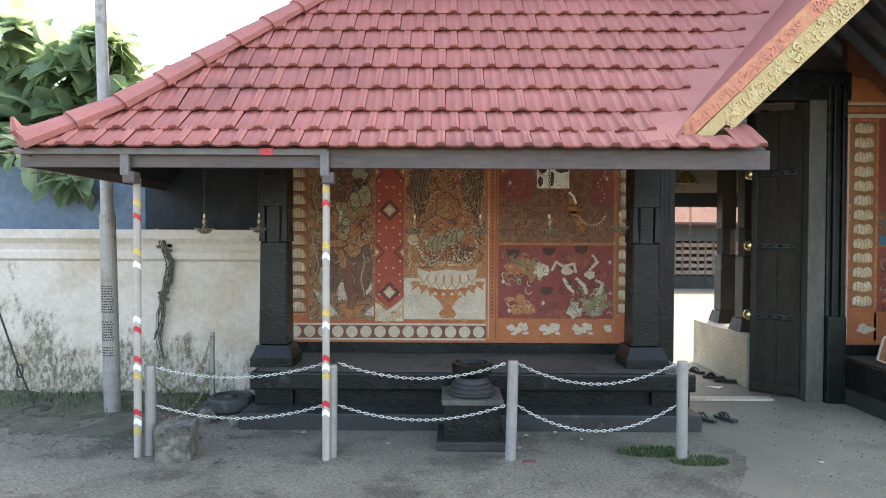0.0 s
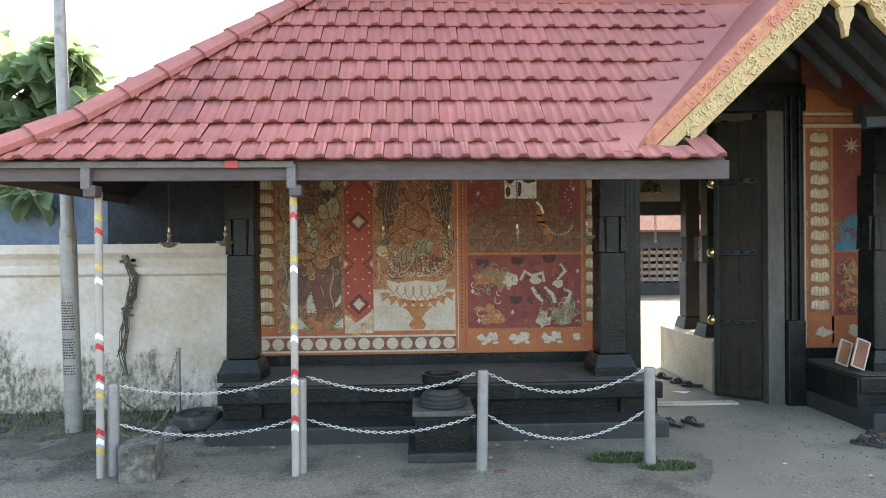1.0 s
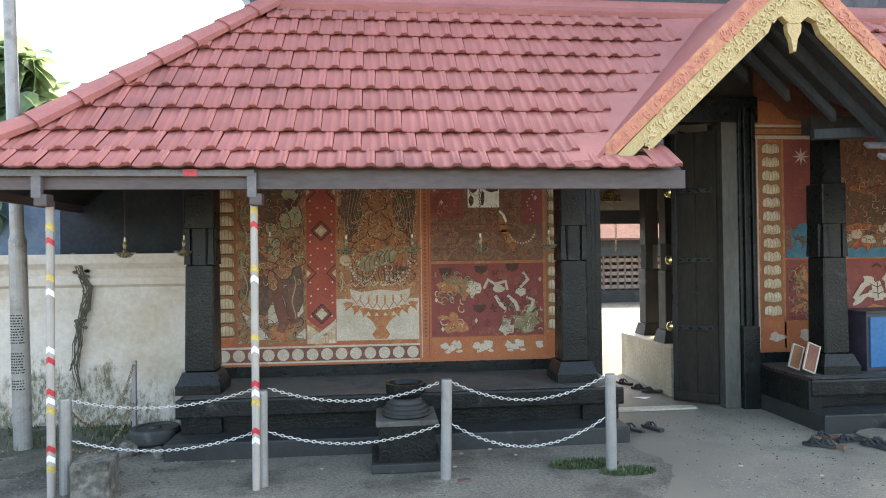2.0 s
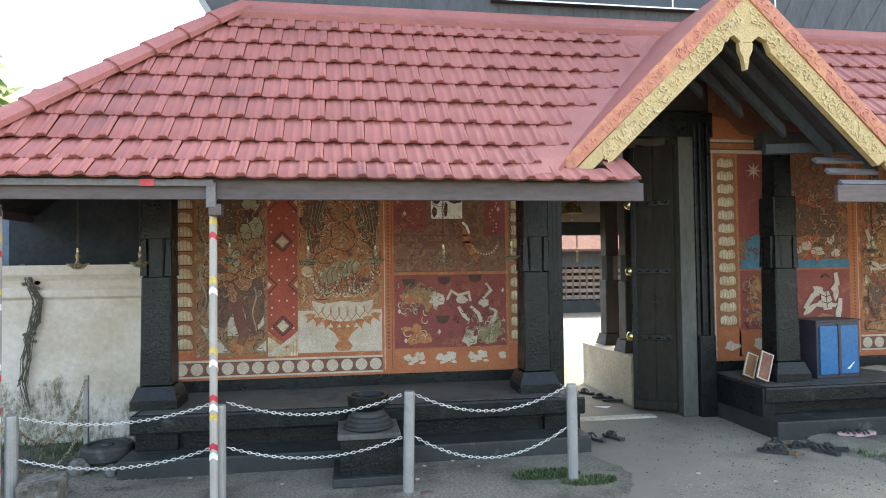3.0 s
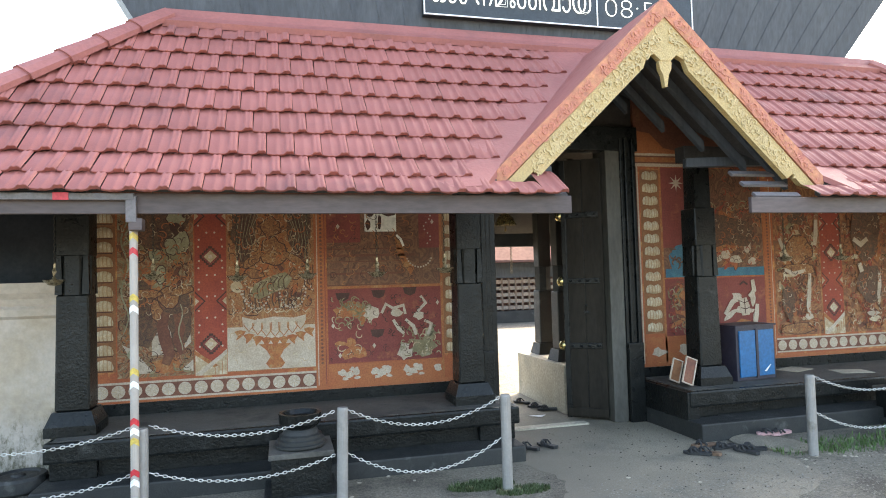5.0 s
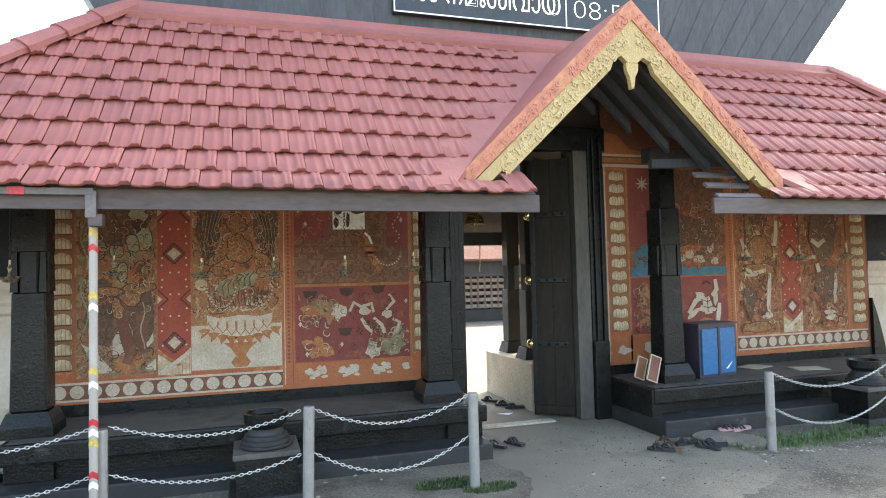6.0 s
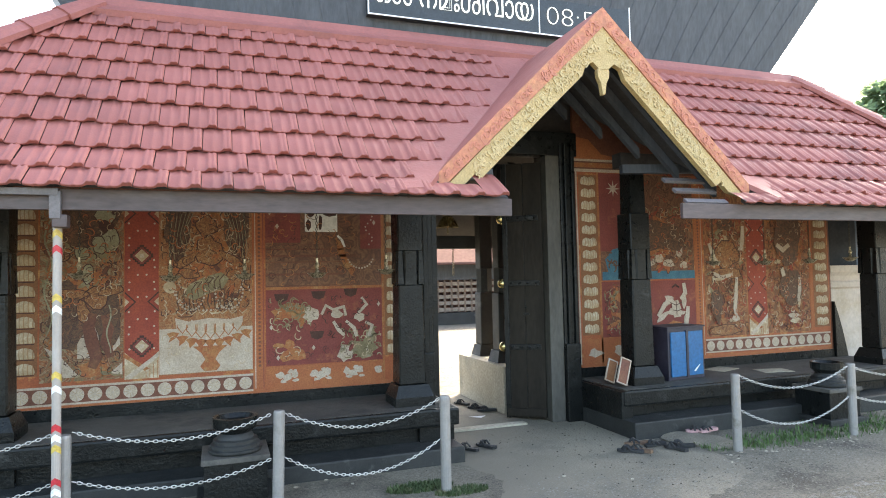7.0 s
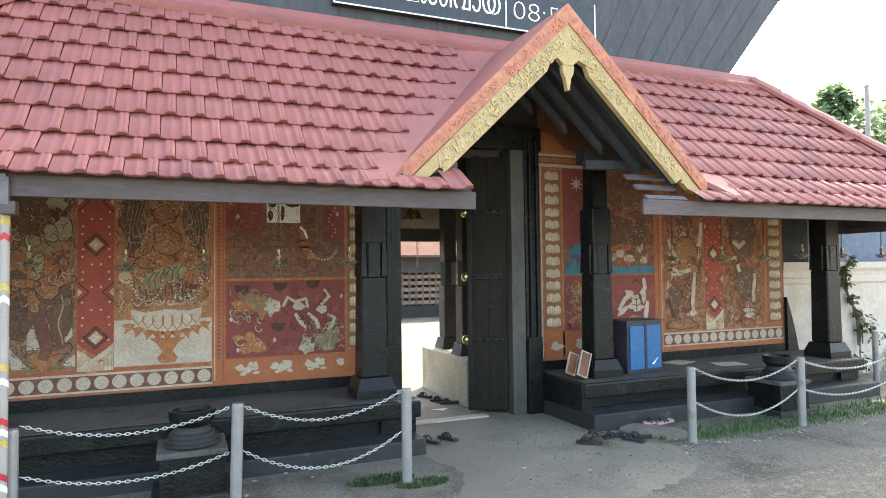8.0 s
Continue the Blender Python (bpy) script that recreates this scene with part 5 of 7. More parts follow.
# --- the mural right of the gateway
mu = Mural(4.45, 0.61, "orange and red wall painting with pale shells and borders")
mu.rect("base_line", 4.46, 8.80, 0.61, 0.655, M_border, 1)
mu.rect("ground_coat", 4.46, 8.80, 0.655, 3.14, M_ochre, 1, "orange ground coat")
mu.rect("cornice", 4.44, 5.3, 3.14, 3.18, M_cream, 2, "pale cornice line")
mu.rect("cornice", 4.44, 5.3, 3.20, 3.26, M_amber, 2)
mu.rect("cornice", 4.44, 5.3, 3.28, 3.31, M_cream, 2)
mu.plate("cornice_top", [(4.42, 3.31), (4.42, 3.60), (4.66, 3.57), (4.86, 3.38), (5.3, 3.31)], M_border, 3)
mu.rect("edge_line", 4.455, 4.475, 0.65, 3.14, M_cream, 3)
shell_strip(mu, 4.50, 4.77, 1.02, 3.10, 13, False)
mu.rect("border_line", 4.775, 4.80, 0.66, 3.14, M_amber, 3)
mu.rect("red_panel", 4.80, 6.30, 1.72, 3.13, M_figD, 2, "faded brown-red panel")
mu.rect("red_panel", 4.80, 5.25, 2.1, 3.13, M_redpan, 3, "dull red panel")
mu.plates("star", [[(5.02 + (0.11 if i % 2 == 0 else 0.035) * math.cos(i * math.pi / 8), 2.93 + (0.11 if i % 2 == 0 else 0.035) * math.sin(i * math.pi / 8)) for i in range(16)]], M_cream, 4, "white eight-rayed star")
mu.figure(5.75, 1.85, 2.6, 0.4, 36, 35, [M_amber, M_brownpan, M_redpan2, M_border], 5)
mu.figure(5.03, 1.05, 1.65, 0.2, 22, 36, [M_amber, M_olive, M_brownpan], 5)
mu.rect("blue_band", 4.82, 6.3, 1.72, 1.83, M_teal, 4, "blue water band")
mu.plates("blue_form", [blob(None, 5.0, 1.95, 0.15, 0.18, rnd)], M_teal, 4)
mu.rect("red_panel", 4.80, 6.30, 0.98, 1.70, M_redpan, 2, "dark red panel")
mu.rect("lower_border", 4.5, 5.2, 0.66, 0.97, M_border, 3)
mu.plates("pale_form", [blob(None, 5.86, 1.44, 0.09, 0.05, rnd, rough=0.4), blob(None, 5.96, 1.27, 0.13, 0.06, rnd, rough=0.4), blob(None, 5.75, 1.22, 0.12, 0.035, rnd, turn=0.6), blob(None, 6.1, 1.42, 0.035, 0.12, rnd), blob(None, 6.12, 1.12, 0.035, 0.1, rnd), blob(None, 5.14, 2.15, 0.06, 0.09, rnd), blob(None, 5.72, 2.0, 0.07, 0.06, rnd), blob(None, 5.86, 1.93, 0.1, 0.05, rnd), blob(None, 6.05, 2.12, 0.06, 0.09, rnd), blob(None, 6.12, 1.9, 0.06, 0.05, rnd), blob(None, 5.58, 1.95, 0.08, 0.05, rnd)], M_cream, 8, "loose cream patches")
mu.plates("ochre_form", [blob(None, 5.8, 2.1, 0.3, 0.08, rnd, turn=0.3), blob(None, 5.05, 1.35, 0.12, 0.25, rnd), blob(None, 5.6, 2.45, 0.2, 0.12, rnd), blob(None, 5.93, 1.08, 0.14, 0.08, rnd)], M_amber, 4, "ochre form")
mu.fine("curling_line", curls(rnd, 22, 4.84, 5.25, 1.0, 1.65, 0.09, 0.015) + curls(rnd, 20, 5.4, 6.25, 1.9, 2.7, 0.09, 0.013), M_olive, 6)
mu.plates("pale_patch", [blob(None, 4.68, 0.78, 0.10, 0.06, rnd, rough=0.35), blob(None, 5.05, 0.8, 0.08, 0.06, rnd, rough=0.35)], M_cream, 5)
mu.rect("divider", 6.31, 6.44, 0.66, 3.0, M_border, 3, "orange divider with running ornament")
mu.fine("divider_ornament", [circle(6.375, 0.9 + 0.042 * i, 0.015, 6) for i in range(45)], M_brownpan, 4)
mu.rect("divider_line", 6.425, 6.432, 0.66, 3.0, M_cream, 4)
circle_strip(mu, 6.45, 8.78, 0.70, 0.85)
mu.rect("panel", 6.47, 7.22, 0.90, 3.0, M_figC, 2, "dense green and red figures")
mu.rect("panel", 7.58, 8.40, 0.90, 3.0, M_figC, 2, "dense dark red figures")
diamond_strip(mu, 7.23, 7.57, 0.89, 3.0, [1.25, 1.62, 2.0, 2.4], 0.3)
mu.rect("border_line", 8.41, 8.47, 0.9, 3.0, M_border, 3)
shell_strip(mu, 8.48, 8.78, 0.95, 2.9, 12, False)
mu.figure(6.84, 0.98, 2.7, 0.3, 60, 31, [M_amber, M_olive, M_brownpan, M_shell, M_border, M_brownpan, M_strip], 4)
mu.figure(8.0, 0.98, 2.7, 0.32, 60, 32, [M_strip, M_redpan2, M_brownpan, M_brownpan, M_border, M_redpan], 4)
mu.plates("pale_patch", [blob(None, 6.98, 1.45, 0.035, 0.17, rnd, turn=-0.08), blob(None, 6.93, 1.12, 0.08, 0.03, rnd), blob(None, 6.82, 2.25, 0.07, 0.08, rnd), blob(None, 7.1, 2.15, 0.03, 0.14, rnd), blob(None, 6.6, 1.95, 0.03, 0.1, rnd, turn=0.5), blob(None, 6.72, 1.72, 0.12, 0.04, rnd), blob(None, 8.18, 1.42, 0.035, 0.16, rnd), blob(None, 7.86, 1.5, 0.04, 0.1, rnd, turn=0.3), blob(None, 7.98, 1.95, 0.07, 0.06, rnd), blob(None, 7.8, 1.93, 0.07, 0.03, rnd), blob(None, 8.1, 1.06, 0.1, 0.04, rnd)], M_shell, 8, "pale patch")
mu.plates("ochre_form", [blob(None, 6.8, 1.0, 0.28, 0.06, rnd), blob(None, 6.75, 1.85, 0.16, 0.14, rnd), blob(None, 8.05, 1.0, 0.3, 0.07, rnd), blob(None, 8.1, 2.0, 0.18, 0.2, rnd)], M_amber, 3, "ochre form")
mu.fine("curling_line", curls(rnd, 22, 6.5, 7.2, 0.93, 2.7, 0.09, 0.012), M_shell, 9)
mu.fine("curling_line", curls(rnd, 22, 7.6, 8.38, 0.93, 2.7, 0.09, 0.012), M_shell, 9)
for m_, w_ in ((M_lineb, 0.008), (M_redpan2, 0.012)):
    mu.fine("fine_line", curls(r2, 90, 6.5, 7.2, 0.93, 2.7, 0.06, w_) + curls(r2, 90, 7.6, 8.38, 0.93, 2.7, 0.06, w_) + curls(r2, 50, 5.3, 6.28, 1.85, 3.2, 0.06, w_) + curls(r2, 25, 4.84, 5.25, 1.0, 1.65, 0.05, w_), m_, 12)

mu.plates("umber_field", [blob(None, 8.0, 2.30, 0.25, 0.40, r4, 17, 0.15), blob(None, 8.02, 1.55, 0.20, 0.30, r4, 15, 0.2), blob(None, 6.84, 2.52, 0.14, 0.14, r4), blob(None, 6.66, 1.35, 0.12, 0.26, r4, 13, 0.25)], M_dkbrown, 13, "umber shaded field")
mu.plates("ochre_form", [blob(None, 6.86, 2.05, 0.20, 0.18, r4, 13), blob(None, 6.84, 1.78, 0.25, 0.08, r4, 13), blob(None, 6.78, 1.0, 0.26, 0.07, r4, 15, 0.3)], M_warm, 14, "ochre form", outline=True)
mu.plates("pale_form", [stroke([(7.02, 1.72), (7.0, 1.5), (6.97, 1.28), (6.99, 1.16)], 0.065), stroke([(6.92, 1.16), (6.98, 1.13), (7.04, 1.15)], 0.07), stroke([(6.55, 2.2), (6.62, 2.02), (6.72, 1.9)], 0.06), stroke([(7.16, 2.45), (7.15, 2.25), (7.12, 2.1)], 0.07), stroke([(6.62, 1.78), (6.75, 1.72), (6.95, 1.76)], 0.06), stroke([(7.78, 2.18), (7.9, 2.10), (8.02, 2.18)], 0.08), stroke([(8.20, 1.70), (8.19, 1.52), (8.15, 1.34)], 0.065), stroke([(7.86, 1.84), (7.90, 1.72)], 0.08), blob(None, 8.05, 1.14, 0.10, 0.035, r4)], M_cream, 15, "pale cream stroke", outline=False)
mu.plates("pale_form", [stroke([(5.66, 1.22), (5.78, 1.38), (5.90, 1.44)], 0.07), stroke([(6.04, 1.44), (6.12, 1.52), (6.10, 1.66)], 0.07), stroke([(5.94, 1.42), (5.97, 1.30), (5.98, 1.20)], 0.15), stroke([(6.16, 1.34), (6.14, 1.2), (6.12, 1.08)], 0.07)], M_cream, 13, "pale cream stroke")
mu.fine("dark_line", [stroke([(5.86, 1.40), (5.96, 1.36), (6.06, 1.40)], 0.012), stroke([(5.90, 1.30), (5.98, 1.28), (6.06, 1.31)], 0.012), stroke([(5.96, 1.42), (5.97, 1.22)], 0.012), stroke([(5.90, 1.60), (5.96, 1.64), (6.02, 1.60)], 0.03)], M_lineb, 14.5)
mu.plates("umber_field", [blob(None, 5.75, 2.30, 0.36, 0.22, r4, 15, 0.25)], M_dkbrown, 12.5, "umber shaded field")
mu.fine("blue_curl", curls(r4, 8, 4.86, 5.16, 1.82, 2.08, 0.09, 0.022), M_dkbrown, 6)

for m_, w_, ly in ((M_lineb, 0.007, 17), (M_border, 0.010, 17.6), (M_shell, 0.006, 18.2)):
    mu.fine("fine_line", curls(r4, 60, 6.5, 7.2, 0.95, 2.7, 0.06, w_) + curls(r4, 60, 7.6, 8.38, 0.95, 2.7, 0.06, w_) + curls(r4, 40, 5.35, 6.25, 1.9, 2.7, 0.06, w_), m_, ly)

# ---------------- carved scrolls on the bargeboard ----------------
M_goldhi = mat("bright_gold_relief", (0.48, 0.365, 0.19), (0.42, 0.315, 0.155), 9.0, 0.5, 0.1, 60)
M_bargehi = mat("pale_red_relief", (0.46, 0.18, 0.12), (0.42, 0.15, 0.10), 9.0, 0.55, 0.1, 60)
rd = random.Random(51)
for sgn in (-1, 1):
    for nm, off, wide, reach, y_, m_, n_, sz in (("gold_scroll", 0.31, 0.20, 1.36, -0.035, M_goldhi, 190, 0.045), ("red_scroll", 0.10, 0.12, 1.66, -0.05, M_bargehi, 110, 0.05)):
        b = bmesh.new()
        for q in range(n_):
            u = rd.uniform(0.06, reach)
            cz = zz - off - u * GK + rd.uniform(-0.5, 0.5) * (wide - sz)
            a, r, turn = rd.uniform(0, 6.3), rd.uniform(0.5, 1) * sz, rd.choice((-1, 1)) * rd.uniform(2.5, 4.5)
            pts = [(sgn * u + r * (1 - 0.08 * i) * math.cos(a + turn * i / 8), cz + r * (1 - 0.08 * i) * math.sin(a + turn * i / 8)) for i in range(9)]
            prism_y(b, stroke(pts, 0.012), y_ - 0.003 - 0.00006 * q, y_ + 0.004)
        tagged(part(nm, b, m_, bt, "fine raised scrollwork"), kind="stuff")

# ---------------- signboard ----------------
sg = thing("signboard", 1.70, 7.03, 4.80, "black electronic signboard with white border and white letters", "signboard")
part("board", B(0, 3.52, 0, 0.1, 0, 0.52, 0.006), M_signb, sg)
for a in ((0, 3.52, -0.008, 0.0, 0, 0.016), (0, 3.52, -0.008, 0, 0.504, 0.52), (0, 0.016, -0.008, 0, 0.016, 0.504), (3.504, 3.52, -0.008, 0, 0.016, 0.504), (2.17, 2.185, -0.008, 0, 0.016, 0.504)):
    part("white_border", B(*a), M_signw, sg)


def lettering(name, text, x, z, size, material, parent, width=0.0, thin=0.0):
    cu = bpy.data.curves.new(name, "FONT")
    cu.body = text
    cu.size = size
    cu.extrude = 0.003
    cu.offset = thin
    ob = new(name, cu)
    dg = bpy.context.evaluated_depsgraph_get()
    me = bpy.data.meshes.new_from_object(ob.evaluated_get(dg))
    bpy.data.objects.remove(ob)
    bpy.data.curves.remove(cu)
    me.materials.clear()
    me.materials.append(material)
    o = new(name, me)
    if width:
        w = max(v.co.x for v in me.vertices) - min(v.co.x for v in me.vertices)
        for v in me.vertices:
            v.co.x *= width / w
    o.parent = parent
    o.matrix_local = Matrix.Translation((x, -0.012, z)) @ Matrix.Rotation(math.pi / 2, 4, "X")
    return o


lettering("letters", "ഓം നമഃശിവായ", 0.08, 0.15, 0.40, M_led, sg, 2.0, -0.005)
lettering("clock_digits", "08:53", 2.26, 0.14, 0.34, M_led, sg, 0.86, -0.012)

# ---------------- hanging oil lamps ----------------


M_dkchain = mat("dark_lamp_chain", (0.05, 0.042, 0.03), (0.035, 0.03, 0.022), 15.0, 0.5, 0.0, 60, metal=0.3)


def hanging_lamp(x, z, top, label):
    t = thing("hanging_oil_lamp", x, 6.5, z - 0.02, label, "oil lamp", "hanging oil lamps")
    part("pan", lathe(bmesh.new(), [(0.02, 0.0), (0.05, 0.008), (0.078, 0.036), (0.098, 0.05), (0.094, 0.056), (0.03, 0.036)], 14), M_lampm, t)
    part("stem", lathe(bmesh.new(), [(0.016, 0.03), (0.026, 0.06), (0.014, 0.09), (0.024, 0.13), (0.012, 0.16), (0.012, 0.20)], 8), M_lampm, t, "turned bronze stem")
    b = bmesh.new()
    s = 0.2
    k = 0
    while s < top - z:
        pts = [(0.009 * math.cos(a) * (1 if k % 2 else 0), 0.009 * math.cos(a) * (0 if k % 2 else 1), s + 0.018 + 0.018 * math.sin(a)) for a in [i * math.pi / 3 for i in range(6)]]
        tube(b, pts, 0.004, 3, True)
        s += 0.03
        k += 1
    part("chain", b, M_dkchain, t)


for x, z in ((-2.433, 1.83), (-1.883, 1.84), (-1.067, 1.87), (-0.325, 1.835), (0.331, 1.84), (1.021, 1.84), (1.726, 1.865)):
    hanging_lamp(x, z, 3.90 if x > -1.7 else (3.72 if x > -2 else 3.22), "small bronze oil lamp hanging on a chain")
for x, z in ((5.948, 1.9), (6.781, 1.895), (7.553, 1.907), (8.303, 1.928), (9.127, 1.926), (10.01, 1.924)):
    hanging_lamp(x, z, 3.90 if x < 8.7 else (3.56 if x < 9.5 else 2.75), "small bronze oil lamp hanging on a chain")

# ---------------- chains ----------------


def chain(p, q, sag, label, link=0.040, r=0.0036, m=None):
    p, q = Vector(p), Vector(q)
    t = thing("chain", *p, label, "chain", "barrier chains")
    n = max(4, int(((q - p).length + sag * sag * 2.6 / (q - p).length) / (link * 0.78)))
    b = bmesh.new()
    pts = [(q - p) * (i / n) + Vector((0, 0, -4 * sag * (i / n) * (1 - i / n))) for i in range(n + 1)]
    for i in range(n):
        c = (pts[i] + pts[i + 1]) / 2
        d = (pts[i + 1] - pts[i]).normalized()
        u = d.cross(Vector((0, 1, 0))).normalized()
        w = d.cross(u)
        v = (u + w * 0.25).normalized() if i % 2 else (w + u * 0.25).normalized()
        tube(b, [c + d * (link / 2) * math.cos(a) + v * link * 0.27 * math.sin(a) for a in [k * math.pi / 4 for k in range(8)]], r, 4, True)
    part("chain_run", b, m or M_chain, t)


for i, j, zu, su, zl, sl in ((0, 1, (0.71, 0.765), 0.10, (0.40, 0.425), 0.11), (1, 2, (0.765, 0.77), 0.125, (0.42, 0.43), 0.12), (2, 3, (0.775, 0.78), 0.17, (0.435, 0.44), 0.21), (4, 5, (0.745, 0.74), 0.175, (0.40, 0.41), 0.21)):
    a, c = POSTS[i], POSTS[j]
    chain((a[0] + 0.05, a[1], zu[0]), (c[0] - 0.05, c[1], zu[1]), su, "bright steel link chain hung between pipe posts")
    chain((a[0] + 0.05, a[1], zl[0]), (c[0] - 0.05, c[1], zl[1]), sl, "bright steel link chain hung between pipe posts")
chain((6.66, 5.25, 0.72), (8.35, 5.3, 0.72), 0.14, "bright steel link chain hung between pipe posts")
chain((6.66, 5.25, 0.40), (8.35, 5.3, 0.42), 0.13, "bright steel link chain hung between pipe posts")
chain_post(8.4, 5.3, 0.76, 0, "grey galvanised pipe post set in the ground")
chain_post(9.95, 6.6, 0.80, 0, "grey galvanised pipe post by the boundary wall")
wp = thing("wall_post", -2.56, 7.05, 0, "thin grey angle-iron post by the whitewashed wall", "post")
part("angle_iron", B(-0.02, 0.02, -0.02, 0.02, -0.02, 0.74, 0.003), M_pipe, wp)
chain((-2.40, 5.32, 0.64), (-2.56, 7.03, 0.70), 0.33, "dull slack steel chain to the wall post", 0.04, 0.005, M_lampm)
chain((-2.40, 5.32, 0.34), (-2.56, 7.03, 0.30), 0.22, "dull slack steel chain to the wall post", 0.04, 0.005, M_lampm)

# ---------------- tall marker poles and gutter ----------------


M_pole = mat("pale_painted_pole", (0.34, 0.305, 0.27), (0.29, 0.255, 0.225), 5.0, 0.5, 0.05, 40, (0.34, 0.29, 0.25), 4.0, 0.66, grain=0.08)


def tall_pole(x, y, h, marks, label):
    t = thing("eave_pole", x, y, 0, label, "pole", "poles under the eave")
    part("tube", lathe(bmesh.new(), [(0.0295, -0.02), (0.0295, h)], 14), M_pole, t)
    for z, kind in marks:
        m = {"r": M_redst, "y": M_yelst, "w": M_whst}[kind]
        b = bmesh.new()
        n = 10
        lo, mi, hi = [], [], []
        for k in range(n + 1):
            a = math.pi + math.pi * k / n
            u = abs(k / n - 0.5) * 2
            x_, y_ = 0.0308 * math.cos(a), 0.0308 * math.sin(a)
            lo.append(b.verts.new((x_, y_, z - 0.030 - 0.034 * u + 0.022)))
            hi.append(b.verts.new((x_, y_, z + 0.036 - 0.034 * u)))
        for k in range(n):
            b.faces.new((lo[k], lo[k + 1], hi[k + 1], hi[k]))
        part("sticker", b, m, t, {"r": "red chevron sticker", "y": "yellow chevron sticker", "w": "white chevron sticker"}[kind])


MK1 = [(2.16, "y"), (2.05, "r"), (1.71, "y"), (1.63, "w"), (1.175, "y"), (1.08, "w"), (0.815, "r"), (0.745, "w"), (0.675, "y"), (0.45, "r"), (0.38, "w")]
tall_pole(-0.965, 5.2, 2.25, MK1, "pale steel pole with red, white and yellow chevron stickers")
MK0 = [(2.05, "y"), (1.94, "r"), (1.66, "y"), (1.55, "w"), (1.11, "w"), (1.03, "r"), (0.79, "r"), (0.725, "w"), (0.655, "y"), (0.36, "r"), (0.285, "w"), (0.21, "y")]
tall_pole(-2.50, 5.25, 2.25, MK0, "pale steel pole with red, white and yellow chevron stickers")
M_gut = mat("dull_steel_bar", (0.13, 0.115, 0.115), (0.10, 0.09, 0.09), 5.0, 0.5, 0.1, 40)
gt = thing("gutter_bar", -2.2, 5.1, 2.42, "grey steel angle bar clamped along the eave on two poles", "gutter bar")
part("bar", B(-1.18, 1.26, -0.02, 0.02, 0.0, 0.05, 0.004), M_gut, gt)
part("red_tape", B(0.74, 0.84, -0.024, -0.019, -0.002, 0.052), M_redst, gt, "strip of red tape")
for x in (-0.32, 1.24):
    part("drop", B(x - 0.035, x + 0.035, -0.015, 0.03, -0.16, 0.03, 0.004), M_gut, gt)
    part("clamp", B(x - 0.02, x + 0.075, -0.01, 0.1, -0.22, -0.13, 0.01), M_fascia, gt)

# ---------------- utility pole and guy wire ----------------
up = thing("utility_pole", -3.40, 6.57, 0, "tall pale tubular utility pole with faded stencilled marks", "utility pole")
b = tube(bmesh.new(), [(0, 0, -0.02), (-0.045, 0, 1.95), (-0.047, 0, 2.0), (-0.049, 0, 2.04), (-0.20, 0, 7.5)], [0.080, 0.076, 0.074, 0.060, 0.046], 18)
part("shaft", b, M_pipe, up)
rd = random.Random(19)
for z, rows_n in ((1.28, 11), (0.92, 8), (0.66, 4)):
    b = bmesh.new()
    for i in range(rows_n):
        zz_ = z - i * 0.026
        xo = -0.046 * zz_ / 2.0
        u = -0.9
        while u < 0.75:
            w_ = rd.uniform(0.10, 0.30)
            for k in range(2):
                a0, a1 = u + w_ * k / 2, u + w_ * (k + 1) / 2
                vv = [b.verts.new((xo + 0.0806 * math.sin(a), -0.0806 * math.cos(a), h_)) for a, h_ in ((a0, zz_ - 0.006), (a1, zz_ - 0.006), (a1, zz_ + 0.006), (a0, zz_ + 0.006))]
                b.faces.new(vv)
            u += w_ + rd.uniform(0.05, 0.16)
    part("stencil_mark", b, M_door, up, "faded dark bars of stencilling")
gw = thing("guy_wire", -4.2, 6.6, 0, "thin dark guy wire anchored in the ground", "wire")
part("wire", tube(bmesh.new(), [(0, 0, 0), (-0.17, 0.0, 0.40), (-0.36, 0, 0.95), (-1.2, 0.0, 3.3)], 0.010, 6), M_rubber, gw)
part("turnbuckle", tube(bmesh.new(), [(-0.17 + 0.03 * math.cos(a), 0, 0.40 + 0.07 * math.sin(a)) for a in [i * math.pi / 5 for i in range(10)]], 0.010, 5, True), M_rubber, gw)
part("ground_loop", tube(bmesh.new(), [(0.06 + 0.12 * math.cos(a), -0.1 + 0.14 * math.sin(a), 0.03) for a in [i * math.pi / 6 for i in range(12)]], 0.008, 5, True), M_rubber, gw)

# ---------------- door hardware, passage, courtyard ----------------
for z in (0.88, 1.68, 2.5):
    st = part("strap", B(0.05, 0.45, -0.052, 0.052, z - 0.035, z + 0.035, 0.008), M_black, dl, "dark iron strap")
    for u in (0.09, 0.2, 0.3, 0.41):
        for sd in (-1, 1):
            part("rivet", lathe(bmesh.new(), [(0.016, z - 0.012), (0.022, z), (0.016, z + 0.012)], 8, u, sd * 0.055), M_black, st)
    kb = lathe(bmesh.new(), [(0.012, z - 0.06), (0.04, z - 0.045), (0.058, z - 0.015), (0.058, z + 0.015), (0.04, z + 0.045), (0.012, z + 0.06)], 16, 0.53, 0.0)
    part("knob", kb, M_brass, dl, "round brass boss", True)
part("latch", B(0.19, 0.26, -0.05, 0.05, 1.28, 1.31, 0.006), M_black, dl, "small iron latch")
part("latch", B(0.215, 0.245, -0.055, 0.055, 1.36, 1.39, 0.008), M_black, dl, "small iron latch")
part("bottom_rail", B(0.0, 0.49, -0.055, 0.055, 0.02, 0.12, 0.012), M_door, dl)


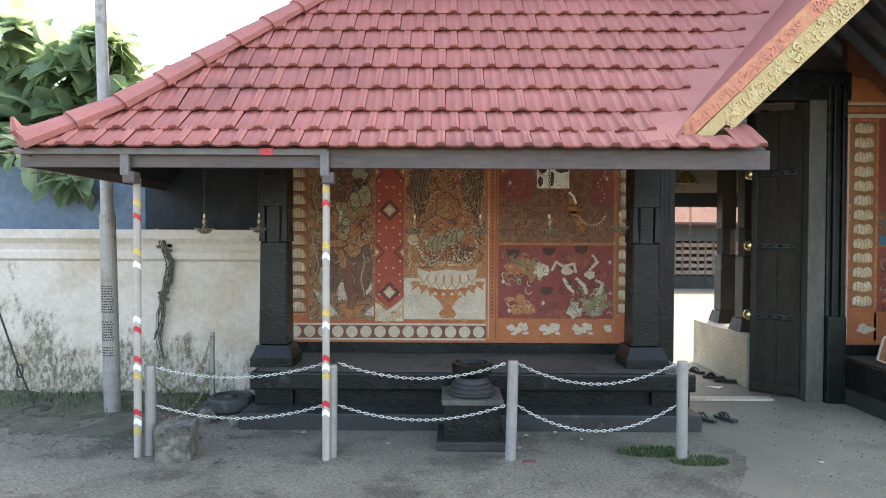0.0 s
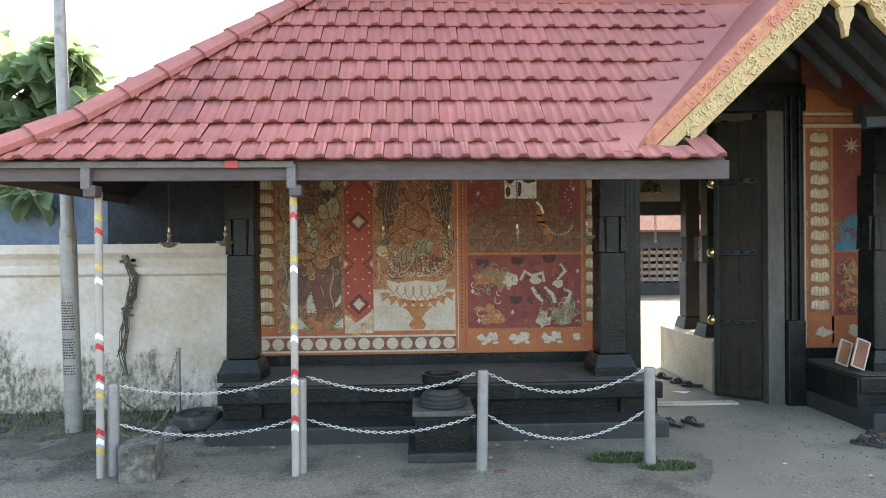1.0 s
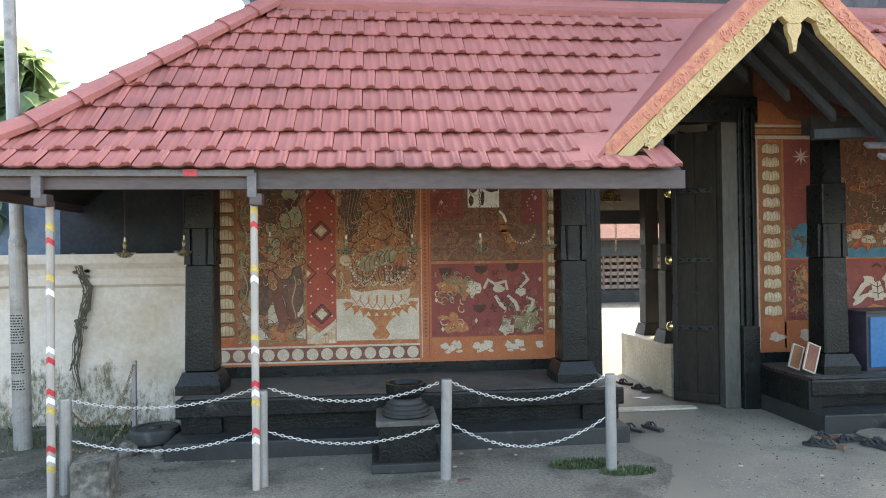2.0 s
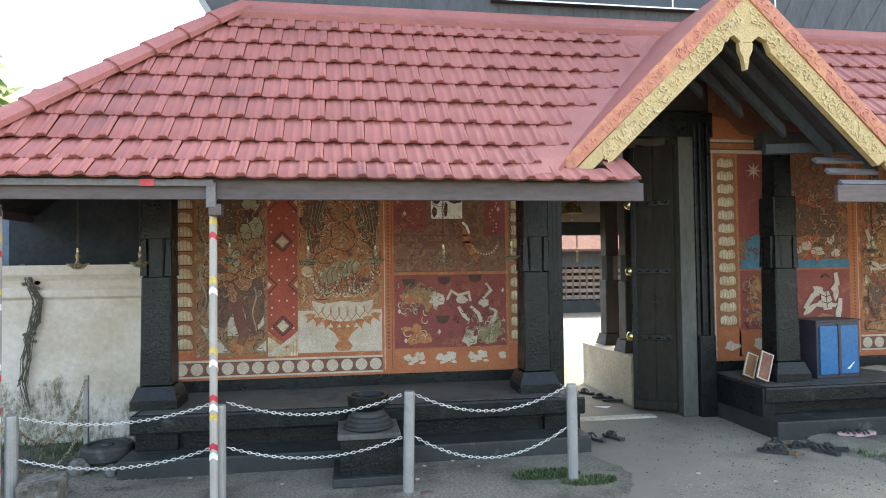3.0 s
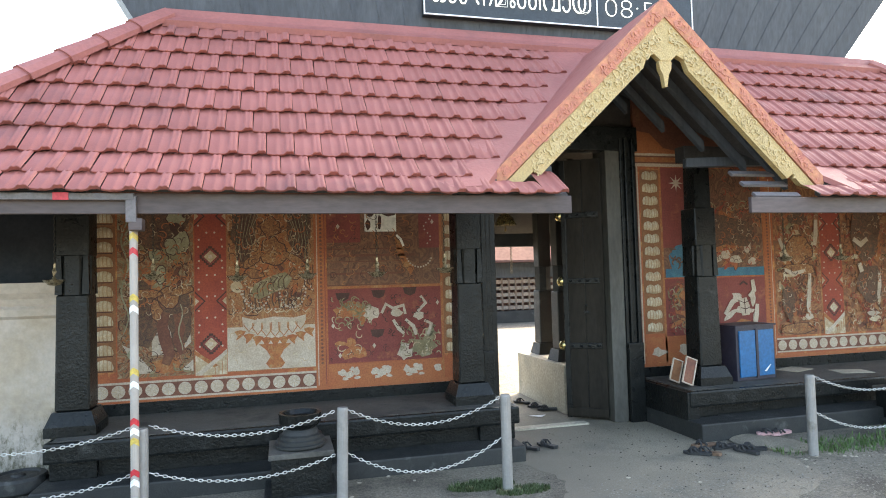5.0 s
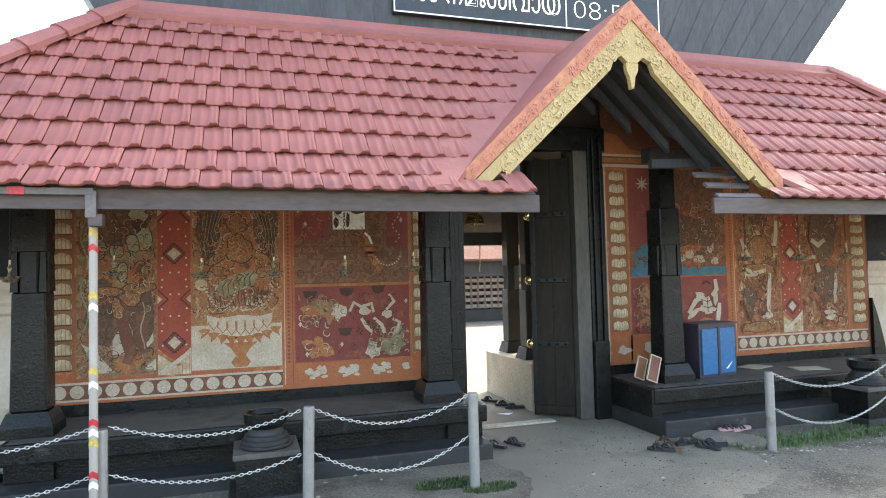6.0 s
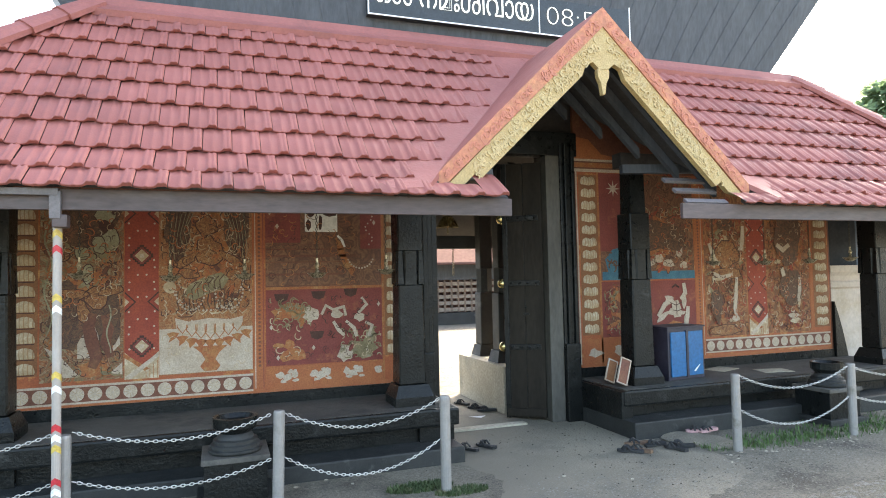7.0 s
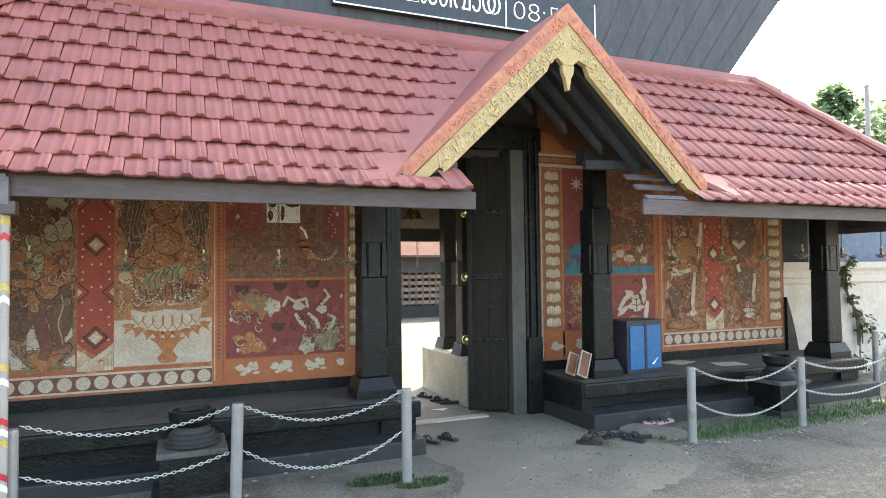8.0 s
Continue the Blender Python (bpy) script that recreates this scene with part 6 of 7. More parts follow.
def inner_pillar(x, y, label):
    t = thing("inner_pillar", x, y, 0.62, label, "pillar", "pillars inside the gateway")
    part("base", frustum(bmesh.new(), 0, 0, 0, 0.16, 0.34, 0.34, 0.26, 0.26), M_step, t)
    part("shaft", B(-0.115, 0.115, -0.115, 0.115, 0.16, 0.95, 0.02), M_step, t)
    part("band", lathe(bmesh.new(), [(0.125, 0.95), (0.125, 1.30)], 8), M_step, t)
    part("upper_shaft", B(-0.10, 0.10, -0.10, 0.10, 1.30, 2.75, 0.015), M_step, t)


inner_pillar(3.93, 9.1, "dark stone pillar on the pale platform")
inner_pillar(3.84, 8.25, "grey stone pillar on the pale platform")

M_lat = mat("faded_lattice_plaster", (0.27, 0.225, 0.18), (0.22, 0.18, 0.145), 2.0, 0.9, 0.2, 20)
M_lat2 = mat("faded_lattice_bars", (0.18, 0.135, 0.105), (0.15, 0.11, 0.085), 2.0, 0.9, 0.2, 20)
M_farroof = mat("weathered_far_roof", (0.13, 0.072, 0.06), (0.105, 0.06, 0.05), 1.0, 0.95, 0.2, 8, spec=0.05)
hl = thing("temple_hall", 10.0, 23.4, 0, "long low temple hall with slatted wall and tiled roof", "building")
part("base", B(-14, 14, -0.3, 3, -0.02, 0.45), M_step, hl, "dark stone base")
part("wall", B(-14, 14, 0.2, 3, 0.45, 2.3), M_farroof, hl, "orange-brown wall behind the slats")
part("roof", prism_x(bmesh.new(), [(-1.1, 2.3), (-1.1, 2.38), (3.5, 5.2), (7, 2.4), (7, 2.3)], -15, 15), M_farroof, hl, "red tiled roof")
part("shade_beam", B(-14, 14, -0.05, 0.2, 1.72, 2.3), M_upper, hl, "grey beam band")
for r_ in range(5):
    part("rail", B(-14, 14, 0.0, 0.1, 0.50 + r_ * 0.25, 0.64 + r_ * 0.25), M_lat, hl)
for k in range(100):
    part("mullion", B(-14 + k * 0.28, -13.93 + k * 0.28, -0.02, 0.12, 0.46, 1.72), M_lat2, hl)

# timbers and hanging lamps over the passage
for k in range(5):
    y = 7.9 + 0.33 * k
    tagged(finish("ceiling_beam", prism_y(bmesh.new(), [(1.9, 2.5), (3.0, 3.35), (3.1, 3.35), (2.0, 2.42)], y, y + 0.07), M_step), "dark sloping timber rafter over the passage", "beam", "passage timbers")
    tagged(finish("ceiling_beam", prism_y(bmesh.new(), [(5.0, 2.5), (3.9, 3.35), (3.8, 3.35), (4.9, 2.42)], y, y + 0.07), M_step), "dark sloping timber rafter over the passage", "beam", "passage timbers")
tagged(finish("tie_beam", B(2.0, 4.9, 9.35, 9.5, 2.25, 2.45, 0.01), M_step), "dark timber tie beam across the inner gateway", "beam")
bl = thing("hanging_bell", 3.32, 9.0, 2.55, "bronze bell hanging over the passage", "bell")
part("bell_body", lathe(bmesh.new(), [(0.17, 0.0), (0.15, 0.03), (0.12, 0.10), (0.07, 0.16), (0.02, 0.18), (0.012, 0.85)], 18), M_brass, bl)
part("clapper", lathe(bmesh.new(), [(0.01, -0.1), (0.02, -0.08), (0.006, -0.02), (0.006, 0.12)], 8), M_lampm, bl)
ch2 = thing("hanging_chain", 3.55, 9.42, 1.86, "short dark chain hanging from the tie beam", "chain")
b = bmesh.new()
for k in range(10):
    tube(b, [(0.014 * math.cos(a), 0, k * 0.04 + 0.026 * math.sin(a)) for a in [i * math.pi / 3 for i in range(6)]], 0.006, 4, True)
part("chain_run", b, M_lampm, ch2)

# ---------------- blue cabinet, pictures, papers ----------------
cb = thing("cabinet", 5.50, 6.72, 0.491, "small bright blue painted metal cabinet on the plinth", "cabinet", rz=8)
part("body", B(-0.31, 0.31, -0.17, 0.2, 0.0, 0.63, 0.008), M_cabdark, cb, "dark blue-black carcass")
for sx in (-1, 1):
    d = part("door", B(min(sx * 0.022, sx * 0.272), max(sx * 0.022, sx * 0.272), -0.186, -0.168, 0.045, 0.585, 0.004), M_cab, cb, "bright blue door")
part("centre_post", B(-0.018, 0.018, -0.192, -0.168, 0.03, 0.6), M_cabdark, cb)
part("white_mark", prism_y(bmesh.new(), [(0.1, 0.1), (0.2, 0.17), (0.21, 0.17), (0.13, 0.09)], -0.193, -0.19), M_whst, cb)
part("top", B(-0.325, 0.325, -0.185, 0.21, 0.63, 0.65, 0.004), M_cabdark, cb)
for k, (x, y, rz, w, h) in enumerate(((4.45, 6.62, 0, 0.13, 0.27), (4.48, 6.42, 0, 0.14, 0.31))):
    pf = thing("framed_picture", x, y, 0.491, "framed print leaning beside the column", "picture frame", "leaning pictures", rz=rz)
    R = Matrix.Rotation(radians(-15), 3, "X") @ Matrix.Rotation(radians(24), 3, "Y")
    for nm, a, m in (("print", (-w / 2 + 0.015, w / 2 - 0.015, -0.004, 0.008, 0.015, h - 0.015), M_brownpan if k else M_strip), ("frame", (-w / 2, -w / 2 + 0.012, -0.01, 0.012, 0, h), M_cream), ("frame", (w / 2 - 0.012, w / 2, -0.01, 0.012, 0, h), M_cream), ("frame", (-w / 2, w / 2, -0.009, 0.011, 0, 0.012), M_cream), ("frame", (-w / 2, w / 2, -0.009, 0.011, h - 0.012, h), M_cream)):
        b = B(*a)
        bmesh.ops.rotate(b, verts=b.verts, cent=(0, 0, 0), matrix=R)
        bmesh.ops.translate(b, verts=b.verts, vec=(0, 0, 0.04))
        part(nm, b, m, pf)
for x, y, rz in ((6.47, 7.0, 20), (6.95, 6.6, -15)):
    p = finish("newspaper", B(-0.2, 0.2, -0.14, 0.14, 0.0, 0.006), M_pale)
    p.matrix_world = pose(x, y, 0.492, 0, 0, rz)
    tagged(p, "flat sheet of newspaper lying on the plinth", "newspaper", "newspapers")

# ---------------- footwear ----------------


def sandal(x, y, rz, m, z, label, group):
    t = thing("sandal", x, y, z, label, "sandal", group, rz)
    sole = [(-0.035, -0.12), (0.0, -0.135), (0.035, -0.12), (0.03, 0.0), (0.045, 0.08), (0.02, 0.13), (-0.02, 0.13), (-0.045, 0.08), (-0.03, 0.0)]
    b = bmesh.new()
    lo = [b.verts.new((px, py, 0)) for px, py in sole]
    hi = [b.verts.new((px, py, 0.030 if py < 0 else 0.024)) for px, py in sole]
    b.faces.new(lo[::-1]), b.faces.new(hi)
    for i in range(len(sole)):
        b.faces.new((lo[i], lo[(i + 1) % 9], hi[(i + 1) % 9], hi[i]))
    part("sole", b, m, t)
    for sx in (-1, 1):
        part("strap", tube(bmesh.new(), [(0, 0.085, 0.024), (sx * 0.016, 0.06, 0.056), (sx * 0.034, 0.025, 0.058), (sx * 0.04, -0.015, 0.022)], 0.010, 6), M_rubber, t)
    part("toe_band", tube(bmesh.new(), [(-0.045, 0.05, 0.02), (-0.03, 0.052, 0.05), (0.0, 0.055, 0.06), (0.03, 0.052, 0.05), (0.045, 0.05, 0.02)], 0.011, 6), M_rubber, t)


M_sole2 = mat("tan_sole", (0.16, 0.10, 0.06), (0.12, 0.07, 0.045), 8, 0.7, 0.1, 50)
M_pink = mat("dull_pink_shoe", (0.45, 0.27, 0.26), (0.38, 0.22, 0.22), 8, 0.7, 0.1, 50)
for x, y, rz, m, z in ((2.53, 6.36, 40, M_rubber, 0.006), (2.75, 6.38, 25, M_rubber, 0.006), (3.33, 8.6, 30, M_rubber, 0.006), (3.42, 8.25, 60, M_rubber, 0.006), (3.48, 8.05, 75, M_rubber, 0.006), (4.0, 5.62, 50, M_rubber, 0.006), (4.1, 5.60, 35, M_sole2, 0.006), (4.24, 5.84, 80, M_sole2, 0.006), (4.38, 5.72, 95, M_rubber, 0.006), (4.48, 5.52, 20, M_rubber, 0.006), (4.60, 5.58, 60, M_rubber, 0.006)):
    sandal(x, y, rz, m, z, "worn dark rubber sandal lying on the ground" if m is M_rubber else "worn brown rubber sandal lying on the ground", "footwear at the gateway")
for x, y, rz in ((5.04, 5.84, 70), (5.16, 5.82, 100)):
    sandal(x, y, rz, M_pink, 0.055, "dull pink shoe on the stepping stone", "footwear at the gateway")

# ---------------- loose stones, tyre, litter ----------------


def rock(name, x, y, sx, sy, sz, m, label, group="", seed=1, box_like=False):
    b = bmesh.new()
    if box_like:
        box(b, -0.5, 0.5, -0.5, 0.5, 0, 1, 0.08)
        bmesh.ops.subdivide_edges(b, edges=b.edges[:], cuts=1, use_grid_fill=True)
    else:
        bmesh.ops.create_icosphere(b, subdivisions=3, radius=0.5)
        for v in b.verts:
            v.co.z = max(v.co.z + 0.35, 0.0)
    for v in b.verts:
        k = 1 + 0.16 * noise.noise(v.co * 2.2 + Vector((seed * 7.1, 0, 0))) + 0.05 * noise.noise(v.co * 9 + Vector((seed, 0, 0)))
        v.co = Vector((v.co.x * sx * k, v.co.y * sy * k, v.co.z * sz * (0.9 + 0.1 * k)))
    o = finish(name, b, m)
    o.matrix_world = pose(x, y, -0.02, 0, 0, seed * 33)
    return tagged(o, label, "stone", group)


M_rock = mat("rough_laterite_stone", (0.11, 0.098, 0.078), (0.25, 0.23, 0.195), 14.0, 0.95, 1.0, 25, (0.06, 0.055, 0.042), 6.0, 0.55, dist=0.03, grain=0.6, gritty=True)
rk = rock("stone_block", -2.18, 5.24, 0.27, 0.28, 0.30, M_rock, "rough squared grey stone block beside the pole", seed=1, box_like=True)
rk.matrix_world = pose(-2.18, 5.24, -0.02, 0, 0, 8)
for i, (x, y, s) in enumerate(((-2.32, 6.25, 0.2), (-2.08, 6.3, 0.17), (-2.5, 6.35, 0.15), (-2.0, 6.12, 0.12))):
    rock("field_stone", x, y, s, s, s * 0.9, M_rock, "rounded grey stone on the soil", "loose stones", seed=i + 3)
rock("stepping_stone", 4.92, 5.70, 0.85, 0.5, 0.09, M_apron, "flat worn grey stepping stone before the plinth", seed=9)
ty = thing("grinding_stone", -2.14, 6.42, 0.06, "old round black grinding stone lying flat by the wall", "grinding stone")
part("drum", lathe(bmesh.new(), [(0.20, 0.0), (0.225, 0.03), (0.225, 0.12), (0.21, 0.145), (0.165, 0.15), (0.155, 0.135), (0.06, 0.135), (0.05, 0.155), (0.0315, 0.16)], 30), M_step, ty)
part("socket", lathe(bmesh.new(), [(0.03, 0.155), (0.03, 0.163), (0.012, 0.163), (0.01, 0.158)], 12), M_rubber, ty)
bk = finish("brick_fragment", B(-0.05, 0.05, -0.025, 0.025, 0, 0.02, 0.006), M_farroof)
bk.matrix_world = pose(0.66, 5.18, -0.012, 0, 0, 6)
tagged(bk, "small broken bit of red brick on the ground", "brick fragment")

# soil bank along the left wall
b = bmesh.new()
nx, ny = 70, 14
g = [[None] * ny for _ in range(nx)]
for i in range(nx):
    for j in range(ny):
        x = -9.0 + i * 0.1
        y = 5.55 + j * 0.135
        ed = min(1, j / 4) * min(1, (nx - 1 - i) / 8)
        z = -0.02 + ed * (0.035 + 0.05 * noise.noise(Vector((x * 1.5, y * 1.5, 3))) + 0.03 * noise.noise(Vector((x * 6, y * 6, 1))))
        g[i][j] = b.verts.new((x, y, z))
for i in range(nx - 1):
    for j in range(ny - 1):
        b.faces.new((g[i][j], g[i + 1][j], g[i + 1][j + 1], g[i][j + 1]))
structure("soil_bank", b, M_dirt, "dark weedy soil along the foot of the boundary wall", "soil")


def scatter(name, n, pick, size, m, label, category, seed, flat=False):
    """Blades or chips, scattered over a stretch of ground."""
    rd = random.Random(seed)
    vs, fs = [], []
    for _ in range(n):
        x, y, z = pick(rd)
        a = rd.uniform(0, 6.3)
        s = size * rd.uniform(0.5, 1.3)
        if flat:
            h = s * rd.uniform(0.2, 0.5)
            k = len(vs)
            c, d = math.cos(a), math.sin(a)
            vs += [(x + c * s, y + d * s, z), (x - d * s * 0.7, y + c * s * 0.7, z), (x - c * s * 0.8, y - d * s, z), (x + d * s * 0.6, y - c * s, z), (x, y, z + h)]
            fs += [(k, k + 1, k + 4), (k + 1, k + 2, k + 4), (k + 2, k + 3, k + 4), (k + 3, k, k + 4)]
        else:
            w = s * 0.09
            lean = rd.uniform(0.1, 0.7) * s
            c, d = math.cos(a), math.sin(a)
            k = len(vs)
            vs += [(x - d * w, y + c * w, z), (x + d * w, y - c * w, z), (x + c * lean * 0.4 + d * w, y + d * lean * 0.4 - c * w, z + s * 0.6), (x + c * lean * 0.4 - d * w, y + d * lean * 0.4 + c * w, z + s * 0.6), (x + c * lean, y + d * lean, z + s * 0.9)]
            fs += [(k, k + 1, k + 2, k + 3), (k + 3, k + 2, k + 4)]
    me = bpy.data.meshes.new(name)
    me.from_pydata(vs, [], fs)
    me.materials.append(m)
    return tagged(new(name, me), label, category, kind="stuff")


M_chip = mat("pale_stone_chips", (0.30, 0.28, 0.235), (0.13, 0.118, 0.095), 30.0, 0.95, 0.0, 60, (0.30, 0.275, 0.225), 20.0, 0.62, spec=0.05)


def on_verge(rd):
    x = rd.uniform(4.75, 12)
    lo, hi = (5.12 if x > 5.2 else 5.25), 5.75 if x < 6.4 else 6.0
    y = rd.triangular(lo, hi, lo + 0.25)
    return x, y, -0.012


def clump(cx, cy, r, ry=None):
    def f(rd):
        a, k = rd.uniform(0, 6.3), math.sqrt(rd.random())
        return cx + r * k * math.cos(a), cy + (ry or r) * k * math.sin(a), -0.012
    return f


scatter("grass", 5200, on_verge, 0.055, M_verge, "short green grass along the road verge", "grass", 5)
scatter("grass", 1500, clump(1.72, 5.42, 0.30, 0.12), 0.045, M_grass, "small dark green weeds at the foot of the post", "weeds", 6)
scatter("grass", 900, clump(2.02, 5.2, 0.24, 0.1), 0.045, M_grass, "small dark green weeds at the foot of the post", "weeds", 7)
scatter("weeds", 1100, lambda rd: (rd.uniform(-8, -2.0), rd.triangular(6.3, 7.28, 7.2), 0.01), 0.07, M_grass, "weeds along the foot of the boundary wall", "weeds", 8)
scatter("gravel", 16000, lambda rd: (rd.uniform(2.5, 13), rd.triangular(3.6, 5.3, 4.9), 0.006), 0.009, M_chip, "loose grey chippings on the road", "gravel", 9, True)
scatter("gravel", 5200, lambda rd: (rd.uniform(-6, 2.6), rd.uniform(3.3, 6.0), -0.008), 0.010, M_chip, "loose grit on the trodden ground", "gravel", 10, True)
scatter("litter", 380, lambda rd: (rd.triangular(2.3, 7.0, 3.8), rd.uniform(4.5, 6.9), 0.004), 0.011, M_door, "dark leaf crumbs and grit on the worn cement", "litter", 31, True)
scatter("litter", 500, lambda rd: (rd.uniform(-4.5, 2.3), rd.uniform(4.5, 5.95), -0.004), 0.010, M_door, "dark crumbs of soil and leaf on the ground", "litter", 32, True)
scatter("litter", 420, lambda rd: (rd.uniform(-7, -2.2), rd.uniform(5.4, 7.0), 0.02), 0.018, M_sole2, "dry brown leaf litter on the soil", "litter", 11, True)
scatter("litter", 120, lambda rd: (rd.uniform(4.6, 12), rd.triangular(4.9, 5.3, 5.1), 0.0), 0.02, M_pale, "pale stones and litter along the verge", "litter", 12, True)

scatter("gravel", 900, lambda rd: (rd.uniform(-5.0, -1.6), rd.triangular(4.9, 6.9, 5.8), 0.0), 0.020, M_rock, "loose grey pebbles and clods on the soil", "gravel", 33, True)
scatter("weeds", 1500, lambda rd: (rd.uniform(-8, -2.5), rd.triangular(6.2, 7.28, 7.1), 0.015), 0.035, M_verge, "low green weeds at the foot of the whitewashed wall", "weeds", 34)
fp = thing("street_pole", 18.3, 12.1, 0, "slim pale street pole beyond the roof end", "pole")
part("shaft", tube(bmesh.new(), [(0, 0, 0), (0, 0, 3.5), (0, 0, 6.9)], [0.09, 0.08, 0.06], 12), M_pipe, fp)
part("cap", lathe(bmesh.new(), [(0.07, 6.9), (0.075, 6.95), (0.03, 7.0)], 12), M_pipe, fp)

# ---------------- trees ----------------


def leaf_cloud(centres, n, size, seed):
    rd = random.Random(seed)
    vs, fs = [], []
    for _ in range(n):
        cx, cy, cz, r = rd.choice(centres)
        p = Vector((rd.gauss(0, 1), rd.gauss(0, 1), rd.gauss(0, 1)))
        p = p.normalized() * r * rd.uniform(0.45, 1.05)
        c = Vector((cx, cy, cz)) + p
        out = (p.normalized() + Vector((rd.uniform(-0.6, 0.6), rd.uniform(-0.6, 0.6), rd.uniform(-0.9, 0.1)))).normalized()
        sd = out.cross(Vector((rd.uniform(-0.4, 0.4), rd.uniform(-0.4, 0.4), 1))).normalized()
        up_ = sd.cross(out)
        s = size * rd.uniform(0.6, 1.2)
        k = len(vs)
        shape = ((-0.5, 0, 0.0), (-0.42, 0.2, 0.05), (-0.15, 0.33, 0.07), (0.18, 0.28, 0.04), (0.40, 0.12, -0.05), (0.55, 0, -0.16), (0.40, -0.12, -0.05), (0.18, -0.28, 0.04), (-0.15, -0.33, 0.07), (-0.42, -0.2, 0.05), (0, 0, -0.03))
        for f_, w_, u_ in shape:
            vs.append(tuple(c + out * f_ * s + sd * w_ * s + up_ * u_ * s))
        fs += [(k + i, k + (i + 1) % 10, k + 10) for i in range(10)]
    me = bpy.data.meshes.new("crown")
    me.from_pydata(vs, [], fs)
    me.materials.append(M_leaf)
    for p in me.polygons:
        p.use_smooth = True
    return me


def tree(x, y, trunk_h, centres, n, size, seed, label):
    t = thing("tree", x, y, 0, label, "tree")
    b = bmesh.new()
    tube(b, [(0, 0, -0.1), (0.05, 0, trunk_h * 0.5), (0, 0.1, trunk_h)], [0.16, 0.13, 0.09], 10)
    for cx, cy, cz, r in centres:
        tube(b, [(0, 0.05, trunk_h * 0.8), (cx * 0.5, cy * 0.5, (trunk_h + cz) / 2), (cx, cy, cz)], [0.07, 0.045, 0.02], 6)
    part("trunk", b, M_bark, t)
    o = new("crown", leaf_cloud(centres, n, size, seed))
    o.parent = t


tree(-7.0, 10.4, 2.6, [(0.9, 0, 4.4, 0.75), (1.75, 0, 4.0, 0.6), (-0.2, 0, 4.9, 0.7), (1.9, 0, 3.2, 0.6), (-1.6, 0, 5.2, 0.8), (1.6, -0.2, 4.7, 0.4), (-0.9, 0, 3.6, 0.8), (0.2, -0.2, 3.3, 0.8), (1.1, 0, 3.5, 0.7), (-0.2, 0.2, 4.1, 0.7), (-1.8, 0, 4.0, 0.9), (0.7, 0, 2.7, 0.7), (-0.6, -0.4, 2.7, 0.8), (-1.9, 0, 3.0, 0.8), (1.3, 0.2, 4.2, 0.5), (-1.2, 0, 4.7, 0.6)], 1900, 0.5, 21, "broad-leaved green tree behind the boundary wall")
tree(-4.6, 8.9, 3.2, [(-0.2, -1.5, 2.75, 0.32), (0.35, -1.5, 2.42, 0.24), (-0.7, -1.5, 2.7, 0.36), (0.1, -1.52, 2.5, 0.22), (-1.3, -1.4, 2.9, 0.4)], 62, 0.32, 22, "young broad-leaved tree leaning over the blue sheeting")
tree(17.5, 17.0, 4.0, [(0, 0, 5.0, 1.6), (1.6, 0, 5.4, 1.4), (-1.4, 0.3, 4.6, 1.2), (0.6, 0, 6.6, 1.2), (2.8, 0, 4.6, 1.4), (-2.6, 0, 5.2, 1.0), (3.6, 0, 6.2, 1.1)], 2200, 0.42, 23, "large leafy tree beyond the roof")
tree(23.0, 16.0, 5.0, [(0, 0, 6.4, 1.4), (1.5, 0, 7.0, 1.3), (-1.3, 0.3, 6.8, 1.0), (2.8, 0, 6.0, 1.4), (0.8, 0, 5.0, 1.4), (3.4, 0, 7.6, 1.0), (-0.6, 0, 7.8, 0.7)], 2600, 0.36, 25, "tall leafy tree beyond the roof end")
cr2 = thing("climbing_creeper", 10.3, 7.26, 0, "dark leafy creeper spilling down the whitewashed wall", "creeper")
rd = random.Random(14)
way2 = [(1.88, 0.05), (1.7, -0.12), (1.5, -0.1), (1.25, 0.02), (1.0, 0.14), (0.75, 0.22), (0.5, 0.22), (0.2, 0.2)]
for k in range(9):
    pts = [(x + rd.uniform(-0.06, 0.06), -0.02 - 0.03 * rd.random(), z + rd.uniform(-0.03, 0.03)) for z, x in way2[rd.randint(0, 1):len(way2) - rd.randint(0, 2)]]
    part("stem", tube(bmesh.new(), pts, 0.006 + 0.007 * rd.random(), 5), M_dirt, cr2)
o = new("foliage", leaf_cloud([(x, -0.06, z, 0.10) for z, x in way2[:6]] + [(0.4, -0.06, 0.85, 0.14), (0.55, -0.06, 0.6, 0.16), (0.1, -0.1, 0.25, 0.2)], 420, 0.07, 29))
o.parent = cr2
o.data.materials[0] = M_grass

# dry creeper and stains on the boundary wall
cr = thing("dry_creeper", -3.22, 7.27, 0.3, "blackened dry creeper clinging to the boundary wall", "creeper")
rd = random.Random(4)
way = [(1.52, 0.0), (1.35, 0.05), (1.2, 0.11), (1.0, 0.09), (0.8, 0.03), (0.6, 0.0), (0.35, -0.02), (0.1, 0.0)]
for k in range(20):
    skip = rd.randint(0, 2)
    pts = [(x + rd.uniform(-0.055, 0.055), -0.01 - 0.008 * rd.random(), z + rd.uniform(-0.03, 0.03)) for z, x in way[skip:len(way) - rd.randint(0, 3)]]
    part("stem", tube(bmesh.new(), pts, 0.003 + 0.004 * rd.random(), 5), M_dirt, cr)
for k in range(14):
    z, x = rd.choice(way[:5])
    part("dead_leaf", prism_y(bmesh.new(), blob(None, x + rd.uniform(-0.07, 0.07), z + rd.uniform(-0.06, 0.06), 0.03, 0.02, rd, 7), -0.022, -0.018), M_dirt, cr)

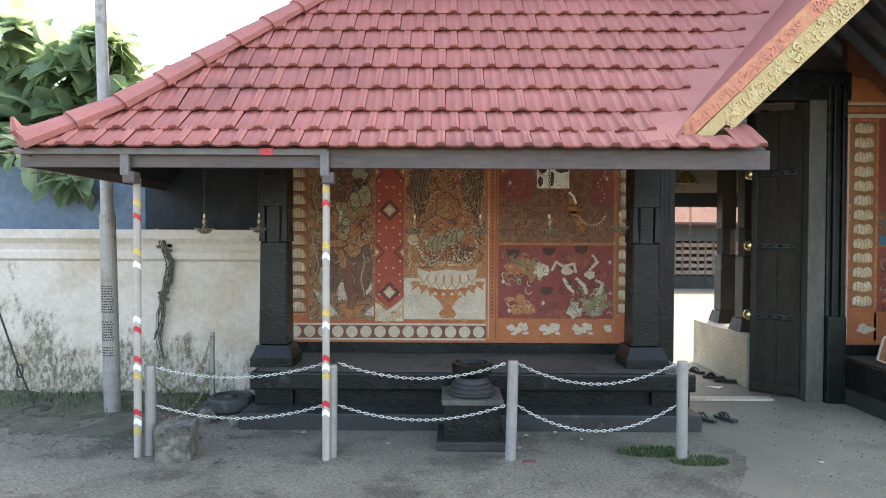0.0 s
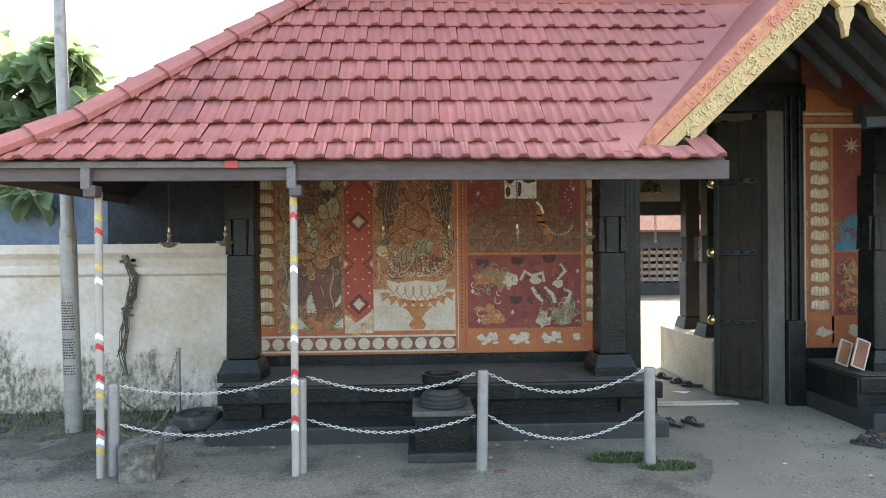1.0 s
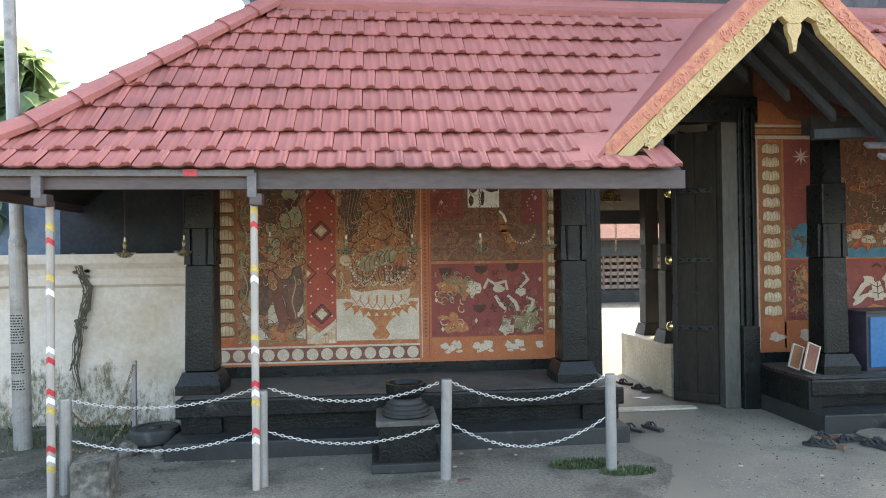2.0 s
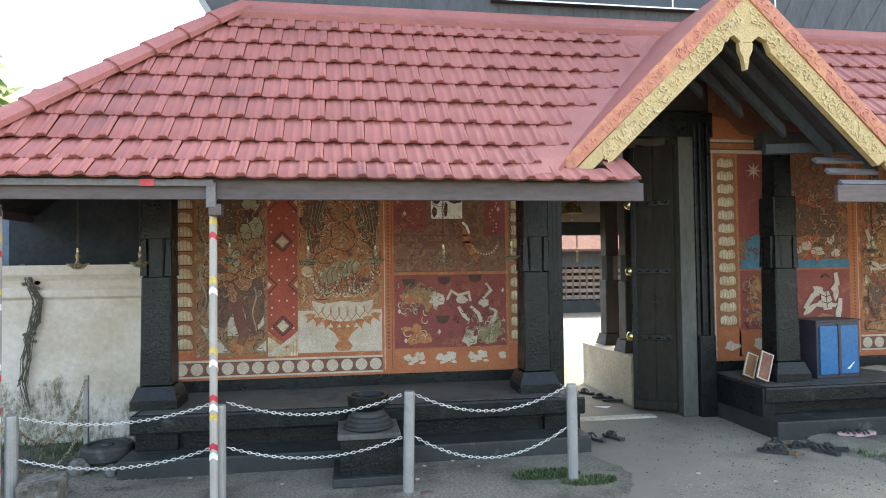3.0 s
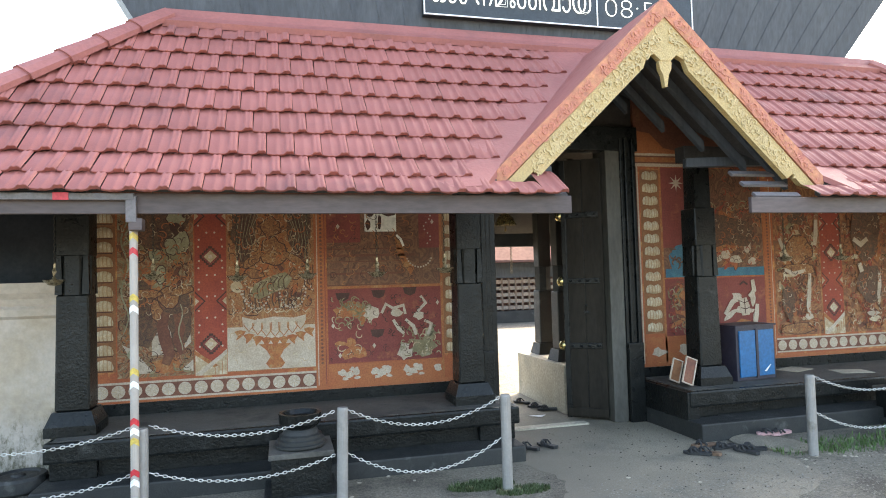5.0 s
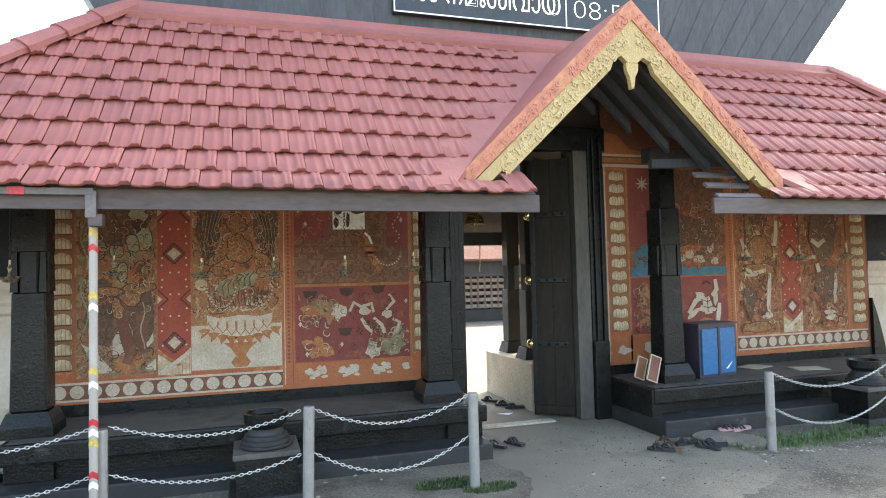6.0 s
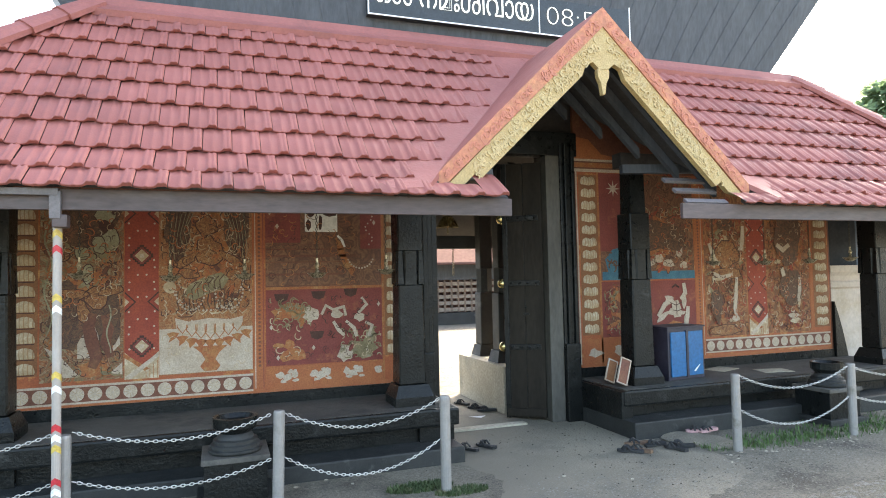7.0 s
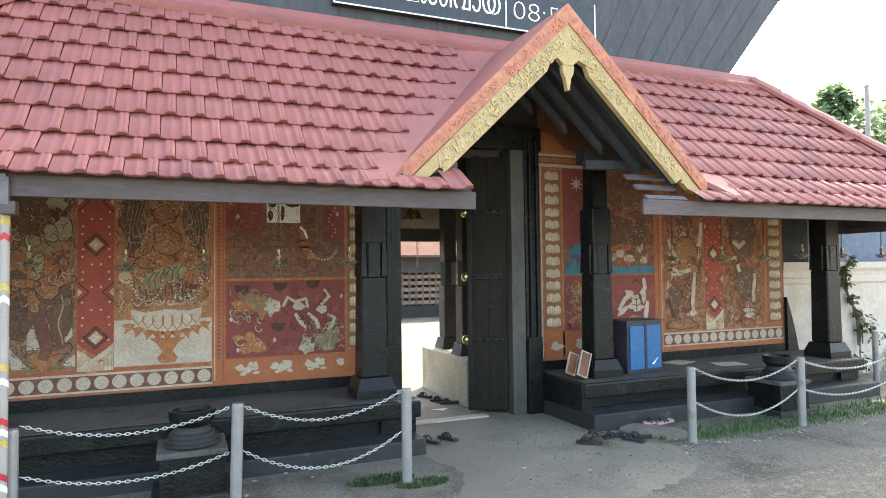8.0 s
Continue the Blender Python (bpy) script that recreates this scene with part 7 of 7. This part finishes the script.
# things seen beside the outer column of the right plinth
structure("curved_buttress", prism_y(bmesh.new(), [(8.834, 0.3), (9.10, 0.3), (9.06, 0.52), (9.02, 0.70), (8.97, 0.90), (8.91, 1.10), (8.834, 1.32)], 7.2, 7.5), M_black, "dark curved end of the mural wall", "buttress")

# eave battens and rafter ends beside the porch
for k in range(3):
    o = finish("eave_batten", B(-0.22, 0.30, -0.035, 0.035, 0, 0.03, 0.003), M_gut)
    o.matrix_world = pose(4.72, 5.28 + 0.16 * k, 2.50 + 0.13 * k, 38, 0, 0)
    tagged(o, "bare grey roofing batten exposed at the eave end", "batten", "exposed battens")
for x, y, z in ((2.42, 5.7, 2.78), (2.42, 6.3, 3.3)):
    o = finish("rafter_end", B(-0.16, 0.16, -0.05, 0.05, -0.05, 0.05, 0.004), M_upper)
    o.matrix_world = pose(x, y, z)
    tagged(o, "dark grey timber end projecting under the porch", "rafter end", "porch rafters")
o = finish("purlin", B(-0.5, 0.9, -0.05, 0.05, -0.05, 0.05, 0.004), M_upper)
o.matrix_world = pose(4.95, 6.15, 3.0, 0, 0, -14)
tagged(o, "dark grey timber purlin under the porch", "purlin")

ps_ = finish("paper_scrap", prism_y(bmesh.new(), [(-0.1, -0.05), (0.12, -0.03), (0.02, 0.07)], -0.001, 0.001), M_whst)
ps_.matrix_world = pose(3.22, 7.75, 0.008, 90, 0, 0)
tagged(ps_, "torn scrap of white paper on the passage floor", "paper scrap")
for k, (x, y) in enumerate(((0.72, 5.85), (1.0, 5.95), (0.62, 5.5), (1.2, 5.75), (-0.5, 5.6), (-1.3, 5.9), (3.0, 5.2), (3.5, 4.9), (5.6, 5.0), (6.3, 5.02))):
    o = finish("paper_scrap", prism_y(bmesh.new(), blob(None, 0, 0, 0.022, 0.016, random.Random(k), 6), -0.001, 0.004), M_pale)
    o.matrix_world = pose(x, y, 0.004, 90, 0, 30 * k)
    tagged(o, "tiny pale scrap of litter on the ground", "litter", "litter scraps")

# ---------------- roof tiles ----------------
lay_tiles(deck, HIP_L0, 3.2, -1)
lay_tiles(deck2, 4.2, HIP_R0, 1)
